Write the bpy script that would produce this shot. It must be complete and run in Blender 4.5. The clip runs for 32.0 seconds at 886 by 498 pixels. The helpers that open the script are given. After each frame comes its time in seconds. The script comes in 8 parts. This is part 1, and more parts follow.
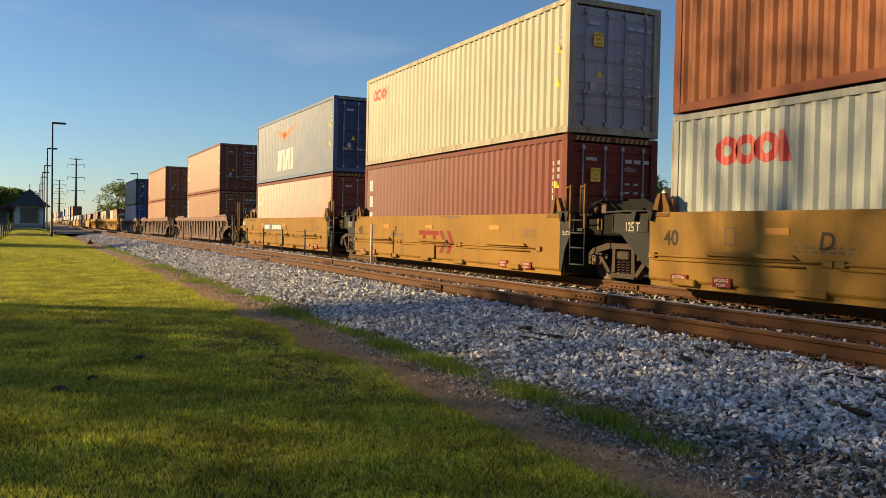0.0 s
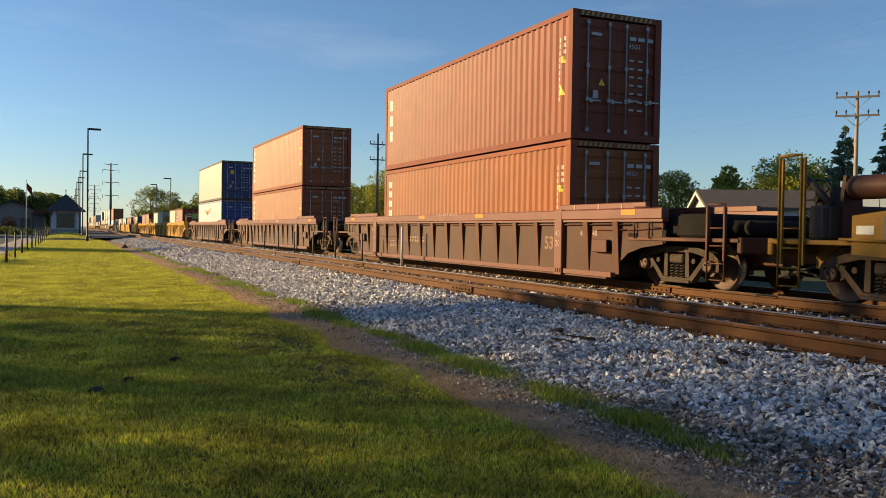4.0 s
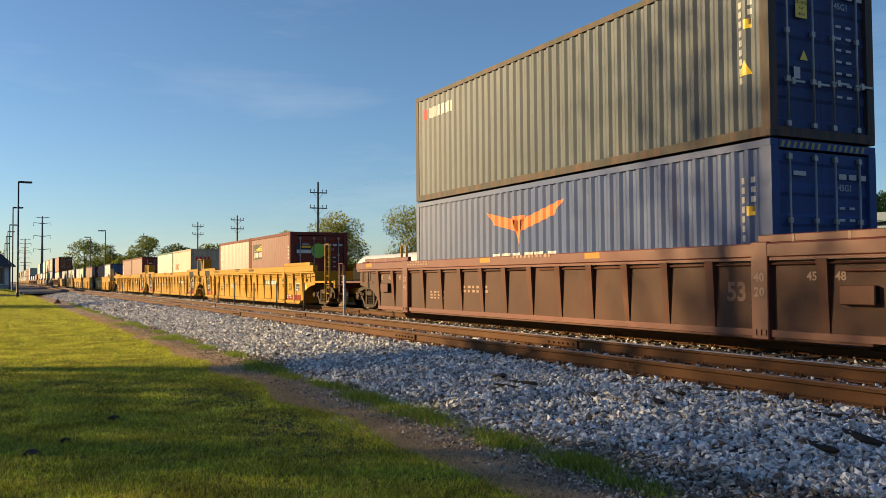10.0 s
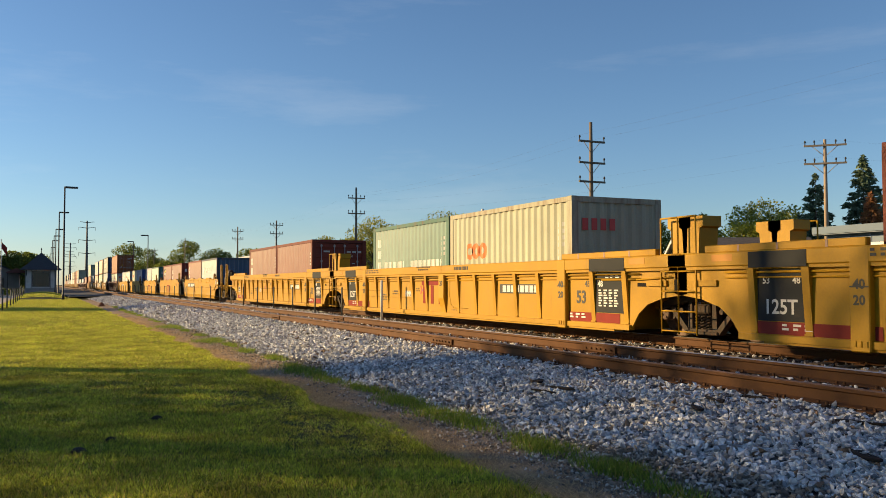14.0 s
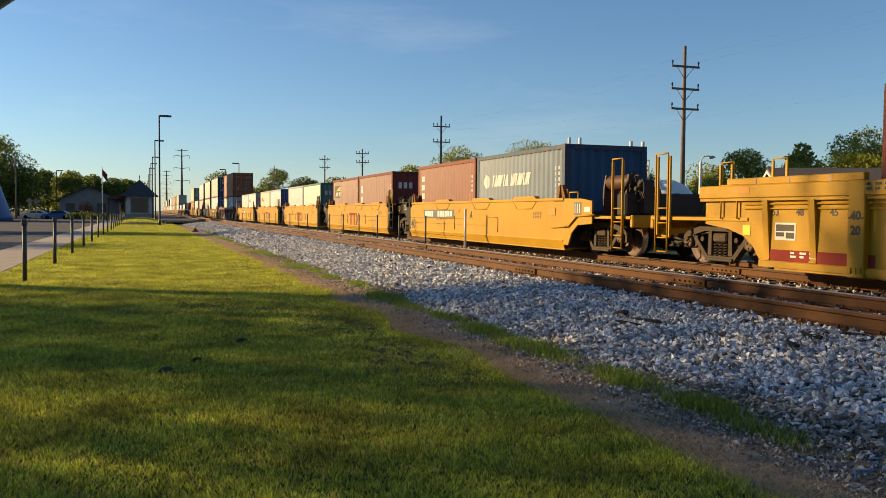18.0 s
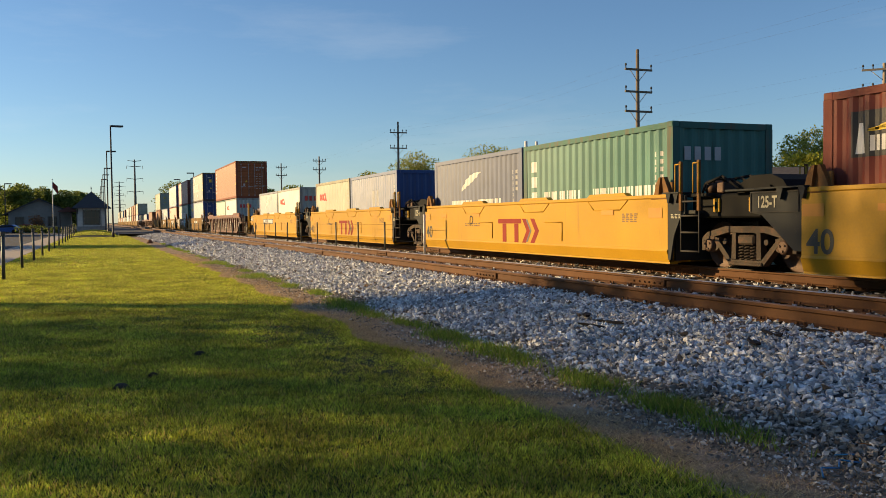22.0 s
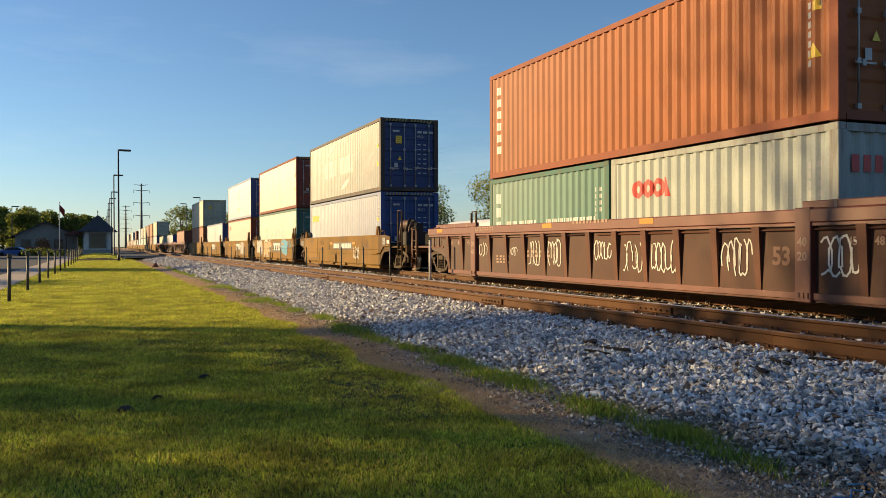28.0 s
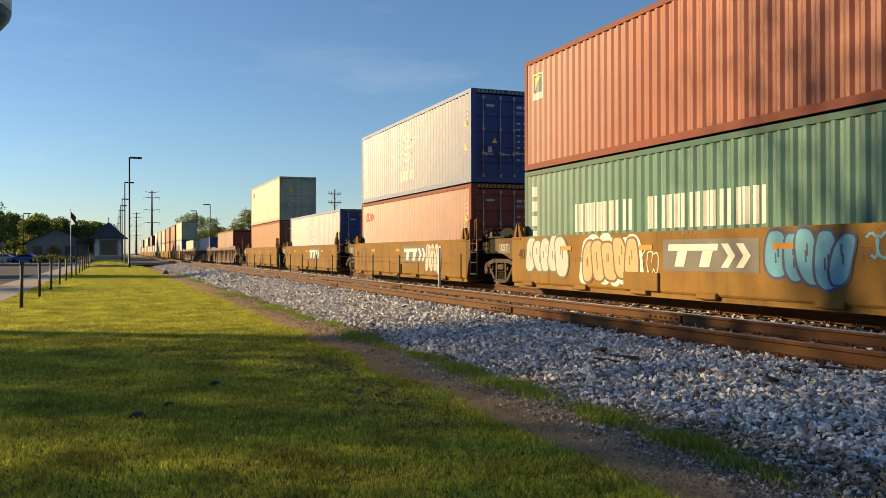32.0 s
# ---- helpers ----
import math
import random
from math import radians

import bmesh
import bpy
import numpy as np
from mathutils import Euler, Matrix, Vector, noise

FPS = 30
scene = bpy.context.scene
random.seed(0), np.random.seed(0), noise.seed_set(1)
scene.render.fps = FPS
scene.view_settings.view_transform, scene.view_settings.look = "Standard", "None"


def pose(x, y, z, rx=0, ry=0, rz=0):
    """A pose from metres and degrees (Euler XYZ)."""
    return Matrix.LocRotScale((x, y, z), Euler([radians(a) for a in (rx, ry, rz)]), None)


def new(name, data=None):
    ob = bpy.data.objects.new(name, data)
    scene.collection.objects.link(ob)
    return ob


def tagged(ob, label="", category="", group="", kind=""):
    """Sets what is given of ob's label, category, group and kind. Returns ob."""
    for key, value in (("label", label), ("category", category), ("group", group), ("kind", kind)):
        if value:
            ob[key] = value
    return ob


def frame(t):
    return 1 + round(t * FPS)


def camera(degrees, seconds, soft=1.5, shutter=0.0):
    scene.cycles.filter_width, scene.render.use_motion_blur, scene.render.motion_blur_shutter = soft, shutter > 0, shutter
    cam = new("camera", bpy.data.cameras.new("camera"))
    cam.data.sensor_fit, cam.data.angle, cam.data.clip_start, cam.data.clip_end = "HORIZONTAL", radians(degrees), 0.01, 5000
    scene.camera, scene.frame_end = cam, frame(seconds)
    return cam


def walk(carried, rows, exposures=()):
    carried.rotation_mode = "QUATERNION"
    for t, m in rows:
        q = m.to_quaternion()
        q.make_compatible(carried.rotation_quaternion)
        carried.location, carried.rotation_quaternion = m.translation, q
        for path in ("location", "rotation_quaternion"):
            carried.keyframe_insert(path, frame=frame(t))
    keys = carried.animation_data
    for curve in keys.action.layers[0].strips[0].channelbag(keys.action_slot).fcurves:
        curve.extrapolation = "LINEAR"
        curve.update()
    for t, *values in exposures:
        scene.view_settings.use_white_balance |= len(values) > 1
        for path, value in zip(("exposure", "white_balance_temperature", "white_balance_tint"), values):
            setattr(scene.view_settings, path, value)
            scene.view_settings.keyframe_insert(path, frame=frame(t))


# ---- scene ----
# ---- camera ----
cam = camera(55.4, 32.0, soft=0.6, shutter=0.0)
PATH = [
    (0, 0.009, -0.024, 1.483, -25.84, -1.32, -1.14),
    (0.5, 0.017, -0.021, 1.485, -26.14, -1.25, -1.40),
    (1, 0.010, -0.036, 1.488, -26.46, -1.20, -1.42),
    (1.5, 0.011, -0.028, 1.477, -26.87, -1.12, -1.52),
    (2, 0.007, -0.021, 1.472, -27.11, -1.15, -1.69),
    (2.5, 0.004, -0.016, 1.469, -24.83, -1.28, -1.34),
    (3, 0.000, -0.016, 1.471, -23.34, -1.27, -1.04),
    (3.5, 0.000, -0.006, 1.472, -23.52, -1.22, -0.98),
    (5.5, -0.010, -0.021, 1.480, -24.45, -1.07, -0.71),
    (6, 0.002, -0.013, 1.478, -24.33, -1.07, -0.63),
    (6.5, -0.007, -0.030, 1.479, -24.38, -1.07, -0.75),
    (7, -0.018, -0.086, 1.489, -24.82, -0.79, -0.81),
    (7.5, -0.034, -0.134, 1.494, -27.39, 1.67, -0.82),
    (8, -0.074, -0.179, 1.514, -29.10, 2.33, -0.66),
    (8.5, -0.093, -0.194, 1.509, -29.49, 2.36, -0.57),
    (9, -0.114, -0.207, 1.476, -29.78, 2.55, -0.22),
    (9.5, -0.133, -0.234, 1.522, -29.05, 2.33, 0.35),
    (10, -0.047, -0.129, 1.507, -27.74, 1.97, 0.46),
    (10.5, -0.049, -0.127, 1.508, -27.74, 1.42, 0.39),
    (11, -0.037, -0.072, 1.486, -24.92, -0.60, 0.23),
    (11.5, -0.007, -0.003, 1.468, -21.59, -4.11, -0.06),
    (12, -0.001, 0.005, 1.459, -21.44, -4.36, -0.19),
    (12.5, -0.007, -0.024, 1.466, -21.93, -4.14, -0.15),
    (13, -0.037, -0.124, 1.492, -22.80, -0.06, -0.40),
    (13.5, -0.065, -0.173, 1.493, -24.55, 2.39, -0.56),
    (14, -0.073, -0.168, 1.496, -25.23, 2.37, 0.12),
    (14.5, -0.075, -0.178, 1.498, -25.90, 2.33, 0.55),
    (16.5, -0.072, -0.147, 1.484, -27.59, 2.52, -0.09),
    (17, -0.058, -0.114, 1.488, -25.83, 2.41, -0.41),
    (17.5, -0.051, -0.003, 1.479, -23.77, -0.40, -0.61),
    (18, 0.038, 0.020, 1.470, -19.49, -2.43, -0.45),
    (18.5, 0.111, 0.005, 1.484, -18.20, -2.56, -0.50),
    (19, 0.066, 0.037, 1.480, -19.14, -2.48, -0.51),
    (19.5, 0.074, 0.060, 1.475, -19.76, -2.20, -0.83),
    (20, 0.067, 0.078, 1.465, -20.34, -1.99, -0.80),
    (20.5, 0.042, 0.085, 1.455, -20.84, -2.01, -0.43),
    (21, 0.037, 0.105, 1.463, -21.30, -2.05, -0.42),
    (21.5, 0.056, 0.114, 1.467, -21.89, -2.03, 0.19),
    (22, 0.056, 0.113, 1.469, -22.30, -2.05, 0.71),
    (22.5, 0.046, 0.117, 1.467, -22.57, -1.89, 1.13),
    (23, 0.034, 0.122, 1.458, -21.81, -0.33, 1.30),
    (23.5, 0.017, 0.128, 1.455, -20.83, -0.16, 0.85),
    (24, 0.033, 0.123, 1.456, -21.10, -0.10, 0.67),
    (24.5, 0.036, 0.112, 1.455, -21.35, 0.01, 0.43),
    (25, 0.037, 0.124, 1.455, -21.51, 0.13, -0.01),
    (25.5, 0.026, 0.107, 1.455, -21.76, 0.23, 0.05),
    (27.5, 0.040, 0.133, 1.455, -21.63, 0.12, 0.14),
    (28, 0.040, 0.130, 1.451, -21.97, -0.25, 0.21),
    (28.5, 0.039, 0.121, 1.448, -21.24, -0.11, 0.15),
    (29, 0.034, 0.111, 1.456, -20.47, -0.11, 0.33),
    (29.5, 0.026, 0.097, 1.455, -20.74, -0.09, 0.30),
    (30, 0.016, 0.085, 1.451, -20.81, -0.00, 0.32),
    (30.5, 0.010, 0.082, 1.453, -20.89, 0.06, 0.27),
    (31, 0.018, 0.086, 1.448, -20.95, 0.20, 0.06),
    (31.5, 0.019, 0.098, 1.454, -21.19, 0.20, 0.10),
    (32, 0.020, 0.099, 1.458, -21.35, 0.25, 0.12),
]
walk(cam, [(t, pose(x, y, z, 90 + p, r, w)) for t, x, y, z, w, p, r in PATH], [(0.0, 1.12, 6700, 10), (3.0, 1.20, 6700, 10), (8.0, 1.24, 6700, 10), (13.0, 1.18, 6700, 10), (19.0, 1.17, 6700, 10), (24.0, 1.15, 6700, 10), (28.0, 1.22, 6700, 10), (32.0, 1.20, 6700, 10)])

# ---- light ----
SUN_AZ, SUN_EL = radians(55), radians(16)  # left of the track's direction, above the horizon
SUN_DIR = Vector((-math.sin(SUN_AZ) * math.cos(SUN_EL), math.cos(SUN_AZ) * math.cos(SUN_EL), math.sin(SUN_EL)))
world = bpy.data.worlds.new("evening_sky")
scene.world = world
world.use_nodes = True
wt = world.node_tree
wt.nodes.clear()
sky = wt.nodes.new("ShaderNodeTexSky")
sky.sky_type = "NISHITA"
sky.sun_disc = False
sky.sun_elevation = SUN_EL
sky.sun_rotation = -SUN_AZ
sky.altitude = 200
sky.air_density = 1.0
sky.dust_density = 0.25
sky.ozone_density = 4.6
back = wt.nodes.new("ShaderNodeBackground")
back.inputs["Strength"].default_value = 0.062
wout = wt.nodes.new("ShaderNodeOutputWorld")
# thin high cirrus, all round the sky
wc = wt.nodes.new("ShaderNodeTexCoord")
wm = wt.nodes.new("ShaderNodeMapping")
wm.inputs["Scale"].default_value = (1.6, 0.7, 9.0)
wm.inputs["Rotation"].default_value = (0.25, 0.1, 0.6)
wn = wt.nodes.new("ShaderNodeTexNoise")
wn.inputs["Scale"].default_value = 1.7
wn.inputs["Detail"].default_value = 7
wn.inputs["Roughness"].default_value = 0.62
wr_ = wt.nodes.new("ShaderNodeMapRange")
wr_.inputs["From Min"].default_value, wr_.inputs["From Max"].default_value = 0.52, 0.78
wr_.inputs["To Max"].default_value = 0.10
wx = wt.nodes.new("ShaderNodeMix")
wx.data_type = "RGBA"
wx.inputs[7].default_value = (8.2, 8.0, 7.6, 1)
wt.links.new(wc.outputs["Generated"], wm.inputs["Vector"])
wt.links.new(wm.outputs[0], wn.inputs["Vector"])
wt.links.new(wn.outputs["Fac"], wr_.inputs["Value"])
wt.links.new(wr_.outputs[0], wx.inputs["Factor"])
wt.links.new(sky.outputs[0], wx.inputs[6])
wt.links.new(wx.outputs[2], back.inputs["Color"])
wt.links.new(back.outputs[0], wout.inputs["Surface"])
sun = new("sun", bpy.data.lights.new("sun", "SUN"))
sun.data.energy = 3.9
sun.data.angle = radians(0.8)
sun.data.color = (1.0, 0.71, 0.34)
sun.matrix_world = Matrix.Translation((-40, 60, 60)) @ SUN_DIR.to_track_quat("Z", "Y").to_matrix().to_4x4()

# ---- materials ----
MATS = {}


def material(name, rgb, rough=0.6, metal=0.0, vary=0.12, scale=3.0, grain=40.0, bump=0.0, dirt=None, dirt_amount=0.3, spec=0.5, streak=False, rnd=0.0, coat=0.0):
    """A painted or raw surface: two scales of colour noise, dirt patches or vertical streaks, roughness noise and a fine bump."""
    if name in MATS:
        return MATS[name]
    m = bpy.data.materials.new(name)
    MATS[name] = m
    m.use_nodes = True
    nt = m.node_tree
    bs = nt.nodes["Principled BSDF"]
    bs.inputs["Metallic"].default_value = metal
    bs.inputs["Specular IOR Level"].default_value = spec
    bs.inputs["Coat Weight"].default_value = coat
    bs.inputs["Coat Roughness"].default_value = 0.46
    bs.inputs["Coat IOR"].default_value = 2.6
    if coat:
        # glare put into the long sides: coat grows as the -x plane turns edge-on
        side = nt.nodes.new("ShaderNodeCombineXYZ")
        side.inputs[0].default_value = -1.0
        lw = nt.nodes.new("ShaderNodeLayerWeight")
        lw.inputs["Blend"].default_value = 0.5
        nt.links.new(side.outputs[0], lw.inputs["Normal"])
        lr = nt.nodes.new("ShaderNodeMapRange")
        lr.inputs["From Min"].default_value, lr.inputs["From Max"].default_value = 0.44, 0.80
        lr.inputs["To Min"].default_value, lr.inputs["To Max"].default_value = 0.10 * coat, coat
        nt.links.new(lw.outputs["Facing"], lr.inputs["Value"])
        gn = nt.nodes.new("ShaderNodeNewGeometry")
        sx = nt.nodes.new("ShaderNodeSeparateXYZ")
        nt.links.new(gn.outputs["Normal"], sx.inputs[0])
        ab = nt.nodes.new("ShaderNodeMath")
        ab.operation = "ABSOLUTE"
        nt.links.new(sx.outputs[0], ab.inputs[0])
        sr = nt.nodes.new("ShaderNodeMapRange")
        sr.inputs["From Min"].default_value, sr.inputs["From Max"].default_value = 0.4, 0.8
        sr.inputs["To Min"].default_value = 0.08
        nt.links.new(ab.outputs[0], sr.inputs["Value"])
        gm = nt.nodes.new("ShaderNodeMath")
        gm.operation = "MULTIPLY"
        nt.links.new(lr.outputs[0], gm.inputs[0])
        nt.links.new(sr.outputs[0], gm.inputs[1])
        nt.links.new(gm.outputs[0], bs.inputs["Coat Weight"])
    tc = nt.nodes.new("ShaderNodeTexCoord")
    mp = nt.nodes.new("ShaderNodeMapping")
    info = nt.nodes.new("ShaderNodeObjectInfo")
    add = nt.nodes.new("ShaderNodeVectorMath")
    add.operation = "ADD"
    sc = nt.nodes.new("ShaderNodeVectorMath")
    sc.operation = "SCALE"
    sc.inputs["Scale"].default_value = 37.0
    comb = nt.nodes.new("ShaderNodeCombineXYZ")
    for k in range(3):
        nt.links.new(info.outputs["Random"], comb.inputs[k])
    nt.links.new(comb.outputs[0], sc.inputs[0])
    nt.links.new(tc.outputs["Object"], add.inputs[0])
    nt.links.new(sc.outputs[0], add.inputs[1])
    nt.links.new(add.outputs[0], mp.inputs["Vector"])
    big = nt.nodes.new("ShaderNodeTexNoise")
    big.inputs["Scale"].default_value = scale
    big.inputs["Detail"].default_value = 6
    fine = nt.nodes.new("ShaderNodeTexNoise")
    fine.inputs["Scale"].default_value = grain
    fine.inputs["Detail"].default_value = 4
    nt.links.new(mp.outputs[0], big.inputs["Vector"])
    nt.links.new(mp.outputs[0], fine.inputs["Vector"])
    ramp = nt.nodes.new("ShaderNodeMapRange")
    ramp.inputs["From Min"].default_value, ramp.inputs["From Max"].default_value = 0.3, 0.7
    ramp.inputs["To Min"].default_value, ramp.inputs["To Max"].default_value = 1 - vary, 1 + vary
    nt.links.new(big.outputs["Fac"], ramp.inputs["Value"])
    ramp2 = nt.nodes.new("ShaderNodeMapRange")
    ramp2.inputs["From Min"].default_value, ramp2.inputs["From Max"].default_value = 0.3, 0.7
    ramp2.inputs["To Min"].default_value, ramp2.inputs["To Max"].default_value = 1 - vary * 0.6, 1 + vary * 0.6
    nt.links.new(fine.outputs["Fac"], ramp2.inputs["Value"])
    mul = nt.nodes.new("ShaderNodeMath")
    mul.operation = "MULTIPLY"
    nt.links.new(ramp.outputs[0], mul.inputs[0])
    nt.links.new(ramp2.outputs[0], mul.inputs[1])
    if rnd:
        r3 = nt.nodes.new("ShaderNodeMapRange")
        r3.inputs["To Min"].default_value, r3.inputs["To Max"].default_value = 1 - rnd, 1 + rnd
        nt.links.new(info.outputs["Random"], r3.inputs["Value"])
        mul2 = nt.nodes.new("ShaderNodeMath")
        mul2.operation = "MULTIPLY"
        nt.links.new(mul.outputs[0], mul2.inputs[0])
        nt.links.new(r3.outputs[0], mul2.inputs[1])
        mul = mul2
    tint = nt.nodes.new("ShaderNodeVectorMath")
    tint.operation = "SCALE"
    tint.inputs[0].default_value = rgb
    nt.links.new(mul.outputs[0], tint.inputs["Scale"])
    colour = tint.outputs[0]
    if dirt:
        dn = nt.nodes.new("ShaderNodeTexNoise")
        dn.inputs["Scale"].default_value = scale * 2.2
        dn.inputs["Detail"].default_value = 8
        dn.inputs["Roughness"].default_value = 0.7
        dm = nt.nodes.new("ShaderNodeMapping")
        if streak:
            dm.inputs["Scale"].default_value = (2.5, 2.5, 0.22)
        nt.links.new(mp.outputs[0], dm.inputs["Vector"])
        nt.links.new(dm.outputs[0], dn.inputs["Vector"])
        dr = nt.nodes.new("ShaderNodeMapRange")
        dr.inputs["From Min"].default_value = 0.72 - 0.5 * dirt_amount
        dr.inputs["From Max"].default_value = 0.95 - 0.4 * dirt_amount
        nt.links.new(dn.outputs["Fac"], dr.inputs["Value"])
        mix = nt.nodes.new("ShaderNodeMix")
        mix.data_type = "RGBA"
        nt.links.new(dr.outputs[0], mix.inputs["Factor"])
        nt.links.new(colour, mix.inputs[6])
        mix.inputs[7].default_value = (*dirt, 1)
        colour = mix.outputs[2]
    nt.links.new(colour, bs.inputs["Base Color"])
    rr = nt.nodes.new("ShaderNodeMapRange")
    rr.inputs["To Min"].default_value, rr.inputs["To Max"].default_value = max(rough - 0.12, 0.05), min(rough + 0.12, 1)
    nt.links.new(fine.outputs["Fac"], rr.inputs["Value"])
    nt.links.new(rr.outputs[0], bs.inputs["Roughness"])
    if bump:
        bp = nt.nodes.new("ShaderNodeBump")
        bp.inputs["Strength"].default_value = 0.6
        bp.inputs["Distance"].default_value = bump
        nt.links.new(fine.outputs["Fac"], bp.inputs["Height"])
        out = bp.outputs[0]
        if coat:
            # shallow dents and waves of the thin sheet
            dent = nt.nodes.new("ShaderNodeTexNoise")
            dent.inputs["Scale"].default_value = 1.5
            dent.inputs["Detail"].default_value = 2
            nt.links.new(mp.outputs[0], dent.inputs["Vector"])
            b2 = nt.nodes.new("ShaderNodeBump")
            b2.inputs["Strength"].default_value = 0.8
            b2.inputs["Distance"].default_value = 0.012
            nt.links.new(dent.outputs["Fac"], b2.inputs["Height"])
            nt.links.new(out, b2.inputs["Normal"])
            out = b2.outputs[0]
            nt.links.new(out, bs.inputs["Coat Normal"])
        nt.links.new(out, bs.inputs["Normal"])
    return m


RUST = (0.13, 0.055, 0.028)


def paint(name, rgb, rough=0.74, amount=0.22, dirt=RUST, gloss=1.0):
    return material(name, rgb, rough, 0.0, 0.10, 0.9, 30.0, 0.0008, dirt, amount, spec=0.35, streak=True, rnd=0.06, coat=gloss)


C_RED = paint("maroon_container_paint", (0.160, 0.028, 0.016), gloss=0.45)
C_ORANGE = paint("rust_orange_container_paint", (0.27, 0.082, 0.024), gloss=0.35)
C_BROWN = paint("red_brown_container_paint", (0.20, 0.048, 0.022), gloss=0.45)
C_SHINYBROWN = paint("glossy_red_brown_container_paint", (0.21, 0.05, 0.03), gloss=1.0)
C_WHITE = paint("cream_white_container_paint", (0.36, 0.37, 0.28), gloss=0.5)
C_GREYWHITE = paint("grey_white_container_paint", (0.33, 0.37, 0.35))
C_BLUE = paint("navy_container_paint", (0.022, 0.045, 0.13))
# slate puts sun glare into the colour of navy sides; their doors stay C_BLUE
C_STEEL = paint("slate_blue_container_paint", (0.046, 0.066, 0.088), gloss=0.75)
C_BRIGHTBLUE = paint("bright_blue_container_paint", (0.024, 0.060, 0.185))
C_FADEDBLUE = paint("faded_blue_container_paint", (0.022, 0.075, 0.15))
C_GREEN = paint("sea_green_container_paint", (0.050, 0.155, 0.130))
# navy side with sun glare mixed into its colour; the doors use C_BLUE
C_GLAREBLUE = paint("glare_paled_blue_container_paint", (0.060, 0.105, 0.20), gloss=0.45)
C_PALE = paint("pale_grey_blue_container_paint", (0.30, 0.33, 0.38))
# rails, posts and castings of the lighter boxes are rustier than their panels
EDGES = {
    C_WHITE.name: paint("rust_edged_cream_paint", (0.34, 0.33, 0.25), amount=0.52, gloss=0.25),
    C_GREYWHITE.name: paint("rust_edged_grey_white_paint", (0.30, 0.32, 0.30), amount=0.46, gloss=0.25),
    C_STEEL.name: paint("rust_edged_slate_paint", (0.035, 0.036, 0.034), amount=0.56, gloss=0.25),
    C_FADEDBLUE.name: paint("rust_edged_blue_paint", (0.022, 0.06, 0.11), amount=0.52, gloss=0.25),
    C_SHINYBROWN.name: paint("rust_edged_glossy_brown_paint", (0.16, 0.034, 0.020), amount=0.40, gloss=0.1),
    C_RED.name: paint("rust_edged_maroon_paint", (0.135, 0.026, 0.016), amount=0.40, gloss=0.1),
    C_BROWN.name: paint("rust_edged_brown_paint", (0.17, 0.040, 0.024), amount=0.40, gloss=0.1),
    C_ORANGE.name: paint("rust_edged_orange_paint", (0.22, 0.058, 0.026), amount=0.40, gloss=0.1),
    C_GREEN.name: paint("rust_edged_green_paint", (0.035, 0.12, 0.10), amount=0.46, gloss=0.25),
}
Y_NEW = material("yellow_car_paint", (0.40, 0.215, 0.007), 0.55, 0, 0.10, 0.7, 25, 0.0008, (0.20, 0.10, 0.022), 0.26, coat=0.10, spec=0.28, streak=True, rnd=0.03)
Y_OLD = material("faded_ochre_car_paint", (0.262, 0.138, 0.018), 0.6, 0, 0.15, 0.7, 25, 0.0008, (0.14, 0.08, 0.03), 0.38, spec=0.22, streak=True, rnd=0.05)
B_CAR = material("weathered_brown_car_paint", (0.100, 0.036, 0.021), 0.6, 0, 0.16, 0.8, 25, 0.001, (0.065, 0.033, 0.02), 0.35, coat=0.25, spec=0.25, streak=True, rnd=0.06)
B_SHEET = material("dark_brown_car_paint", (0.068, 0.027, 0.017), 0.65, 0, 0.2, 0.9, 25, 0.001, (0.045, 0.026, 0.018), 0.4, coat=0.25, spec=0.25, streak=True, rnd=0.06)
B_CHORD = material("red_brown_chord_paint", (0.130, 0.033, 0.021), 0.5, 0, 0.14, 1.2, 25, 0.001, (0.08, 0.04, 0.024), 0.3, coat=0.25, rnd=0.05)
Y_DUST = material("dirty_ochre_car_paint", (0.195, 0.105, 0.020), 0.65, 0, 0.18, 0.7, 25, 0.0008, (0.10, 0.06, 0.028), 0.42, spec=0.2, streak=True, rnd=0.05)
Y_SOOT = material("sooty_ochre_car_paint", (0.105, 0.060, 0.024), 0.7, 0, 0.2, 1.2, 25, 0.001, (0.045, 0.032, 0.022), 0.42, spec=0.2, streak=True, rnd=0.05)
CHARCOAL = material("charcoal_car_paint", (0.022, 0.024, 0.025), 0.7, 0, 0.15, 1.5, 30, 0.0008, (0.06, 0.045, 0.035), 0.25, spec=0.25)
TRUCK = material("dusty_cast_steel", (0.044, 0.030, 0.020), 0.8, 0.1, 0.2, 4, 40, 0.002, RUST, 0.4)
WHEEL = material("rusty_wheel_steel", (0.075, 0.040, 0.026), 0.6, 0.3, 0.2, 5, 40, 0.001, (0.06, 0.05, 0.045), 0.35)
TREAD = material("polished_wheel_tread", (0.45, 0.42, 0.38), 0.3, 1.0, 0.08, 5, 40)
DARKSTEEL = material("dark_greasy_steel", (0.026, 0.022, 0.019), 0.8, 0.0, 0.2, 4, 40, 0.001)
GALV = material("galvanised_steel", (0.38, 0.38, 0.37), 0.45, 0.6, 0.12, 4, 60, 0.0005)
RODSTEEL = material("painted_locking_bar_steel", (0.30, 0.29, 0.28), 0.5, 0.4, 0.12, 6, 60)
SEAL = material("black_rubber", (0.016, 0.015, 0.014), 0.9, 0, 0.1, spec=0.15)
M_WHITE = material("white_marking", (0.62, 0.61, 0.58), 0.5, 0, 0.08, 3, 50, 0, (0.3, 0.28, 0.25), 0.25)
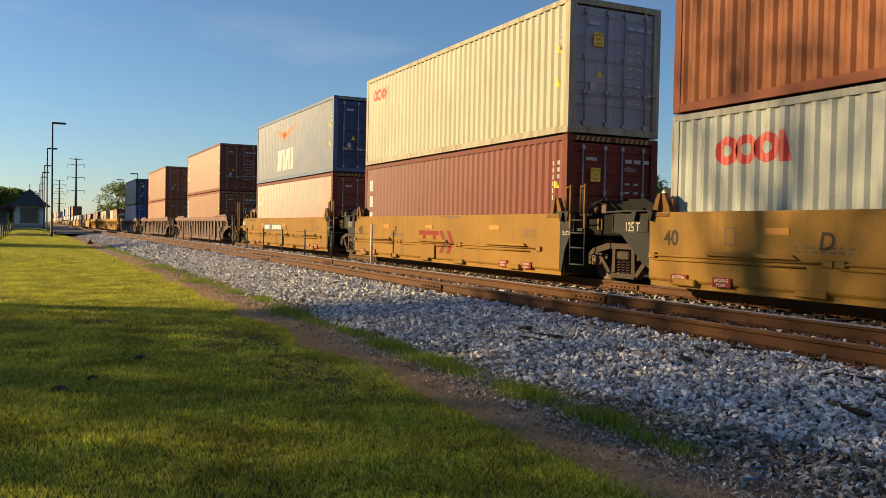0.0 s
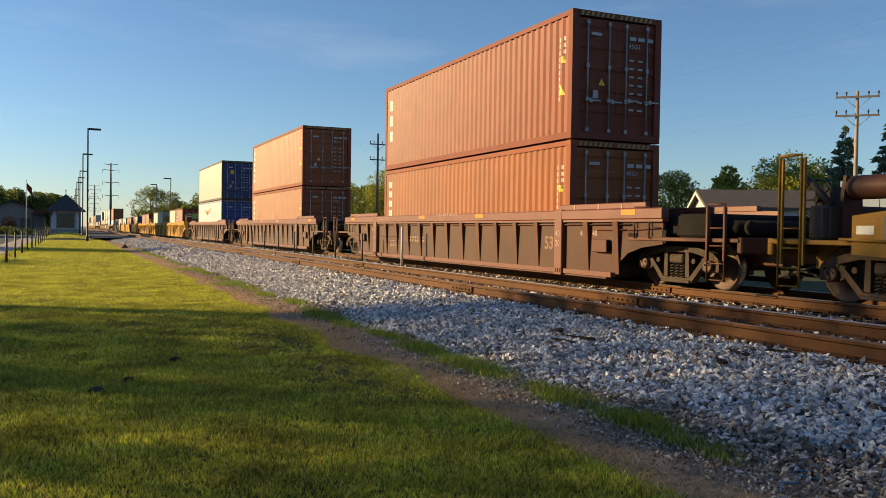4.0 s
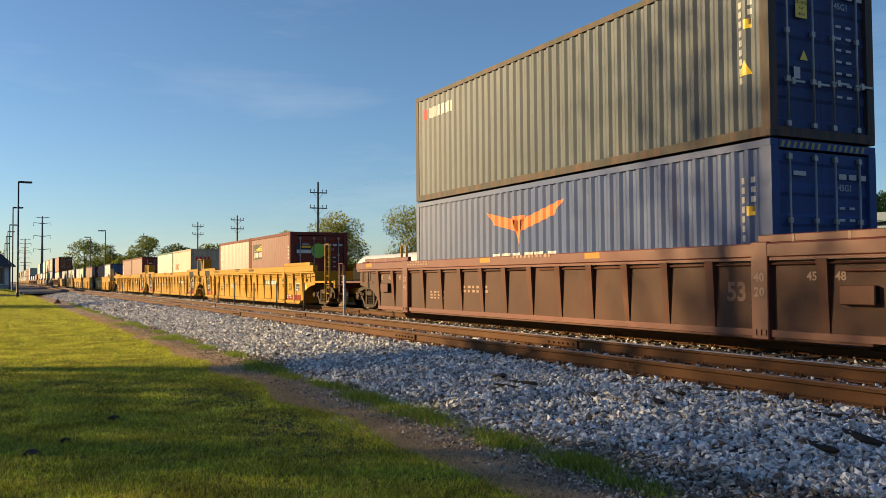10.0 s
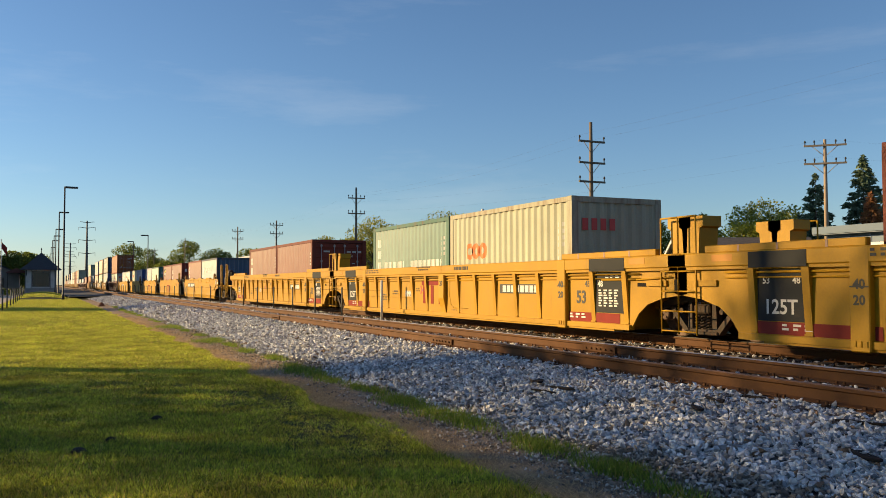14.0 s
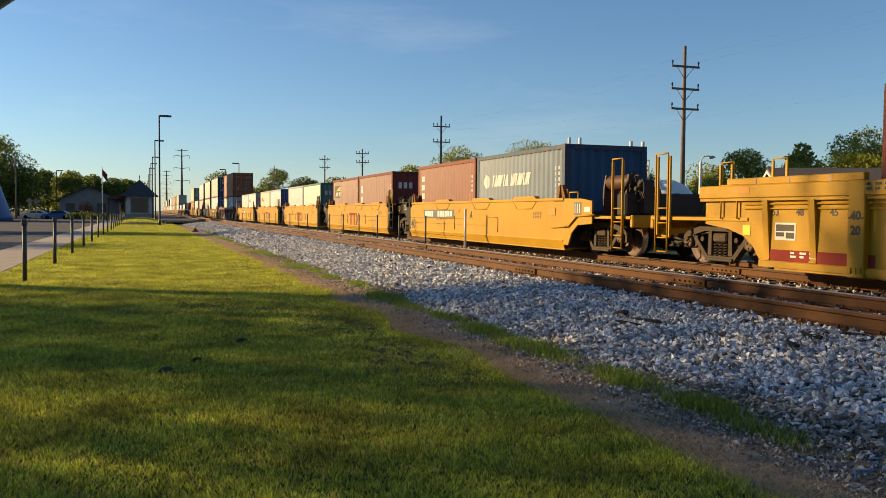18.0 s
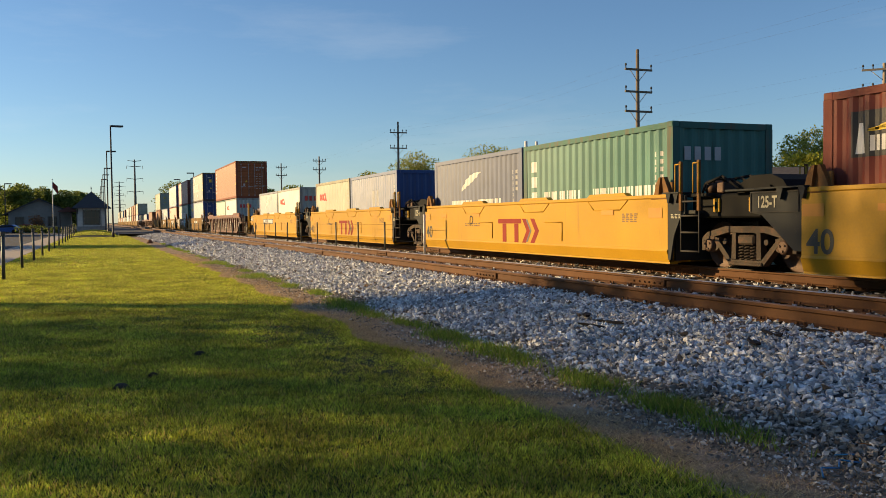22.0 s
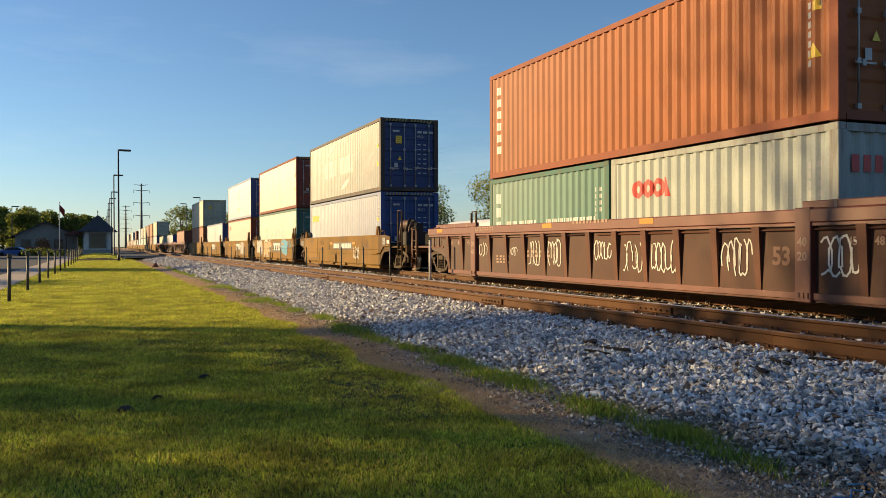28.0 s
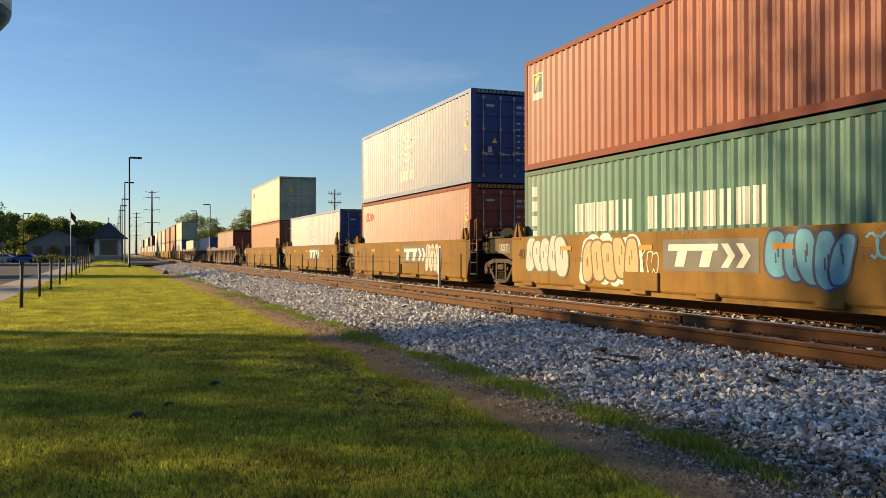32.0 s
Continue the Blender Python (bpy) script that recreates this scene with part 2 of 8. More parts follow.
M_GREYMARK = material("light_grey_marking", (0.42, 0.42, 0.41), 0.55, 0, 0.1, 3, 50)
M_RED = material("red_marking", (0.50, 0.035, 0.03), 0.5, 0, 0.1, 3, 50)
M_DULLRED = material("dull_red_marking", (0.22, 0.03, 0.022), 0.75, 0, 0.1, 3, 50, spec=0.2)
M_ORANGE = material("orange_marking", (0.72, 0.16, 0.03), 0.5, 0, 0.08, 3, 50)
M_YELLOW = material("yellow_marking", (0.78, 0.52, 0.03), 0.5, 0, 0.08, 3, 50)
M_STRIPE = material("faded_yellow_stripe", (0.30, 0.25, 0.07), 0.6, 0, 0.12, 3, 50)
M_AMBER = material("amber_reflective_tape", (0.48, 0.20, 0.012), 0.6, 0, 0.05, 3, 50)
M_BLACK = material("black_marking", (0.02, 0.02, 0.02), 0.55, 0, 0.1, 3, 50)
M_DARKGREY = material("dark_grey_marking", (0.10, 0.10, 0.10), 0.55, 0, 0.1, 3, 50)
M_BLUE = material("light_blue_marking", (0.06, 0.30, 0.46), 0.5, 0, 0.1, 3, 50)
M_TAN = material("tan_spray_paint", (0.42, 0.30, 0.16), 0.6, 0, 0.1, 5, 60)
M_BUFF = material("faded_buff_marking", (0.30, 0.19, 0.14), 0.6, 0, 0.15, 3, 50)
M_FADEDBUFF = material("worn_buff_marking", (0.19, 0.095, 0.065), 0.65, 0, 0.2, 3, 50)
M_CREAM = material("dusty_cream_marking", (0.36, 0.33, 0.24), 0.6, 0, 0.12, 3, 50)
GUIDE = material("rusty_ochre_guide_paint", (0.17, 0.085, 0.028), 0.75, 0, 0.2, 3, 40, 0.001, RUST, 0.4, spec=0.2)
# near-black that paints the shade between two units onto their joint
JOINTSHADE = material("joint_shade_black", (0.010, 0.010, 0.010), 0.8, 0, 0.2, 3, 40, spec=0.15)
M_GREEN = material("lime_green_marking", (0.22, 0.48, 0.05), 0.5, 0, 0.08, 3, 50)
M_BROWNMARK = material("dark_brown_marking", (0.11, 0.06, 0.03), 0.55, 0, 0.12, 3, 50)
M_STENCIL = material("dark_stencil_paint", (0.042, 0.032, 0.022), 0.6, 0, 0.12, 3, 50, spec=0.2)
M_CHALK = material("chalky_white_spray_paint", (0.62, 0.60, 0.56), 0.6, 0, 0.12, 5, 60)
RAILRUST = material("rusty_rail_steel", (0.098, 0.044, 0.018), 0.8, 0.0, 0.18, 1.5, 60, 0.001, (0.075, 0.038, 0.02), 0.35, coat=0.10, spec=0.2)
RAILSHINE = material("polished_rail_head", (0.62, 0.60, 0.57), 0.40, 1.0, 0.06, 2, 60)
RAILDULL = material("dull_rail_head", (0.21, 0.12, 0.075), 0.5, 0.5, 0.12, 2, 60)
TIEWOOD = material("creosoted_tie_wood", (0.07, 0.05, 0.038), 0.85, 0, 0.25, 3, 30, 0.004)

# ---- mesh helpers ----
def mesh_of(name, bm, mats):
    me = bpy.data.meshes.new(name)
    bmesh.ops.recalc_face_normals(bm, faces=bm.faces)
    bm.to_mesh(me)
    bm.free()
    for m in mats if isinstance(mats, (list, tuple)) else [mats]:
        me.materials.append(m)
    return me


def part(name, bm, mat, parent, label=""):
    ob = new(name, bm if isinstance(bm, bpy.types.Mesh) else mesh_of(name, bm, mat))
    ob.parent = parent
    if label:
        ob["label"] = label
    return ob


def small(ob):
    """Marks too small to pick apart one by one."""
    ob["kind"] = "stuff"
    return ob


def split(name, bm, mat, parent, label=""):
    """Each separate piece of a drawing as a part of its own."""
    left = set(bm.verts)
    while left:
        seed = left.pop()
        todo, mine = [seed], {seed}
        while todo:
            for e in todo.pop().link_edges:
                for v in e.verts:
                    if v not in mine:
                        mine.add(v)
                        todo.append(v)
        left -= mine
        one = bmesh.new()
        at = {v: one.verts.new(v.co) for v in mine}
        for f in {f for v in mine for f in v.link_faces}:
            one.faces.new([at[v] for v in f.verts])
        part(name, one, mat, parent, label)
    bm.free()


def shared(name, me, parent, mat=None, m=None, label=""):
    """An object of its own on a mesh that alike pieces share, with its own paint."""
    ob = new(name, me)
    ob.parent = parent
    if mat is not None:
        ob.material_slots[0].link = "OBJECT"
        ob.material_slots[0].material = mat
    if m is not None:
        ob.matrix_basis = m
    if label:
        ob["label"] = label
    return ob


def box(bm, x0, y0, z0, x1, y1, z1, mi=0, bev=0.0):
    vs = [bm.verts.new((x, y, z)) for x in (x0, x1) for y in (y0, y1) for z in (z0, z1)]
    fs = [bm.faces.new([vs[i] for i in f]) for f in ((0, 1, 3, 2), (4, 6, 7, 5), (0, 4, 5, 1), (2, 3, 7, 6), (0, 2, 6, 4), (1, 5, 7, 3))]
    for f in fs:
        f.material_index = mi
    if bev:
        bmesh.ops.bevel(bm, geom=list({e for f in fs for e in f.edges}), offset=bev, segments=1, affect="EDGES", profile=0.5)
    return bm


def tube(bm, a, b, r, n=8, mi=0, r2=None, caps=True):
    a, b = Vector(a), Vector(b)
    d = (b - a).normalized()
    u = d.orthogonal().normalized()
    v = d.cross(u)
    rings = []
    for p, rad in ((a, r), (b, r if r2 is None else r2)):
        rings.append([bm.verts.new(p + rad * (math.cos(2 * math.pi * k / n) * u + math.sin(2 * math.pi * k / n) * v)) for k in range(n)])
    for k in range(n):
        f = bm.faces.new((rings[0][k], rings[0][(k + 1) % n], rings[1][(k + 1) % n], rings[1][k]))
        f.material_index, f.smooth = mi, True
    if caps:
        for r_ in rings:
            bm.faces.new(r_).material_index = mi
    return bm


def pipe(bm, pts, r, n=6, mi=0):
    for a, b in zip(pts, pts[1:]):
        tube(bm, a, b, r, n, mi)
    return bm


def lathe(bm, prof, n=24, mi=0, axis="z", at=(0, 0, 0), smooth=True):
    """Turns a profile of (radius, height) round an axis."""
    rings = []
    for r, h in prof:
        ring = []
        for k in range(n):
            c, s = math.cos(2 * math.pi * k / n) * r, math.sin(2 * math.pi * k / n) * r
            p = {"z": (c, s, h), "x": (h, c, s), "y": (c, h, s)}[axis]
            ring.append(bm.verts.new(Vector(p) + Vector(at)))
        rings.append(ring)
    for r0, r1 in zip(rings, rings[1:]):
        for k in range(n):
            f = bm.faces.new((r0[k], r0[(k + 1) % n], r1[(k + 1) % n], r1[k]))
            f.smooth, f.material_index = smooth, mi
    bm.faces.new(rings[0]).material_index = mi
    bm.faces.new(rings[-1]).material_index = mi
    return bm


def prism(bm, poly, x0, x1, axis="x", mi=0):
    """Extrudes a polygon of (u, v) along an axis: x takes (y, z), y takes (x, z), z takes (x, y)."""
    def at(u, v, w):
        return {"x": (w, u, v), "y": (u, w, v), "z": (u, v, w)}[axis]
    a = [bm.verts.new(at(u, v, x0)) for u, v in poly]
    b = [bm.verts.new(at(u, v, x1)) for u, v in poly]
    n = len(poly)
    for k in range(n):
        bm.faces.new((a[k], a[(k + 1) % n], b[(k + 1) % n], b[k])).material_index = mi
    bm.faces.new(a).material_index = mi
    bm.faces.new(list(reversed(b))).material_index = mi
    return bm


def thing(name, label, category, m=None, group="", kind=""):
    ob = new(name)
    ob.empty_display_size = 0.3
    if m is not None:
        ob.matrix_basis = m
    return tagged(ob, label, category, group, kind)


def text_mesh(body, size, mat, bold=0.0, shear=0.0):
    """Lettering with the built-in font, in the x-z plane, reading along +x, centred, facing -y."""
    cu = bpy.data.curves.new("lettering", "FONT")
    cu.body, cu.size, cu.offset, cu.shear = body, size, bold, shear
    cu.align_x, cu.align_y = "CENTER", "CENTER"
    cu.resolution_u = 4 if size > 0.25 else 2
    cu.extrude = 0.001
    ob = bpy.data.objects.new("lettering", cu)
    scene.collection.objects.link(ob)
    me = bpy.data.meshes.new_from_object(ob.evaluated_get(bpy.context.evaluated_depsgraph_get()))
    bpy.data.objects.remove(ob)
    bpy.data.curves.remove(cu)
    me.transform(Matrix.Rotation(math.pi / 2, 4, "X"))
    me.materials.clear()
    me.materials.append(mat)
    return me


TEXTS = {}


def lettering(body, size, mat, parent, m, bold=0.0, shear=0.0, name="lettering"):
    key = (body, size, mat.name, bold, shear)
    if key not in TEXTS:
        TEXTS[key] = text_mesh(body, size, mat, bold, shear)
    return shared(name, TEXTS[key], parent, None, m)


def plate(bm, y0, z0, y1, z1, x=0.0, mi=0):
    """A thin marking on a side that faces -x."""
    return box(bm, x - 0.002, min(y0, y1), z0, x, max(y0, y1), z1, mi)


SIDE = pose(0, 0, 0, 0, 0, -90)  # turns lettering that faces -y to face -x

# ---- ground ----
def mat_ground():
    m = material("mown_lawn", (0.036, 0.046, 0.012), 0.9, 0, 0.30, 0.5, 18, 0.01, (0.22, 0.18, 0.06), 0.28, spec=0.2)
    return m


GRASS = mat_ground()
DIRT = material("dry_dirt", (0.36, 0.26, 0.175), 0.95, 0, 0.45, 2.6, 34, 0.03, (0.07, 0.052, 0.04), 0.5, spec=0.2)
# bed colour darkened so the gaps between loose stones read as shade
BALLAST = material("gap_shade_ballast", (0.075, 0.070, 0.068), 0.85, 0, 0.25, 6, 60, 0.004, (0.06, 0.05, 0.045), 0.3, spec=0.3)
ASPHALT = material("worn_asphalt", (0.075, 0.080, 0.090), 1.0, 0, 0.2, 1.2, 60, 0.003, (0.08, 0.075, 0.07), 0.3, spec=0.2)
CONCRETE = material("sidewalk_concrete", (0.36, 0.31, 0.26), 0.85, 0, 0.14, 1.5, 50, 0.002, (0.22, 0.19, 0.16), 0.25)


def height(x):
    """The ground's cross-section, under the ballast."""
    pts = [(-4000, 0), (-8, -0.06), (-5, -0.06), (-3, -0.02), (2.9, 0), (3.5, -0.04), (4.2, 0.0), (5.4, 0.05), (13.5, 0.05), (15, 0.0), (4000, 0)]
    for (a, p), (b, q) in zip(pts, pts[1:]):
        if a <= x <= b:
            return p + (q - p) * (x - a) / (b - a)


xs = [-4000, -400, -60, -20, -8, -5, -4, -3] + [-2.6 + 0.35 * k for k in range(17)] + [3.5, 3.9, 4.3, 5.4, 8, 13.5, 15, 25, 60, 400, 4000]
ys = [-400, -60, -15] + [-4 + 0.6 * k for k in range(75)] + [45, 60, 80, 110, 150, 200, 300, 500, 900, 1500, 4000]
verts = [(x, y, height(x) + (0.025 * noise.noise((x * 0.6, y * 0.5, 1)) if -3.2 < x < 4 and -5 < y < 60 else 0)) for y in ys for x in xs]
nx = len(xs)
faces = [(j * nx + i, j * nx + i + 1, (j + 1) * nx + i + 1, (j + 1) * nx + i) for j in range(len(ys) - 1) for i in range(nx - 1)]
me = bpy.data.meshes.new("ground")
me.from_pydata(verts, [], faces)
me.materials.append(GRASS)
for p in me.polygons:
    p.use_smooth = True
ground = tagged(new("ground", me), "flat mown lawn, golden green in low sun", "ground", kind="structure")


def strip(name, x0, x1, y0, y1, z, mat, label, cat, thick=0.08, wob=0.0, step=1.5):
    bm = bmesh.new()
    n = max(1, int((y1 - y0) / step)) if wob else 1
    prev = None
    for k in range(n + 1):
        y = y0 + (y1 - y0) * k / n
        a, b = (wob * noise.noise((x0, y * 0.45, 3)), wob * noise.noise((x1, y * 0.45, 9))) if wob else (0, 0)
        row = [bm.verts.new(v) for v in ((x0 + a, y, z - thick), (x0 + a, y, z), (x1 + b, y, z), (x1 + b, y, z - thick))]
        if prev:
            for q in range(3):
                bm.faces.new((prev[q], prev[q + 1], row[q + 1], row[q]))
        prev = row
    return tagged(new(name, mesh_of(name, bm, mat)), label, cat, kind="structure")


def profile_sheet(name, prof, y0, y1, step, mat, amp, label, cat):
    n = int((y1 - y0) / step)
    vs, fs = [], []
    for j in range(n + 1):
        y = y0 + (y1 - y0) * j / n
        for x, z in prof:
            vs.append((x + 0.12 * noise.noise((x, y * 0.4, 5)), y, z + amp * noise.noise((x * 3, y * 3, 2)) + amp * 0.6 * noise.noise((x * 9, y * 9, 4))))
    w = len(prof)
    for j in range(n):
        for i in range(w - 1):
            fs.append((j * w + i, j * w + i + 1, (j + 1) * w + i + 1, (j + 1) * w + i))
    me = bpy.data.meshes.new(name)
    me.from_pydata(vs, [], fs)
    me.materials.append(mat)
    return tagged(new(name, me), label, cat, kind="structure")


BED = [(3.85, -0.02), (4.2, 0.06), (4.8, 0.14), (5.4, 0.22), (5.9, 0.28), (6.4, 0.295), (6.75, 0.295), (7.2, 0.29), (7.58, 0.29), (8.0, 0.29), (8.4, 0.28), (8.9, 0.26), (9.5, 0.25), (10.2, 0.27), (10.8, 0.29), (12.2, 0.29), (13.0, 0.30), (14.2, 0.0)]


def bed_z(x):
    for (a, p), (b, q) in zip(BED, BED[1:]):
        if a <= x <= b:
            return p + (q - p) * (x - a) / (b - a)
    return 0.0


dirt_strip = profile_sheet("dirt_edge", [(3.0, -0.03), (3.12, 0.012), (3.4, 0.02), (3.8, 0.02), (4.25, 0.03), (4.6, 0.02)], -6, 90, 0.4, DIRT, 0.02, "bare dry dirt strip between lawn and ballast", "ground")
ballast = profile_sheet("ballast_bed", [(x, z - 0.03) for x, z in BED], -12, 900, 0.8, BALLAST, 0.03, "crushed-stone ballast bed under two tracks, darkened for gap shade", "ballast")

# rails
RAIL_PROF = [(-0.07, 0.0), (0.07, 0.0), (0.07, 0.012), (0.012, 0.03), (0.009, 0.125), (0.036, 0.14), (0.036, 0.172), (0.028, 0.18), (-0.028, 0.18), (-0.036, 0.172), (-0.036, 0.14), (-0.009, 0.125), (-0.012, 0.03), (-0.07, 0.012)]


def rail(x, top, parent, shine):
    bm = bmesh.new()
    n = len(RAIL_PROF)
    rows = []
    for y in (-15, 120, 900):
        rows.append([bm.verts.new((x + u, y, top - 0.18 + v)) for u, v in RAIL_PROF])
    for r0, r1 in zip(rows, rows[1:]):
        for k in range(n):
            f = bm.faces.new((r0[k], r0[(k + 1) % n], r1[(k + 1) % n], r1[k]))
            f.material_index = 1 if k in (6, 7, 8) else 0
    r = part("rail", bm, [RAILRUST, shine], parent)
    for y in (9.5 + (x % 1) * 6, 24.0 + (x % 1) * 4, 37.5):
        for sgn in (-1, 1):
            bm = bmesh.new()
            box(bm, x + sgn * 0.012, y - 0.45, top - 0.15, x + sgn * 0.045, y + 0.45, top - 0.045, 0, 0.006)
            for q in (-0.35, -0.2, -0.06, 0.06, 0.2, 0.35):
                tube(bm, (x + sgn * 0.04, y + q, top - 0.1), (x + sgn * 0.07, y + q, top - 0.1), 0.016, 6)
            part("joint_bar", bm, RAILRUST, r)
    return r


bm = bmesh.new()
box(bm, -1.3, -0.115, -0.1, 1.3, 0.115, 0.0, 0, 0.01)
TIE_ME = mesh_of("tie", bm, TIEWOOD)
bm = bmesh.new()
box(bm, -0.18, -0.09, 0, 0.18, 0.09, 0.016)
for sx in (-0.1, 0.1):
    for sy in (-0.05, 0.05):
        box(bm, sx - 0.012, sy - 0.012, 0, sx + 0.012, sy + 0.012, 0.045)
PLATE_ME = mesh_of("tie_plate", bm, RAILRUST)
for tx, lab, heads in ((7.58, "near track, empty, rusty rails with one polished head", (RAILDULL, RAILSHINE)), (11.438, "far track that carries the train", (RAILSHINE, RAILSHINE))):
    tr = thing("track", lab, "track", kind="structure")
    for sgn, hd in ((-1, heads[0]), (1, heads[1])):
        rail(tx + sgn * 0.7535, 0.507, tr, hd)
    for k in range(90):
        y = 1.0 + k * 0.52
        shared("tie", TIE_ME, tr, None, pose(tx, y, 0.318, 0, 0, 0.6 * math.sin(k * 2.1)))
        if k < 45:
            for sgn in (-1, 1):
                shared("tie_plate", PLATE_ME, tr, None, pose(tx + sgn * 0.7535, y, 0.3185))

# ---- the train ----
TRACK_X, RAIL_Z = 11.438, 0.507
WID = 2.438


def gone(t):
    """How far the train has rolled towards the camera after t seconds."""
    def g(q):
        u = (q - 16) / 16
        return 9.3557 * q + 16 * (0.2194 * u * u + 0.0564 * u**3)
    return g(t) - g(0)


ROLLING = []  # (thing, x, s, z)
WHEELS = []  # (wheelset, y, z) of the cars that pass near


def roll(ob, x, s, z):
    ob.matrix_basis = pose(x, s, z)
    ROLLING.append((ob, x, s, z))
    return ob


def waves(length, m0=0.17, pitch=0.278):
    """Break points (along, depth) of a corrugated wall."""
    n = max(1, round((length - 2 * m0 - 0.07) / pitch))
    p = (length - 2 * m0 - 0.07) / n
    pts = [(m0, 0.0)]
    for k in range(n):
        y = m0 + 0.07 + k * p
        pts += [(y, 0.0), (y + p * 0.25, 0.036), (y + p * 0.5, 0.036), (y + p * 0.75, 0.0)]
    pts.append((length - m0, 0.0))
    return pts


def depth_at(length, y):
    pts = waves(length)
    for (a, d), (b, e) in zip(pts, pts[1:]):
        if a <= y <= b:
            return d + (e - d) * (y - a) / max(b - a, 1e-6)
    return 0.0


CMESH = {}


def container_meshes(L, H):
    if (L, H) in CMESH:
        return CMESH[L, H]
    out = {}
    bm = bmesh.new()
    pts = waves(L)
    lo = [bm.verts.new((0.014 + d, y, 0.15)) for y, d in pts]
    hi = [bm.verts.new((0.014 + d, y, H - 0.11)) for y, d in pts]
    for k in range(len(pts) - 1):
        bm.faces.new((lo[k], hi[k], hi[k + 1], lo[k + 1]))
    out["side"] = mesh_of("side_panel", bm, C_RED)
    bm = bmesh.new()
    pts = waves(WID)
    lo = [bm.verts.new((x, L - 0.02 - d, 0.15)) for x, d in pts]
    hi = [bm.verts.new((x, L - 0.02 - d, H - 0.11)) for x, d in pts]
    for k in range(len(pts) - 1):
        bm.faces.new((lo[k], hi[k], hi[k + 1], lo[k + 1]))
    out["wall"] = mesh_of("end_wall", bm, C_RED)
    bm = bmesh.new()
    for x in (0, WID - 0.17):
        for y in (0, L - 0.17):
            box(bm, x, y, 0.11, x + 0.17, y + 0.17, H - 0.11)
    for x in (0.0, WID - 0.05):
        box(bm, x, 0.17, 0.012, x + 0.05, L - 0.17, 0.16)
        box(bm, x, 0.17, H - 0.12, x + 0.06, L - 0.17, H - 0.01)
    for y in (0.0, L - 0.06):
        box(bm, 0.17, y, 0.012, WID - 0.17, y + 0.06, 0.16)
        box(bm, 0.17, y, H - 0.13, WID - 0.17, y + 0.07, H - 0.005)
    box(bm, 0.05, 0.06, 0.1, WID - 0.05, L - 0.06, 0.15)
    out["frame"] = mesh_of("frame", bm, C_RED)
    bm = bmesh.new()
    n = int(L / 0.28)
    prev = None
    for k in range(n * 2 + 1):
        y = 0.07 + (L - 0.14) * k / (2 * n)
        z = H - 0.012 - (0.014 if k % 2 else 0.0)
        row = [bm.verts.new((0.06, y, z)), bm.verts.new((WID - 0.06, y, z))]
        if prev:
            bm.faces.new((prev[0], prev[1], row[1], row[0]))
        prev = row
    out["roof"] = mesh_of("roof", bm, C_RED)
    bm = bmesh.new()
    w = (WID - 0.36) / 2
    top = H - 0.32
    prof = [(0.045, 0.0), (0.0, 0.0)]
    for k in range(5):
        z, dz = 0.12 + k * (H - 0.5) / 5, (H - 0.5) / 5
        prof += [(0.0, z), (0.022, z + 0.05), (0.022, z + dz - 0.16), (0.0, z + dz - 0.11)]
    prof += [(0.0, top), (0.045, top)]
    prism(bm, prof, 0.0, w, "x")
    out["door"] = mesh_of("door", bm, C_RED)
    bm = bmesh.new()
    tube(bm, (0, 0, 0.02), (0, 0, H - 0.36), 0.019, 8)
    for z in (0.06, 0.75, 1.5, H - 0.42):
        box(bm, -0.04, -0.02, z - 0.04, 0.04, 0.03, z + 0.04)
    out["bar"] = mesh_of("locking_bar", bm, RODSTEEL)
    bm = bmesh.new()
    box(bm, -0.02, -0.012, -0.02, 0.40, 0.01, 0.02, 0, 0.006)
    box(bm, 0.10, -0.02, -0.05, 0.17, 0.02, 0.05)
    out["handle"] = mesh_of("handle", bm, RODSTEEL)
    bm = bmesh.new()
    box(bm, -0.003, -0.003, 0, 0.165, 0.181, 0.118, 0, 0.012)
    out["cast"] = mesh_of("corner_casting", bm, C_RED)
    CMESH[L, H] = out
    return out


def drape(bm, L):
    """Lays flat markings, drawn at x = 0, onto the corrugated side."""
    ys = [v.co.y for v in bm.verts]
    lo, hi = min(ys), max(ys)
    for y, _ in waves(L):
        if lo < y < hi:
            bmesh.ops.bisect_plane(bm, geom=list(bm.verts) + list(bm.edges) + list(bm.faces), plane_co=(0, y, 0), plane_no=(0, 1, 0))
    for v in bm.verts:
        v.co.x += 0.011 + depth_at(L, v.co.y)
    return bm


def flat(bm, pts):
    """A flat polygon of (along, up) on a side that faces -x."""
    bm.faces.new([bm.verts.new((0, y, z)) for y, z in pts])


def ring(bm, y, z, r0, r1, n=14, sq=1.0):
    for k in range(n):
        a, b = 2 * math.pi * k / n, 2 * math.pi * (k + 1) / n
        flat(bm, [(y + r * math.cos(q) * sq, z + r * math.sin(q)) for r, q in ((r0, a), (r1, a), (r1, b), (r0, b))])


def bars_row(bm, y, z, n, w, h, gap, lean=0.0):
    """A row of plain blocks that stands for a company's name; y is its far (left) end."""
    for k in range(n):
        for p, q in ((0.0, 0.42), (0.58, 1.0)):
            a, b = y - k * (w + gap) - p * w, y - k * (w + gap) - q * w
            flat(bm, [(a, z), (a - lean * h, z + h), (b - lean * h, z + h), (b, z)])


def bars_column(bm, y, z, n, w, h, gap):
    for k in range(n):
        flat(bm, [(y, z - k * (h + gap)), (y, z - k * (h + gap) - h), (y - w, z - k * (h + gap) - h), (y - w, z - k * (h + gap))])


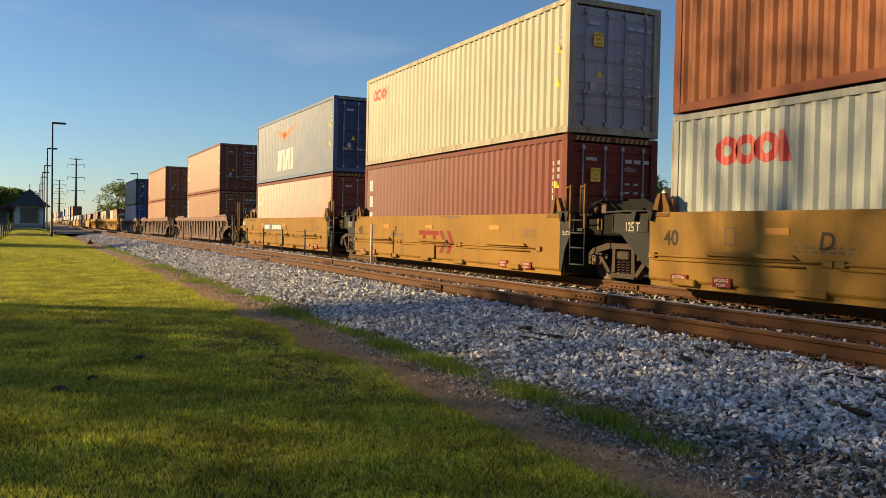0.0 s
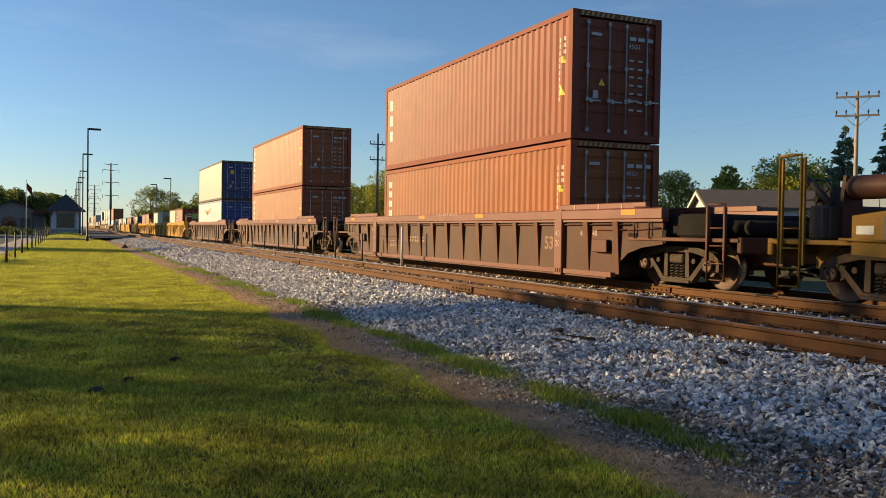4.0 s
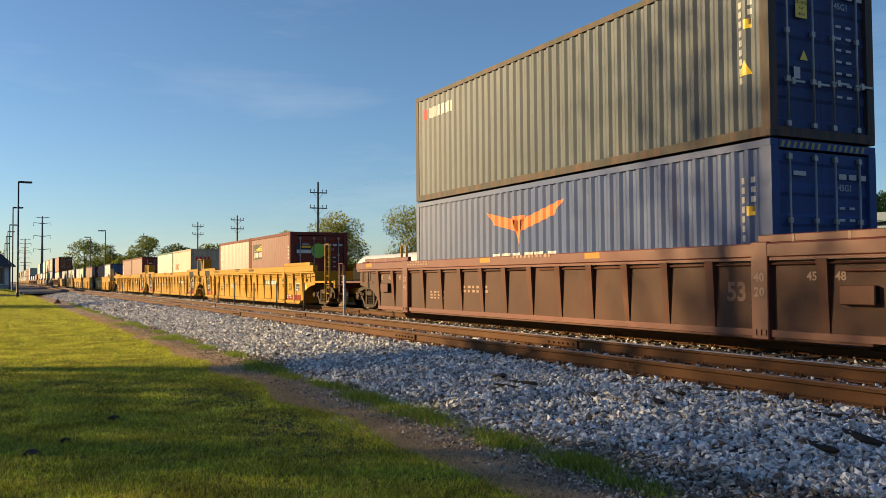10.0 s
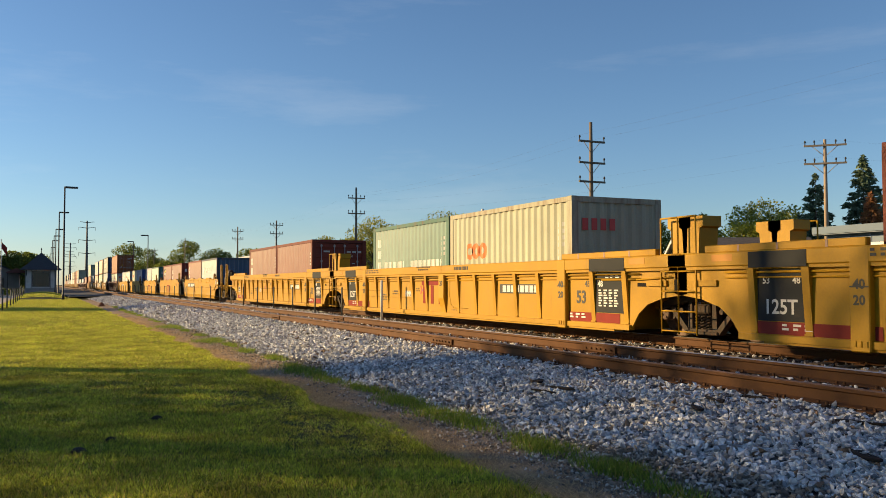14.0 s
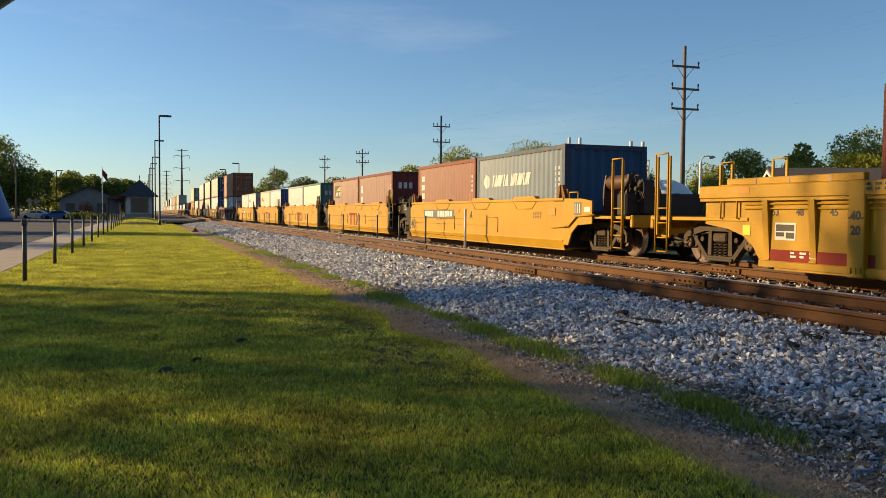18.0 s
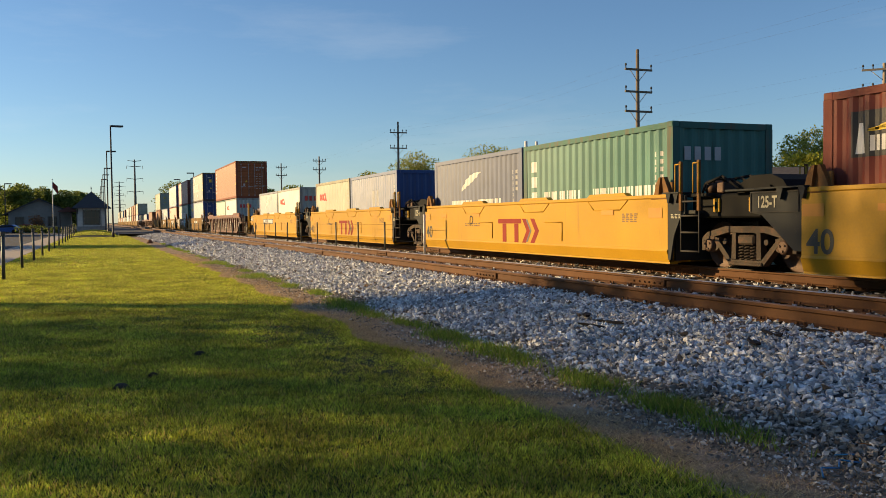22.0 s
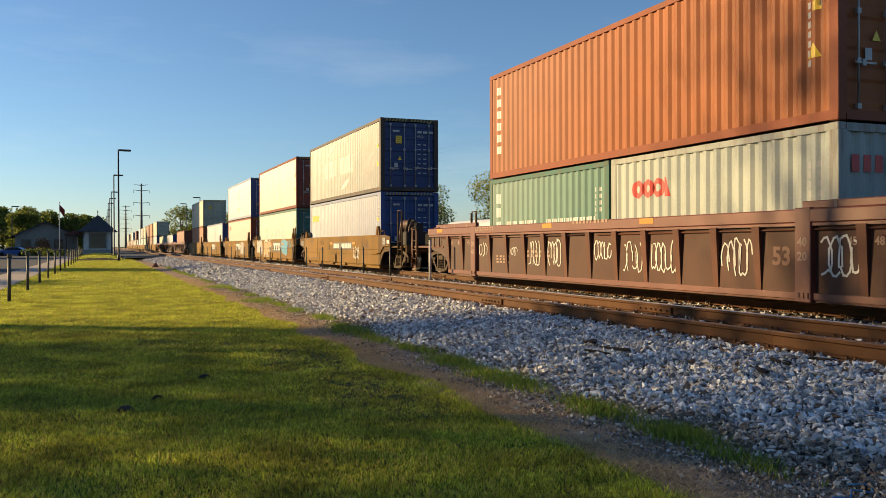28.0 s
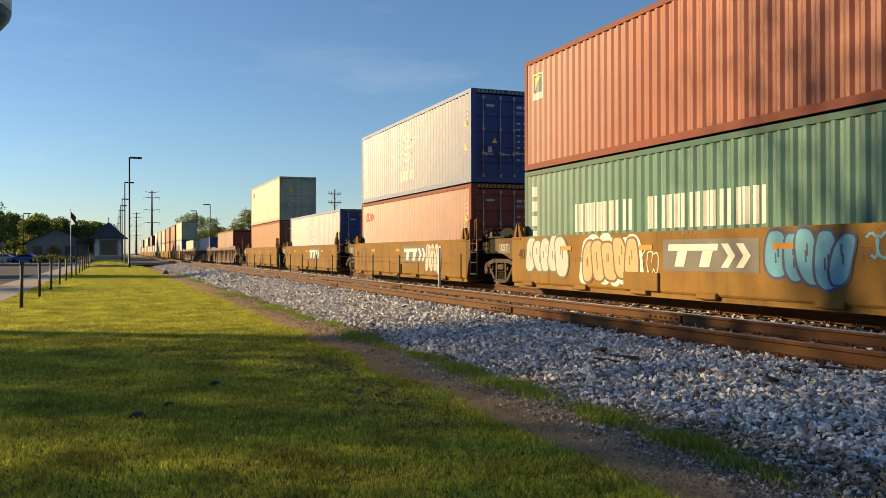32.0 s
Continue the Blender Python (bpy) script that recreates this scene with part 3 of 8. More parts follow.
def code_marks(bm, L, H, n=10):
    """The container's own code, upright at the near end, as small bars."""
    for k in range(n):
        z = H - 0.55 - k * 0.15
        flat(bm, [(0.62, z), (0.62, z - 0.10), (0.54, z - 0.10), (0.54, z)])
        if k < 4:
            flat(bm, [(0.42, z), (0.42, z - 0.09), (0.35, z - 0.09), (0.35, z)])


def logo(kind, L, H):
    """Plain shapes in a company's colour, as (mesh, material, name)."""
    out = []
    bm = bmesh.new()
    mat = M_WHITE
    mid = L / 2
    if kind == "rings_red":
        mat = M_RED
        y, z, r = L - 1.3 if L > 8 else L - 0.95, H - 0.72 if L > 8 else H - 0.70, 0.24 if L > 8 else 0.19
        for k in range(3):
            ring(bm, y - 1.75 * r * k, z, 0.42 * r, r, 14, 1.05)
        flat(bm, [(y - 4.5 * r, z + r), (y - 4.95 * r, z + r), (y - 5.5 * r, z - r), (y - 4.5 * r, z - r)])
    elif kind == "rings_red_small":
        mat = M_RED
        for k in range(3):
            ring(bm, L - 0.75 - 0.38 * k, H - 0.62, 0.09, 0.19, 12)
        flat(bm, [(L - 1.72, H - 0.43), (L - 1.82, H - 0.43), (L - 1.82, H - 0.81), (L - 1.72, H - 0.81)])
    elif kind == "eagle":
        y = mid + 2.2
        bars_row(bm, y, 0.42, 3, 0.78, 0.95, 0.12, 0.12)
        b2 = bmesh.new()
        flat(b2, [(y + 0.1, 2.35), (y - 1.2, 2.1), (y - 1.2, 1.85), (y - 0.2, 2.05)])
        flat(b2, [(y - 1.35, 1.85), (y - 1.35, 2.1), (y - 3.0, 2.45), (y - 2.6, 2.12)])
        flat(b2, [(y - 1.0, 2.2), (y - 1.25, 1.55), (y - 1.5, 2.2)])
        out.append((b2, M_ORANGE, "emblem"))
    elif kind == "swoosh":
        y = mid + 2.9
        bars_row(bm, y, 1.1, 3, 0.62, 0.78, 0.14, 0.05)
        bars_row(bm, y - 2.75, 1.1, 3, 0.62, 0.78, 0.14, 0.05)
        for sgn, y0, z0 in ((1, y - 0.9, 2.0), (-1, y - 4.2, 1.0)):
            for k in range(8):
                a, b = k / 8, (k + 1) / 8
                f = lambda q: (y0 - sgn * 1.5 * q + (0.5 if sgn > 0 else -0.2), z0 + sgn * (0.55 * math.sqrt(q + 0.02)))
                (ya, za), (yb, zb) = f(a), f(b)
                t0, t1 = 0.13 * math.sin(math.pi * (0.06 + 0.9 * a)), 0.13 * math.sin(math.pi * (0.06 + 0.9 * b))
                flat(bm, [(ya, za - t0), (ya, za + t0), (yb, zb + t1), (yb, zb - t1)])
    elif kind == "swoosh_half":
        y = L - 1.35
        bars_row(bm, y, 0.82, 3, 0.42, 0.50, 0.10, 0.04)
        bars_row(bm, y - 1.95, 0.82, 3, 0.42, 0.50, 0.10, 0.04)
        for k in range(8):
            a, b = k / 8, (k + 1) / 8
            f = lambda q: (y - 0.75 - 1.35 * q, 1.5 + 0.6 * math.sqrt(q + 0.02))
            (ya, za), (yb, zb) = f(a), f(b)
            t0, t1 = 0.12 * math.sin(math.pi * (0.1 + 0.9 * a)), 0.12 * math.sin(math.pi * (0.1 + 0.9 * b))
            flat(bm, [(ya, za - t0), (ya, za + t0), (yb, zb + t1), (yb, zb - t1)])
    elif kind == "wide_blocks":
        y = mid + 3.55 if L > 8 else L - 1.05
        w, g = (0.38, 0.125) if L > 8 else (0.26, 0.08)
        h = 0.66 if L > 8 else 0.62
        z = 1.25 if L > 8 else 0.78
        bars_row(bm, y, z, 5, w, h, g)
        bars_row(bm, y - 5 * (w + g) - 0.45, z, 8, w * 0.85, h, g * 0.9)
        bars_column(bm, L - 0.34, H - 0.42, 4, 0.28, 0.26, 0.12)
    elif kind == "script_column":
        bars_column(bm, L - 0.42, H - 0.5, 3, 0.2, 0.36, 0.17)
    elif kind == "letters_column":
        bars_column(bm, L - 0.40, H - 0.40, 6, 0.24, 0.21, 0.115)
    elif kind == "beacon":
        y, z = L - 0.5, H - 0.34
        flat(bm, [(y, z), (y - 1.35, z), (y - 1.35, z - 0.66), (y, z - 0.66)])
        mat = M_BLACK
        for k in range(3):
            b2 = bmesh.new() if k == 0 else b2
            flat(b2, [(y - 0.28, z - 0.27), (y - 1.31, z - 0.05 - 0.09 * k), (y - 1.31, z - 0.11 - 0.09 * k), (y - 0.28, z - 0.30)])
        out.append((b2, M_YELLOW, "emblem"))
        b3 = bmesh.new()
        bars_row(b3, y - 0.32, z - 0.58, 5, 0.15, 0.22, 0.05)
        flat(b3, [(y - 0.06, z - 0.61), (y - 0.11, z - 0.17), (y - 0.19, z - 0.17), (y - 0.24, z - 0.61)])
        for v in b2.verts[:] + b3.verts[:]:
            v.co.x -= 0.003
        out.append((b3, M_WHITE, "emblem_mark"))
    elif kind == "line_name":
        ring(bm, L - 0.75, H - 0.82, 0.03, 0.22, 14)
        bars_row(bm, L - 1.18, H - 0.98, 3, 0.34, 0.34, 0.07, 0.25)
        bars_row(bm, L - 2.55, H - 0.98, 4, 0.28, 0.34, 0.07, 0.25)
    elif kind == "yellow_name":
        mat = M_YELLOW
        bars_row(bm, L - 0.5, H - 0.92, 5, 0.22, 0.32, 0.06)
    elif kind == "white_name":
        bars_row(bm, L - 0.8, H - 0.68, 5, 0.20, 0.28, 0.06)
        b2 = bmesh.new()
        flat(b2, [(L - 0.42, H - 0.4), (L - 0.72, H - 0.4), (L - 0.72, H - 0.68), (L - 0.42, H - 0.68)])
        out.append((b2, M_RED, "emblem"))
    elif kind == "wave_square":
        flat(bm, [(L - 0.45, H - 0.42), (L - 0.95, H - 0.42), (L - 0.95, H - 1.1), (L - 0.45, H - 1.1)])
        mat = M_WHITE
        b2 = bmesh.new()
        flat(b2, [(L - 0.49, H - 0.46), (L - 0.91, H - 0.46), (L - 0.91, H - 0.92), (L - 0.49, H - 0.92)])
        b3 = bmesh.new()
        flat(b3, [(L - 0.55, H - 0.52), (L - 0.86, H - 0.50), (L - 0.80, H - 0.62), (L - 0.62, H - 0.66), (L - 0.56, H - 0.86)])
        for v in b2.verts:
            v.co.x -= 0.003
        for v in b3.verts:
            v.co.x -= 0.006
        out += [(b2, C_BLUE, "emblem"), (b3, M_YELLOW, "emblem_stroke")]
    elif kind == "globe":
        ring(bm, mid, 1.75, 0.45, 0.55, 20)
        for dz in (-0.25, 0.0, 0.25):
            flat(bm, [(mid + 0.5, 1.72 + dz), (mid - 0.5, 1.72 + dz), (mid - 0.5, 1.80 + dz), (mid + 0.5, 1.80 + dz)])
        bars_row(bm, mid + 0.8, 0.55, 5, 0.24, 0.36, 0.08)
    elif kind == "orange_rings":
        mat = M_ORANGE
        for k in range(3):
            ring(bm, L - 1.15 - 0.36 * k, H - 1.05, 0.1, 0.22, 12)
    elif kind == "grey_patch":
        mat = M_GREYMARK
        bars_row(bm, mid, 1.3, 2, 0.3, 0.62, 0.1)
    else:
        mat = M_GREYMARK
    out.append((bm, mat, "emblem_piece"))
    b9 = bmesh.new()
    code_marks(b9, L, H)
    out.append((b9, M_GREYMARK, "code_marking"))
    return out


CGROUP = "containers on the train"


def container(s, L, H, z0, mat, mark="", end="door", label="", near=True, stickers=True, logo_end=None, door_mat=None):
    """A freight container with its near end at s; its long side faces the camera's side of the track."""
    c = thing("shipping_container", label, "container", None, CGROUP)
    ms = container_meshes(L, H)
    edge = EDGES.get(mat.name, mat)
    shared("frame", ms["frame"], c, edge)
    shared("side_panel", ms["side"], c, mat)
    shared("side_panel", ms["side"], c, mat, pose(WID, L, 0, 0, 0, 180))
    shared("roof", ms["roof"], c, mat)
    shared("end_wall", ms["wall"], c, mat)
    if end == "door":
        w = (WID - 0.36) / 2
        for k in range(2):
            d = shared("door", ms["door"], c, door_mat or mat, pose(0.178 + k * (w + 0.006), 0.055, 0.16))
            if near:
                for x in (0.24, w - 0.22):
                    shared("locking_bar", ms["bar"], d, None, pose(x, -0.045, 0.0))
                    shared("handle", ms["handle"], d, None, pose(x - 0.05, -0.065, 0.72 + (0.06 if k else 0.0)))
                bm = bmesh.new()
                if k:
                    for r in range(9):
                        z = H - 0.72 - r * 0.19 - (0.1 if r > 1 else 0)
                        if r == 1:
                            continue
                        for q in range(2 if r else 3):
                            box(bm, 0.34 + q * 0.24, -0.026, z, 0.34 + q * 0.24 + (0.18 if r == 0 else 0.13), -0.022, z + (0.085 if r == 0 else 0.04))
                else:
                    box(bm, 0.34, -0.026, H - 0.70, 0.62, -0.022, H - 0.63)
                    box(bm, 0.40, -0.026, 0.78, 0.54, -0.022, 0.96)
                small(part("door_marking", bm, M_GREYMARK, d, "small white stencilled bars"))
                if k:
                    lettering("45G1" if L > 8 else "22G1", 0.15, M_GREYMARK, d, pose(0.48, -0.026, H - 0.86))
                if mark == "beacon":
                    if k == 0:
                        for x0, x1, za, zb, dy, mm in ((0.05, 0.72, H - 1.05, H - 0.68, 0.026, M_BLACK), (0.30, 0.70, H - 0.80, H - 0.72, 0.029, M_YELLOW), (0.10, 0.70, H - 1.02, H - 0.88, 0.029, M_WHITE)):
                            bm = bmesh.new()
                            box(bm, x0, -dy, za, x1, -dy + 0.002, zb)
                            part("door_emblem", bm, mm, d)
                        bm = bmesh.new()
                        lathe(bm, [(0.30, 0), (0.29, 0.002), (0.01, 0.003)], 22, 0, "y", (1.0, -0.034, H - 0.92))
                        part("door_emblem", bm, M_GREEN, d, "round lime-green sticker")
                    else:
                        bm = bmesh.new()
                        box(bm, 0.06, -0.028, H - 1.1, 0.30, -0.026, H - 0.66)
                        part("torn_sticker", bm, M_WHITE, d, "torn white sticker")
                if stickers and H > 2.7:
                    bm = bmesh.new()
                    for q in range(7):
                        x0 = 0.03 + 0.135 * q
                        bm.faces.new([bm.verts.new(v) for v in ((x0, -0.058, H - 0.285), (x0 + 0.06, -0.058, H - 0.285), (x0 + 0.10, -0.058, H - 0.185), (x0 + 0.04, -0.058, H - 0.185))])
                    small(part("height_stripe", bm, M_STRIPE, d, "faded yellow height stripes on the door header"))
                if mat in (C_WHITE, C_RED, C_STEEL) and not k and stickers and H > 2.7:
                    bm = bmesh.new()
                    box(bm, 0.46, -0.028, 1.74, 0.72, -0.026, 2.04)
                    p = part("caution_plate", bm, M_YELLOW, d, "yellow caution plate")
                    for q, tx in enumerate(("CAUTION", "9'-6\"", "HIGH")):
                        lettering(tx, 0.062, M_BLACK, p, pose(0.59, -0.0295, 1.98 - 0.09 * q))
                if stickers and not k:
                    bm = bmesh.new()
                    bm.faces.new([bm.verts.new(v) for v in ((0.54, -0.027, 1.08), (0.72, -0.027, 1.08), (0.63, -0.027, 1.24))])
                    part("warning_sticker", bm, M_YELLOW, d, "yellow warning triangle")
    else:
        shared("end_wall", ms["wall"], c, mat, pose(WID, L, 0, 0, 0, 180))
        if logo_end and near:
            bm = bmesh.new()
            for k in range(logo_end[1]):
                box(bm, 0.28 + 0.24 * k, 0.008, H - 0.74, 0.28 + 0.24 * k + 0.15, 0.012, H - 0.48)
            split("end_marking", bm, logo_end[0], c)
    if near:
        for x in (0, WID - 0.162):
            for y in (0, L - 0.178):
                for z in (0, H - 0.118):
                    shared("corner_casting", ms["cast"], c, edge, pose(x, y, z))
        for bm, mm, nm in logo(mark, L, H):
            if not bm.verts:
                bm.free()
            elif nm == "code_marking":
                small(part(nm, drape(bm, L), mm, c))
            else:
                bmesh.ops.remove_doubles(bm, verts=bm.verts, dist=1e-5)
                split(nm, drape(bm, L), mm, c)
        if stickers:
            bm = bmesh.new()
            flat(bm, [(0.62, 1.02), (0.36, 1.02), (0.49, 1.26)])
            flat(bm, [(0.5, H - 1.15), (0.36, H - 1.15), (0.36, H - 1.0), (0.5, H - 1.0)])
            split("warning_sticker", drape(bm, L), M_YELLOW, c, "yellow warning sticker")
    return roll(c, TRACK_X - WID / 2, s, z0)


# ---- trucks ----
def wheel_mesh():
    bm = bmesh.new()
    for sgn in (-1, 1):
        x = sgn * 0.70
        prof = [(0.10, x + sgn * 0.085), (0.17, x + sgn * 0.085), (0.19, x + sgn * 0.045), (0.34, x + sgn * 0.03), (0.385, x + sgn * 0.065), (0.42, x + sgn * 0.07)]
        lathe(bm, prof + [(0.425, x + sgn * 0.06), (0.432, x - sgn * 0.03), (0.458, x - sgn * 0.04), (0.455, x - sgn * 0.062), (0.1, x - sgn * 0.05)], 28, 0, "x")
    tube(bm, (-1.0, 0, 0), (1.0, 0, 0), 0.075, 10)
    for sgn in (-1, 1):
        lathe(bm, [(0.12, sgn * 0.93), (0.12, sgn * 1.12), (0.09, sgn * 1.14)], 12, 0, "x")
        for k in range(3):
            a = 2 * math.pi * k / 3
            tube(bm, (sgn * 1.14, 0.06 * math.cos(a), 0.06 * math.sin(a)), (sgn * 1.16, 0.06 * math.cos(a), 0.06 * math.sin(a)), 0.02, 6)
    for f in bm.faces:
        r = [math.hypot(v.co.y, v.co.z) for v in f.verts]
        if min(r) > 0.418 and max(r) < 0.47:
            f.material_index = 1
    return mesh_of("wheelset", bm, [WHEEL, TREAD])


def sideframe_mesh():
    """A cast side frame: arched top member, tension member, columns and pedestal jaws, open between them."""
    bm = bmesh.new()
    top = [(-1.12, 0.56), (-0.98, 0.66), (-0.50, 0.77), (0.50, 0.77), (0.98, 0.66), (1.12, 0.56), (1.12, 0.49), (0.84, 0.57), (0.44, 0.66), (-0.44, 0.66), (-0.84, 0.57), (-1.12, 0.49)]
    low = [(-0.84, 0.54), (-0.66, 0.36), (-0.42, 0.11), (0.42, 0.11), (0.66, 0.36), (0.84, 0.54), (0.745, 0.575), (0.57, 0.40), (0.36, 0.185), (-0.36, 0.185), (-0.57, 0.40), (-0.745, 0.575)]
    for poly, a, b in ((top, -1.08, -0.93), (low, -1.075, -0.935)):
        prism(bm, poly, a, b, "x")
    box(bm, -1.11, -0.40, 0.09, -0.92, 0.40, 0.15, 0, 0.012)
    for sgn in (-1, 1):
        prism(bm, [(sgn * 0.25, 0.20), (sgn * 0.36, 0.20), (sgn * 0.34, 0.66), (sgn * 0.25, 0.66)], -1.07, -0.94, "x")
        prism(bm, [(sgn * 1.06, 0.54), (sgn * 1.14, 0.54), (sgn * 1.13, 0.33), (sgn * 1.05, 0.33)], -1.07, -0.94, "x")
        prism(bm, [(sgn * 0.68, 0.56), (sgn * 0.76, 0.56), (sgn * 0.77, 0.33), (sgn * 0.70, 0.36)], -1.07, -0.94, "x")
        box(bm, -1.09, sgn * 0.90 - 0.13, 0.52, -0.93, sgn * 0.90 + 0.13, 0.60, 0, 0.015)
        tube(bm, (-1.10, sgn * 0.50, 0.50), (-1.05, sgn * 0.50, 0.50), 0.05, 8)
    return mesh_of("side_frame", bm, [TRUCK, SEAL])


def spring_mesh():
    bm = bmesh.new()
    n, turns, r = 44, 5, 0.058
    prev = None
    for k in range(n + 1):
        a = 2 * math.pi * turns * k / n
        p = Vector((r * math.cos(a), r * math.sin(a), 0.26 * k / n))
        if prev is not None:
            tube(bm, prev, p, 0.017, 5, 0, caps=False)
        prev = p
    return mesh_of("spring", bm, TRUCK)


WHEEL_ME, FRAME_ME, SPRING_ME = wheel_mesh(), sideframe_mesh(), spring_mesh()
bm = bmesh.new()
box(bm, -1.09, -0.2, 0.45, 1.09, 0.2, 0.62, 0, 0.03)
lathe(bm, [(0.25, 0.62), (0.25, 0.74)], 16)
BOLSTER_ME = mesh_of("bolster", bm, TRUCK)


def truck(car, y, near):
    t = shared("truck", BOLSTER_ME, car, None, pose(0, y, 0))
    shared("side_frame", FRAME_ME, t)
    shared("side_frame", FRAME_ME, t, None, pose(0, 0, 0, 0, 0, 180))
    if near:
        for k in (-1, 0, 1):
            shared("spring", SPRING_ME, t, None, pose(-1.01, k * 0.14, 0.17))
    for q in (-0.9, 0.9):
        w = shared("wheelset", WHEEL_ME, t, None, pose(0, q, 0.425))
        if near:
            WHEELS.append((w, q, 0.425))
    return t


# ---- well cars ----
SX = -1.478  # the car's side, from the track's middle


def rail_hoop(bm, x, y0, y1, z0, z1, r=0.017):
    pipe(bm, [(x, y0, z0), (x, y0, z1), (x, y1, z1), (x, y1, z0)], r, 6)


def ladder(bm, x, y0, y1, zs, z0, z1, r=0.014):
    for y in (y0, y1):
        tube(bm, (x, y, z0), (x, y, z1), r, 6)
    for z in zs:
        tube(bm, (x, y0, z), (x, y1, z), r, 6)


def well_floor(car, y0, y1, mat):
    bm = bmesh.new()
    for sgn in (-1, 1):
        prism(bm, [(sgn * 1.24, 0.06), (sgn * 1.43, 0.06), (sgn * 1.43, 0.16), (sgn * 1.24, 0.175)], y0, y1, "y")
    y = y0 + 0.3
    while y < y1 - 0.3:
        box(bm, -1.24, y, 0.06, 1.24, y + 0.35, 0.165)
        y += 2.35
    return part("well_floor", bm, mat, car)


def marks_block(bm, y, z, rows, n, w, h, gap, x=SX):
    for r in range(rows):
        for k in range(n):
            ww = w * (0.55 + 0.45 * ((r * 7 + k * 3) % 5) / 4)
            plate(bm, y - k * (w + gap), z - r * h * 1.7, y - k * (w + gap) - ww, z - r * h * 1.7 + h, x - 0.003)


def handwheel(car, y, x=-0.95, z=1.55, r=0.30):
    bm = bmesh.new()
    n = 20
    for k in range(n):
        a, b = 2 * math.pi * k / n, 2 * math.pi * (k + 1) / n
        tube(bm, (x, y + r * math.cos(a), z + r * math.sin(a)), (x, y + r * math.cos(b), z + r * math.sin(b)), 0.018, 6, caps=False)
    for k in range(5):
        a = 2 * math.pi * k / 5
        tube(bm, (x, y, z), (x, y + r * math.cos(a), z + r * math.sin(a)), 0.012, 5)
    tube(bm, (x - 0.05, y, z), (x + 0.3, y, z), 0.05, 8)
    box(bm, x + 0.1, y - 0.14, z - 0.55, x + 0.35, y + 0.14, z + 0.2)
    return part("brake_handwheel", bm, DARKSTEEL, car)


def coupler(car, y, sgn):
    bm = bmesh.new()
    box(bm, -0.12, min(y, y + sgn * 0.75), 0.30, 0.12, max(y, y + sgn * 0.75), 0.52, 0, 0.02)
    box(bm, -0.2, min(y + sgn * 0.7, y + sgn * 1.0), 0.26, 0.17, max(y + sgn * 0.7, y + sgn * 1.0), 0.56, 0, 0.05)
    tube(bm, (-0.35, y, 0.5), (-0.3, y + sgn * 0.9, 0.28), 0.03, 8)
    return part("coupler", bm, DARKSTEEL, car)


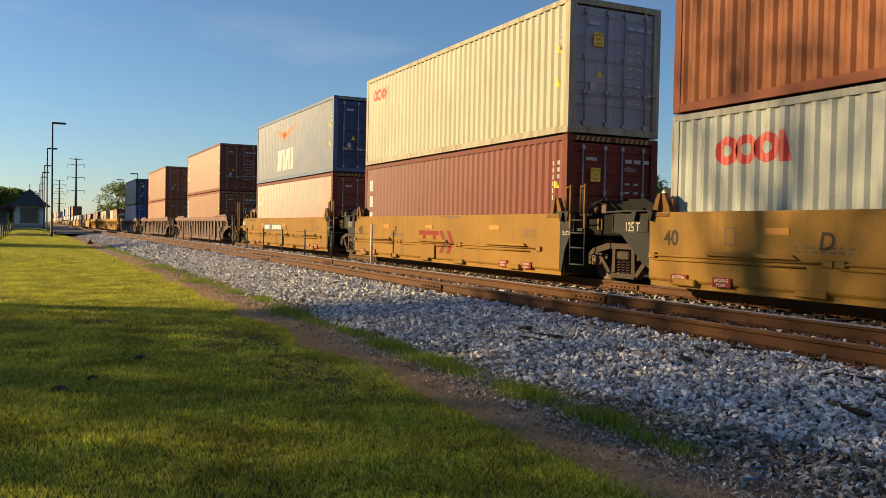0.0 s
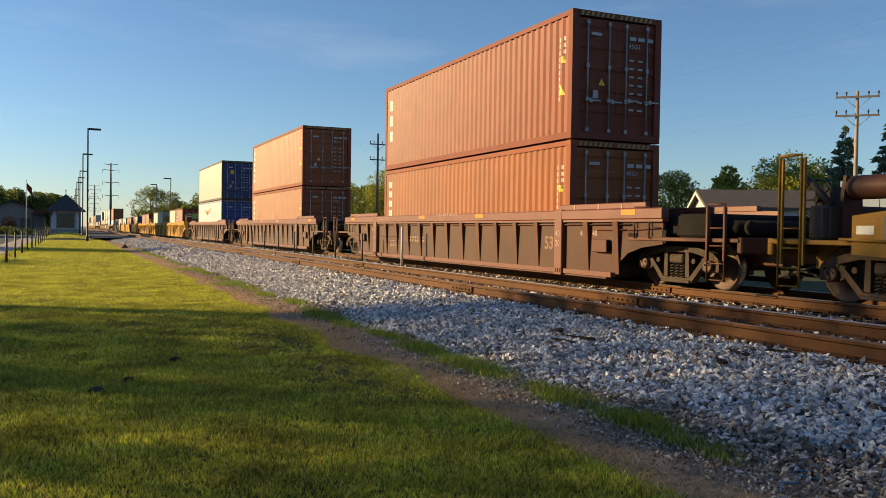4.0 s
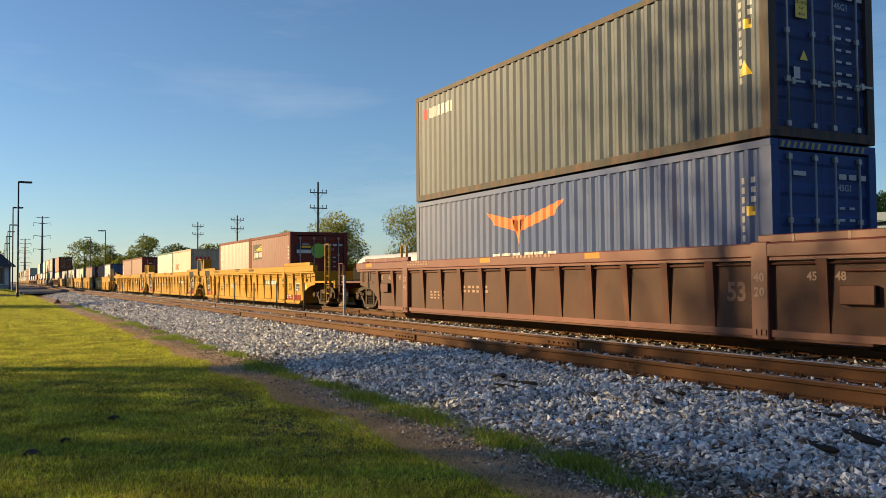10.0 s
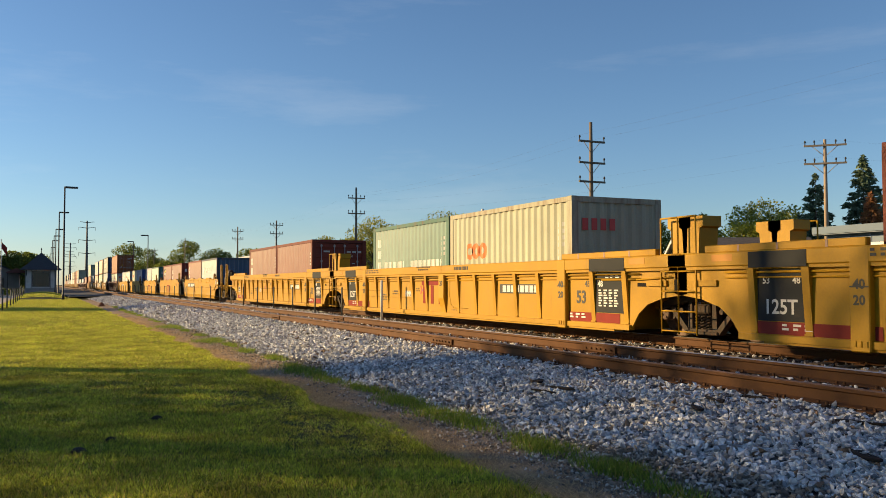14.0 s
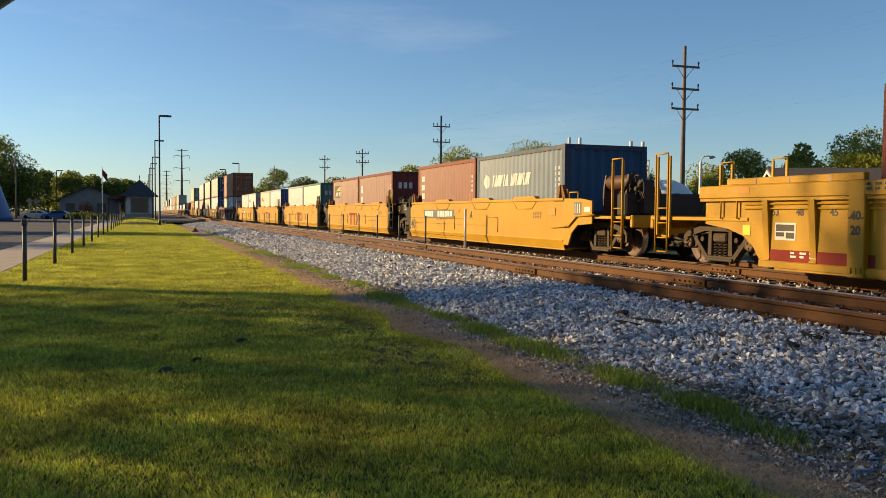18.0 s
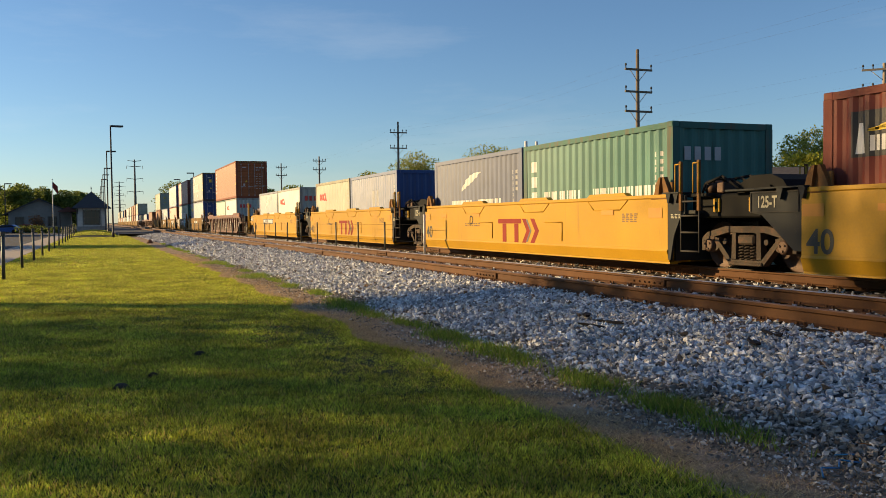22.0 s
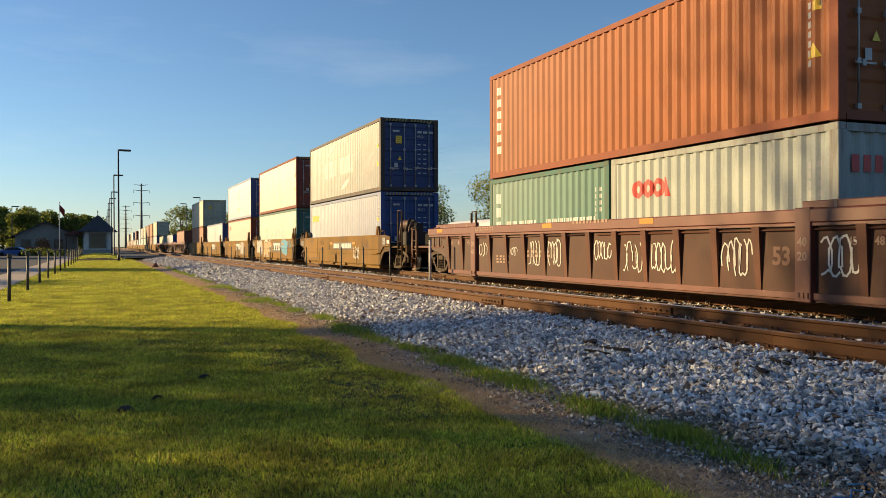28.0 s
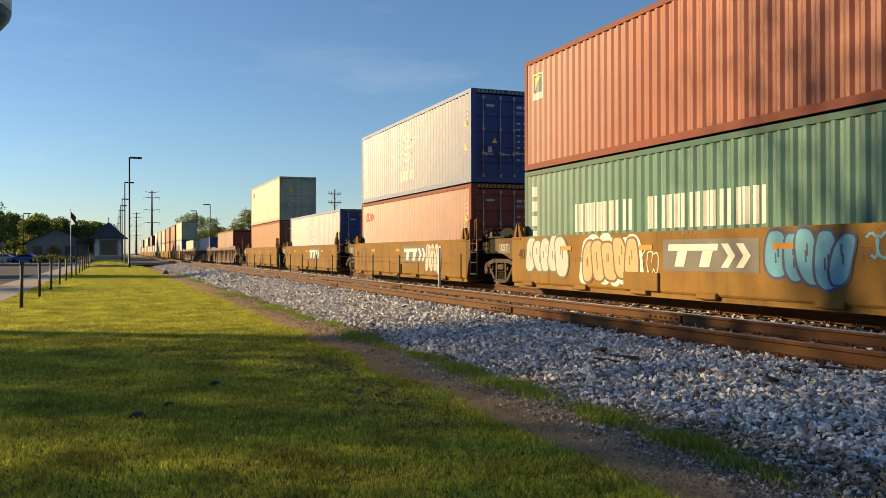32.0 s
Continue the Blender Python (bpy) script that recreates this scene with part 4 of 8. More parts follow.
def end_platform(car, y0, sgn, length, mat, wheel, tall=True):
    """The car's end over its truck: deck, sill, buffer beam, steps, handrails and, on one end, the brake gear."""
    y1 = y0 + sgn * length
    a, b = min(y0, y1), max(y0, y1)
    bm = bmesh.new()
    box(bm, -0.42, a, 0.46, 0.42, b, 0.86, 0, 0.02)
    box(bm, -1.42, a, 0.86, 1.42, b, 0.93, 0, 0.01)
    box(bm, -1.40, y1 - 0.06, 0.68, 1.40, y1 + 0.06, 0.95, 0, 0.02)
    part("end_sill", bm, mat, car)
    for x in (-1.45, 1.45):
        bm = bmesh.new()
        yb = y1 - sgn * 0.25
        rail_hoop(bm, x - 0.03 if x < 0 else x + 0.03, yb, yb - sgn * 0.42, 0.2, 2.2 if tall else 1.5)
        for q in (0.03, 0.45):
            box(bm, x - 0.02, yb - sgn * q - 0.028, 0.55, x + 0.02, yb - sgn * q + 0.028, 2.15 if tall else 1.45)
        for z in (0.22, 0.5, 0.8, 1.1):
            tube(bm, (x, yb, z), (x, yb - sgn * 0.42, z), 0.014, 6)
        part("ladder", bm, mat, car)
        bm = bmesh.new()
        rail_hoop(bm, x, y0 + sgn * 0.25, y0 + sgn * 0.7, 0.9, 1.5)
        tube(bm, (x, y0 + sgn * 0.25, 1.25), (x, y0 + sgn * 0.7, 1.25), 0.014, 6)
        part("handrail", bm, mat, car)
    if not wheel and not tall:
        bm = bmesh.new()
        box(bm, -1.25, min(y0 + sgn * 0.9, y1 - sgn * 0.9), 0.93, 1.25, max(y0 + sgn * 0.9, y1 - sgn * 0.9), 1.36, 0, 0.05)
        for q in (0.35, 0.7):
            lathe(bm, [(0.03, -0.9), (0.13, -0.85), (0.13, 0.85), (0.03, 0.9)], 10, 0, "x", (0, y1 - sgn * q, 1.12))
        part("brake_rigging", bm, SEAL, car, "dark greasy brake rigging on the deck")
    if wheel:
        handwheel(car, y1 - sgn * 0.5)
        bm = bmesh.new()
        ya = y0 + sgn * 1.55
        lathe(bm, [(0.03, -0.60), (0.15, -0.56), (0.18, -0.48), (0.18, 0.48), (0.15, 0.56), (0.03, 0.60)], 16, 0, "y", (-0.75, ya, 1.72))
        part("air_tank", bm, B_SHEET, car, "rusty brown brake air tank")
        for q in (-0.5, 0.5):
            bm = bmesh.new()
            prism(bm, [(-0.98, 0.92), (-0.52, 0.92), (-0.56, 1.6), (-0.62, 1.78), (-0.9, 1.9), (-0.95, 1.6)], ya + q - 0.03, ya + q + 0.03, "y")
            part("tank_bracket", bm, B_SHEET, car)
        bm = bmesh.new()
        box(bm, -1.2, y1 - sgn * 0.75 - 0.2, 0.93, 0.9, y1 - sgn * 0.75 + 0.2, 1.45, 0, 0.04)
        tube(bm, (-1.1, y1 - sgn * 0.9, 1.45), (-1.1, y1 - sgn * 0.4, 1.9), 0.05, 8)
        part("brake_cylinder", bm, DARKSTEEL, car, "greasy brake cylinder housing")
    coupler(car, y1, sgn)


def guides(car, y, sg):
    """Flared corner guides that lead a container into the well, on the panel's end."""
    for x in (-1.44, 1.44):
        t = 1 if x < 0 else -1
        y += -sg * 0.24 if x < 0 else 0.0
        bm = bmesh.new()
        for a, b in ((-0.25, -0.08), (0.10, 0.25)):
            # two leaning cheeks with a gap between
            prism(bm, [(y + a, 1.31), (y + b, 1.31), (y + b * 0.55 + 0.02, 1.60), (y + b * 0.3, 1.70), (y + a * 0.3, 1.70), (y + a * 0.8, 1.46)], min(x, x + t * 0.09), max(x, x + t * 0.09), "x")
        box(bm, min(x + t * 0.07, x + t * 0.11), y - 0.24, 1.30, max(x + t * 0.07, x + t * 0.11), y + 0.24, 1.60, 0, 0.01)
        box(bm, x - 0.05, y - 0.27, 1.28, x + 0.05, y + 0.27, 1.345, 0, 0.008)
        part("container_guide", bm, GUIDE, car, "rusty ochre container guide")


def articulation(car, y, mat):
    """The joint between two units, over the shared truck: housing, hinge cover, hoses and brackets."""
    bm = bmesh.new()
    box(bm, -1.22, y - 1.85, 0.92, 1.22, y - 0.1, 1.34, 0, 0.03)
    box(bm, -1.38, y - 0.75, 1.30, 1.38, y - 0.05, 1.36, 0, 0.01)
    part("joint_housing", bm, JOINTSHADE, car, "joint housing over the truck, blackened for shade")
    bm = bmesh.new()
    prism(bm, [(y - 0.95, 1.34), (y - 1.12, 1.52), (y - 1.42, 1.64), (y - 1.85, 1.64), (y - 2.1, 1.54), (y - 2.25, 1.34)], -1.0, 0.95, "x")
    prism(bm, [(y - 1.30, 1.35), (y - 1.40, 1.46), (y - 1.86, 1.46), (y - 1.96, 1.35)], -1.06, -0.99, "x")
    part("hinge_cover", bm, JOINTSHADE, car, "arched hinge cover, blackened for shade")
    bm = bmesh.new()
    box(bm, -1.42, y - 2.3, 1.36, -0.9, y - 1.2, 1.40, 0, 0.01)
    part("flange_plate", bm, CHARCOAL, car)
    rg = random.Random(int(y * 10) + 5)
    for k in range(4):
        bm = bmesh.new()
        a = y - 0.3 - 0.12 * k
        pipe(bm, [(-1.15 + 0.1 * k, a, 1.36), (-1.2 + 0.1 * k, a - 0.15, 1.58 + rg.uniform(-0.06, 0.06)), (-1.12 + 0.1 * k, a - 0.5, 1.62 + rg.uniform(-0.05, 0.05)), (-1.05 + 0.1 * k, a - 0.9, 1.40)], 0.024, 6)
        part("brake_hose", bm, SEAL, car)
    bm = bmesh.new()
    lathe(bm, [(0.03, -0.3), (0.12, -0.28), (0.12, 0.28), (0.03, 0.3)], 12, 0, "x", (-0.85, y - 0.45, 1.48))
    box(bm, -1.1, y - 0.8, 1.36, -0.7, y - 0.62, 1.56, 0, 0.02)
    part("valve_body", bm, WHEEL, car, "rusty brake valve body")
    for q in (0.72, 1.60):
        bm = bmesh.new()
        box(bm, -1.26, y - q - 0.16, 1.02, -1.225, y - q, 1.26, 0, 0.008)
        b = part("bracket", bm, mat, car)
        bm = bmesh.new()
        box(bm, -1.264, y - q - 0.11, 1.08, -1.2605, y - q - 0.05, 1.2)
        part("bracket_slot", bm, SEAL, b)


def well40(s, style, letter="", first=False, last=False, near=True, big="", plate_mark=0, brake=False, tags=(), label="", letter_y=8.8):
    """One 40-foot unit of an articulated well car; s is its container's near end."""
    mat = Y_NEW if style == "new" else Y_DUST if s > 290 else Y_OLD
    car = thing("well_car", label or "yellow steel 40-foot well car unit, dusty, on the far track", "rail car", None, "well cars of the train")
    y0, y1 = -0.46 if first else -0.18, 12.66 if last else 12.42
    plain = style == "old" and s > 290
    dark = Y_SOOT if plain else CHARCOAL
    if style == "new":
        prof = [(-1.44, 0.10), (-1.33, 0.10), (-1.33, 1.37), (-1.50, 1.37), (-1.50, 1.31), (SX, 1.29), (SX, 0.34), (-1.50, 0.30)]
    else:
        prof = [(SX + 0.02, 0.16), (-1.33, 0.16), (-1.33, 1.36), (SX, 1.36), (SX, 0.20)]
    for sgn in (1, -1):
        bm = bmesh.new()
        prism(bm, [(sgn * x, z) for x, z in prof], y0, y1, "y")
        part("side_panel", bm, mat, car)
    well_floor(car, y0, y1, mat)
    # end bulkheads, sloped end plates and the articulation
    for yb, sg in ((y0, -1), (y1, 1)):
        bm = bmesh.new()
        box(bm, -1.33, yb - 0.05, 0.12, 1.33, yb + 0.05, 1.05)
        part("bulkhead", bm, CHARCOAL, car)
        if not ((first and sg < 0) or (last and sg > 0)):
            bm = bmesh.new()
            lw = 1.10 if sg > 0 else 0.50
            for x in (SX + 0.004, 1.42):
                low_ = 0.14 if sg < 0 else 0.78 if plain else 0.40
                prism(bm, [(yb, low_), (yb, 1.34), (yb + sg * lw, 1.34), (yb + sg * lw, 1.0), (yb + sg * lw * 0.76, 0.96), (yb + sg * lw * 0.36, max(0.60, low_ + 0.08)), (yb + sg * lw * 0.14, low_)], x, x + 0.05, "x")
            box(bm, -0.5, min(yb, yb + sg * 1.3), 0.48, 0.5, max(yb, yb + sg * 1.3), 0.86, 0, 0.02)
            box(bm, -1.42, min(yb, yb + sg * 0.72), 1.0, 1.42, max(yb, yb + sg * 0.72), 1.06)
            part("end_plate", bm, dark, car, "dusty ochre end plate" if plain else "charcoal-painted end plate")
            if plain and near and sg > 0:
                bm = bmesh.new()
                plate(bm, yb + 0.86, 0.93, yb + 0.16, 1.19, SX + 0.002)
                part("load_panel", bm, M_DARKGREY, car, "dark grey load panel")
            if near and sg < 0:
                articulation(car, -0.46, mat)
            if near and not plain:
                # shelf over the end plate, with gussets under it, and the sign's frame
                ya, yc = (yb - 0.12, yb + 0.92) if sg > 0 else (yb - 0.42, yb + 0.05)
                bm = bmesh.new()
                box(bm, -1.56, ya, 1.375, -1.05, yc, 1.40)
                for q in (0.05, 0.50) if sg > 0 else (0.10, 0.32):
                    g = ya + q
                    prism(bm, [(g - 0.07, 1.374), (g + 0.07, 1.374), (g + 0.015, 1.20), (g - 0.015, 1.20)], -1.55, -1.47, "x")
                part("shelf", bm, CHARCOAL, car, "charcoal step shelf with gussets")
                if sg > 0:
                    bm = bmesh.new()
                    for q0, q1, za, zb in ((0.05, 1.08, 1.315, 1.33), (0.05, 1.08, 1.00, 1.015), (0.05, 0.065, 1.015, 1.315), (1.065, 1.08, 1.015, 1.315)):
                        box(bm, SX - 0.012, yb + q0, za, SX + 0.002, yb + q1, zb)
                    part("sign_frame", bm, DARKSTEEL, car)
                else:
                    bm = bmesh.new()
                    marks_block(bm, yb - 0.10, 0.98, 3, 3, 0.09, 0.018, 0.02, SX + 0.004)
                    small(part("plate_marking", bm, M_CREAM, car))
            if near:
                for x in (-1.50, 1.50) if sg < 0 else ():
                    q0, q1 = yb + sg * 0.42, yb + sg * 0.92
                    bm = bmesh.new()
                    ladder(bm, x, q0, q1, (0.32, 0.66, 0.96, 1.22), 0.30, 1.30, 0.018)
                    part("ladder", bm, DARKSTEEL, car)
                    for q in (q0, q1):
                        bm = bmesh.new()
                        box(bm, x - 0.03, q - 0.035, 1.05, x + 0.02, q + 0.035, 1.95, 0, 0.008)
                        lp = part("ladder_post", bm, GUIDE, car, "rusty ochre ladder post")
                        bm = bmesh.new()
                        rail_hoop(bm, x - 0.03, q - 0.02, q + 0.13, 1.36, 1.90, 0.013)
                        part("handrail", bm, mat, lp)
        else:
            for x in (SX, 1.44):
                bm = bmesh.new()
                prism(bm, [(yb, 0.2), (yb, 1.355), (yb + sg * 0.9, 1.34), (yb + sg * 1.42, 1.28), (yb + sg * 1.42, 0.74), (yb + sg * 0.72, 0.70), (yb + sg * 0.42, 0.5), (yb + sg * 0.25, 0.2)], x, x + 0.04, "x")
                sh = part("end_sheet", bm, Y_SOOT if plain else mat, car)
                if near and x < 0:
                    bm = bmesh.new()
                    q0 = yb + sg * 0.55
                    box(bm, SX - 0.006, min(q0, q0 + sg * 0.36), 0.95, SX - 0.001, max(q0, q0 + sg * 0.36), 1.26)
                    part("data_panel", bm, M_DARKGREY, sh, "dark data panel with a white border")
                    bm = bmesh.new()
                    for k in range(3):
                        q1 = q0 + sg * (0.05 + 0.11 * k)
                        box(bm, SX - 0.010, min(q1, q1 + sg * 0.03), 0.99, SX - 0.0065, max(q1, q1 + sg * 0.03), 1.22)
                    small(part("panel_bar", bm, M_WHITE, sh))
                    bm = bmesh.new()
                    q2 = yb + sg * 1.2
                    box(bm, SX - 0.006, q2 - 0.14, 1.02, SX - 0.001, q2 + 0.14, 1.14)
                    part("sticker", bm, M_WHITE, sh, "white sticker")
                    bm = bmesh.new()
                    pipe(bm, [(SX - 0.03, yb - sg * 0.6, 0.62), (SX - 0.03, yb + sg * 0.3, 0.66), (SX - 0.03, yb + sg * 0.75, 0.92), (SX - 0.03, yb + sg * 1.6, 0.95)], 0.022, 6)
                    part("brake_pipe", bm, mat, car)
            end_platform(car, yb, sg, 3.0, (Y_SOOT if plain else mat) if near else CHARCOAL, brake and near)
        if near:
            guides(car, yb, sg)
    if style == "new":
        for ya in (1.1, 4.3, 7.9):
            bm = bmesh.new()
            prism(bm, [(ya, 1.372), (ya + 1.5, 1.372), (ya + 1.38, 1.44), (ya + 0.12, 1.44)], -1.50, -1.36, "x")
            part("top_stiffener", bm, mat, car)
            bm = bmesh.new()
            pipe(bm, [(SX - 0.004, ya, 1.29), (SX - 0.004, ya + 0.28, 1.10), (SX - 0.004, ya + 1.25, 1.10), (SX - 0.004, ya + 1.5, 1.29)], 0.012, 5)
            part("doubler_edge", bm, mat, car)
        for yv in (3.7, 7.4):
            bm = bmesh.new()
            pipe(bm, [(SX - 0.01, yv, 0.42), (SX - 0.01, yv, 0.85), (SX - 0.01, yv + 0.8, 0.85)], 0.014, 5)
            part("conduit", bm, mat, car)
    else:
        for q, (ya, yb) in enumerate(() if plain else ((0.6, 4.4), (4.6, 8.4), (8.6, 12.3))):
            for a_, z_ in ((ya, 0.60), (ya + 0.4, 0.53)):
                bm = bmesh.new()
                pipe(bm, [(SX - 0.03, a_, z_), (SX - 0.03, yb, z_)], 0.016, 6)
                part("brake_rod", bm, mat, car)
            for y in (ya, yb):
                bm = bmesh.new()
                box(bm, SX - 0.05, y - 0.09, 0.55, SX, y + 0.09, 0.65, 0, 0.01)
                part("rod_bracket", bm, mat, car)
            bm = bmesh.new()
            prism(bm, [(ya + 0.5, 0.64), (ya + 2.4, 0.64), (ya + 2.3, 0.70), (ya + 0.6, 0.70)], SX - 0.07, SX, "x")
            part("rod_cover", bm, mat, car)
        for y in (1.4, 4.2, 6.3, 8.6, 11.2):
            bm = bmesh.new()
            box(bm, SX - 0.05, y, 0.10, SX + 0.1, y + 0.55, 0.22, 0, 0.02)
            part("floor_bracket", bm, mat, car)
        bm = bmesh.new()
        box(bm, SX - 0.05, 5.9, 0.18, SX, 7.1, 0.55, 0, 0.015)
        part("valve_cover", bm, mat, car)
    if near:
        bm = bmesh.new()
        for y in (plate_mark + 0.02, plate_mark - 3.78) if plate_mark else (2.4, 6.12, 9.3) if style == "old" else (1.6, 8.2, 10.6):
            plate(bm, y, 1.0, y + 0.46, 1.10, SX - 0.011)
        for y in (-0.02, 11.98) if style == "new" else ():
            plate(bm, y, 0.93, y + 0.42, 1.12, SX - 0.011)
        split("reflective_tape", bm, M_AMBER, car, "amber reflective strip")
        bm = bmesh.new()
        marks_block(bm, 1.3, 1.0, 5, 4, 0.11, 0.022, 0.03)
        marks_block(bm, 9.2, 0.80, 2, 7, 0.12, 0.035, 0.03)
        marks_block(bm, 5.6, 1.29, 1, 9, 0.10, 0.05, 0.03)
        for a_ in (0, 0.22) if style == "old" else ():
            plate(bm, 10.6 - a_, 1.10, 10.58 - a_, 0.82, SX - 0.001)
        if style == "old":
            plate(bm, 10.6, 1.10, 10.36, 1.08, SX - 0.001)
            plate(bm, 10.6, 0.84, 10.36, 0.82, SX - 0.001)
        small(part("stencilled_data", bm, M_BROWNMARK, car, "rows of small dark stencilled bars"))
        lettering("40", 0.36 if style == "old" else 0.52, M_STENCIL if style == "old" else M_BLACK, car, pose(SX - 0.004, 11.85 if style == "old" else 12.06, 0.90 if style == "old" else 0.535) @ SIDE, 0.008)
        if style == "old" and last:
            lettering("S-2054-11 REEFER CLEARANCE", 0.10, M_DARKGREY, car, pose(SX - 0.004, 11.9, 1.24) @ SIDE, 0.002)
        if letter:
            lettering(letter, 0.36, M_STENCIL, car, pose(SX - 0.004, letter_y, 0.90) @ SIDE, 0.006, 0.15)
        if not last:
            lettering("125 T" if style == "old" else "125-T", 0.26, M_CREAM, car, pose(SX - 0.002, y1 + (0.5 if style == "old" else 0.72), 1.16 if style == "new" else 1.08) @ SIDE @ Matrix.Diagonal((0.70, 1, 1, 1)), 0.006)
        if style == "old" and not plain:
            for y in (0.9, 1.95, 10.4, 11.4):
                bm = bmesh.new()
                box(bm, SX - 0.03, y, 0.13, SX + 0.01, y + 0.42, 0.29, 0, 0.01)
                p = part("jacking_pad", bm, M_DULLRED, car, "dull red jacking plate")
                lettering("JACKING", 0.075, M_WHITE, p, pose(SX - 0.032, y + 0.21, 0.245) @ SIDE)
                lettering("POINT", 0.075, M_WHITE, p, pose(SX - 0.032, y + 0.21, 0.17) @ SIDE)
        if big == "red":
            bm = bmesh.new()
            plate(bm, 7.04, 0.82, 5.72, 0.94, SX - 0.002)
            for yy in (6.78, 6.10):
                plate(bm, yy, 0.34, yy - 0.22, 0.816, SX - 0.002)
            prism(bm, [(5.68, 0.34), (5.48, 0.34), (5.24, 0.64), (5.48, 0.94), (5.68, 0.94), (5.44, 0.64)], SX - 0.004, SX - 0.001, "x")
            prism(bm, [(5.24, 0.34), (5.04, 0.34), (4.80, 0.64), (5.04, 0.94), (5.24, 0.94), (5.00, 0.64)], SX - 0.004, SX - 0.001, "x")
            split("emblem", bm, M_DULLRED, car, "dull red emblem piece")
            bm = bmesh.new()
            q = 5.46
            prism(bm, [(q, 0.36), (q - 0.07, 0.36), (q - 0.28, 0.64), (q - 0.07, 0.92), (q, 0.92), (q - 0.21, 0.64)], SX - 0.006, SX - 0.0045, "x")
            part("emblem_chevron", bm, M_DARKGREY, car)
        elif big == "plate":
            bm = bmesh.new()
            plate(bm, 5.78, 0.60, 3.16, 1.19, SX - 0.001)
            part("emblem_ground", bm, M_DARKGREY, car, "dark grey emblem panel")
            bm = bmesh.new()
            prism(bm, [(5.62, 0.98), (4.20, 0.98), (4.18, 1.10), (5.60, 1.10)], SX - 0.006, SX - 0.004, "x")
            for yy in (5.42, 4.70):
                prism(bm, [(yy, 0.68), (yy - 0.28, 0.68), (yy - 0.38, 0.975), (yy - 0.10, 0.975)], SX - 0.006, SX - 0.004, "x")
            for q in (4.10, 3.72):
                prism(bm, [(q, 0.68), (q - 0.18, 0.68), (q - 0.36, 0.89), (q - 0.18, 1.10), (q, 1.10), (q - 0.18, 0.89)], SX - 0.006, SX - 0.004, "x")
            split("emblem", bm, M_WHITE, car, "white slanted emblem piece")
        if plate_mark:
            bm = bmesh.new()
            plate(bm, plate_mark, 0.79, plate_mark - 3.28, 1.09, SX - 0.001)
            part("number_ground", bm, M_DARKGREY, car, "dark grey number panel")
            bm = bmesh.new()
            for k in range(4):
                plate(bm, plate_mark - 0.15 - k * 0.24, 0.84, plate_mark - 0.34 - k * 0.24, 1.04, SX - 0.003)
            for k in range(6):
                plate(bm, plate_mark - 1.55 - k * 0.26, 0.84, plate_mark - 1.75 - k * 0.26, 1.04, SX - 0.003)
            split("number_bar", bm, M_WHITE, car)
        for fn in tags:
            fn(car)
    truck(car, -1.64 if first else -1.79, near)
    if last:
        truck(car, 13.84, near)
    return roll(car, TRACK_X, s, RAIL_Z)


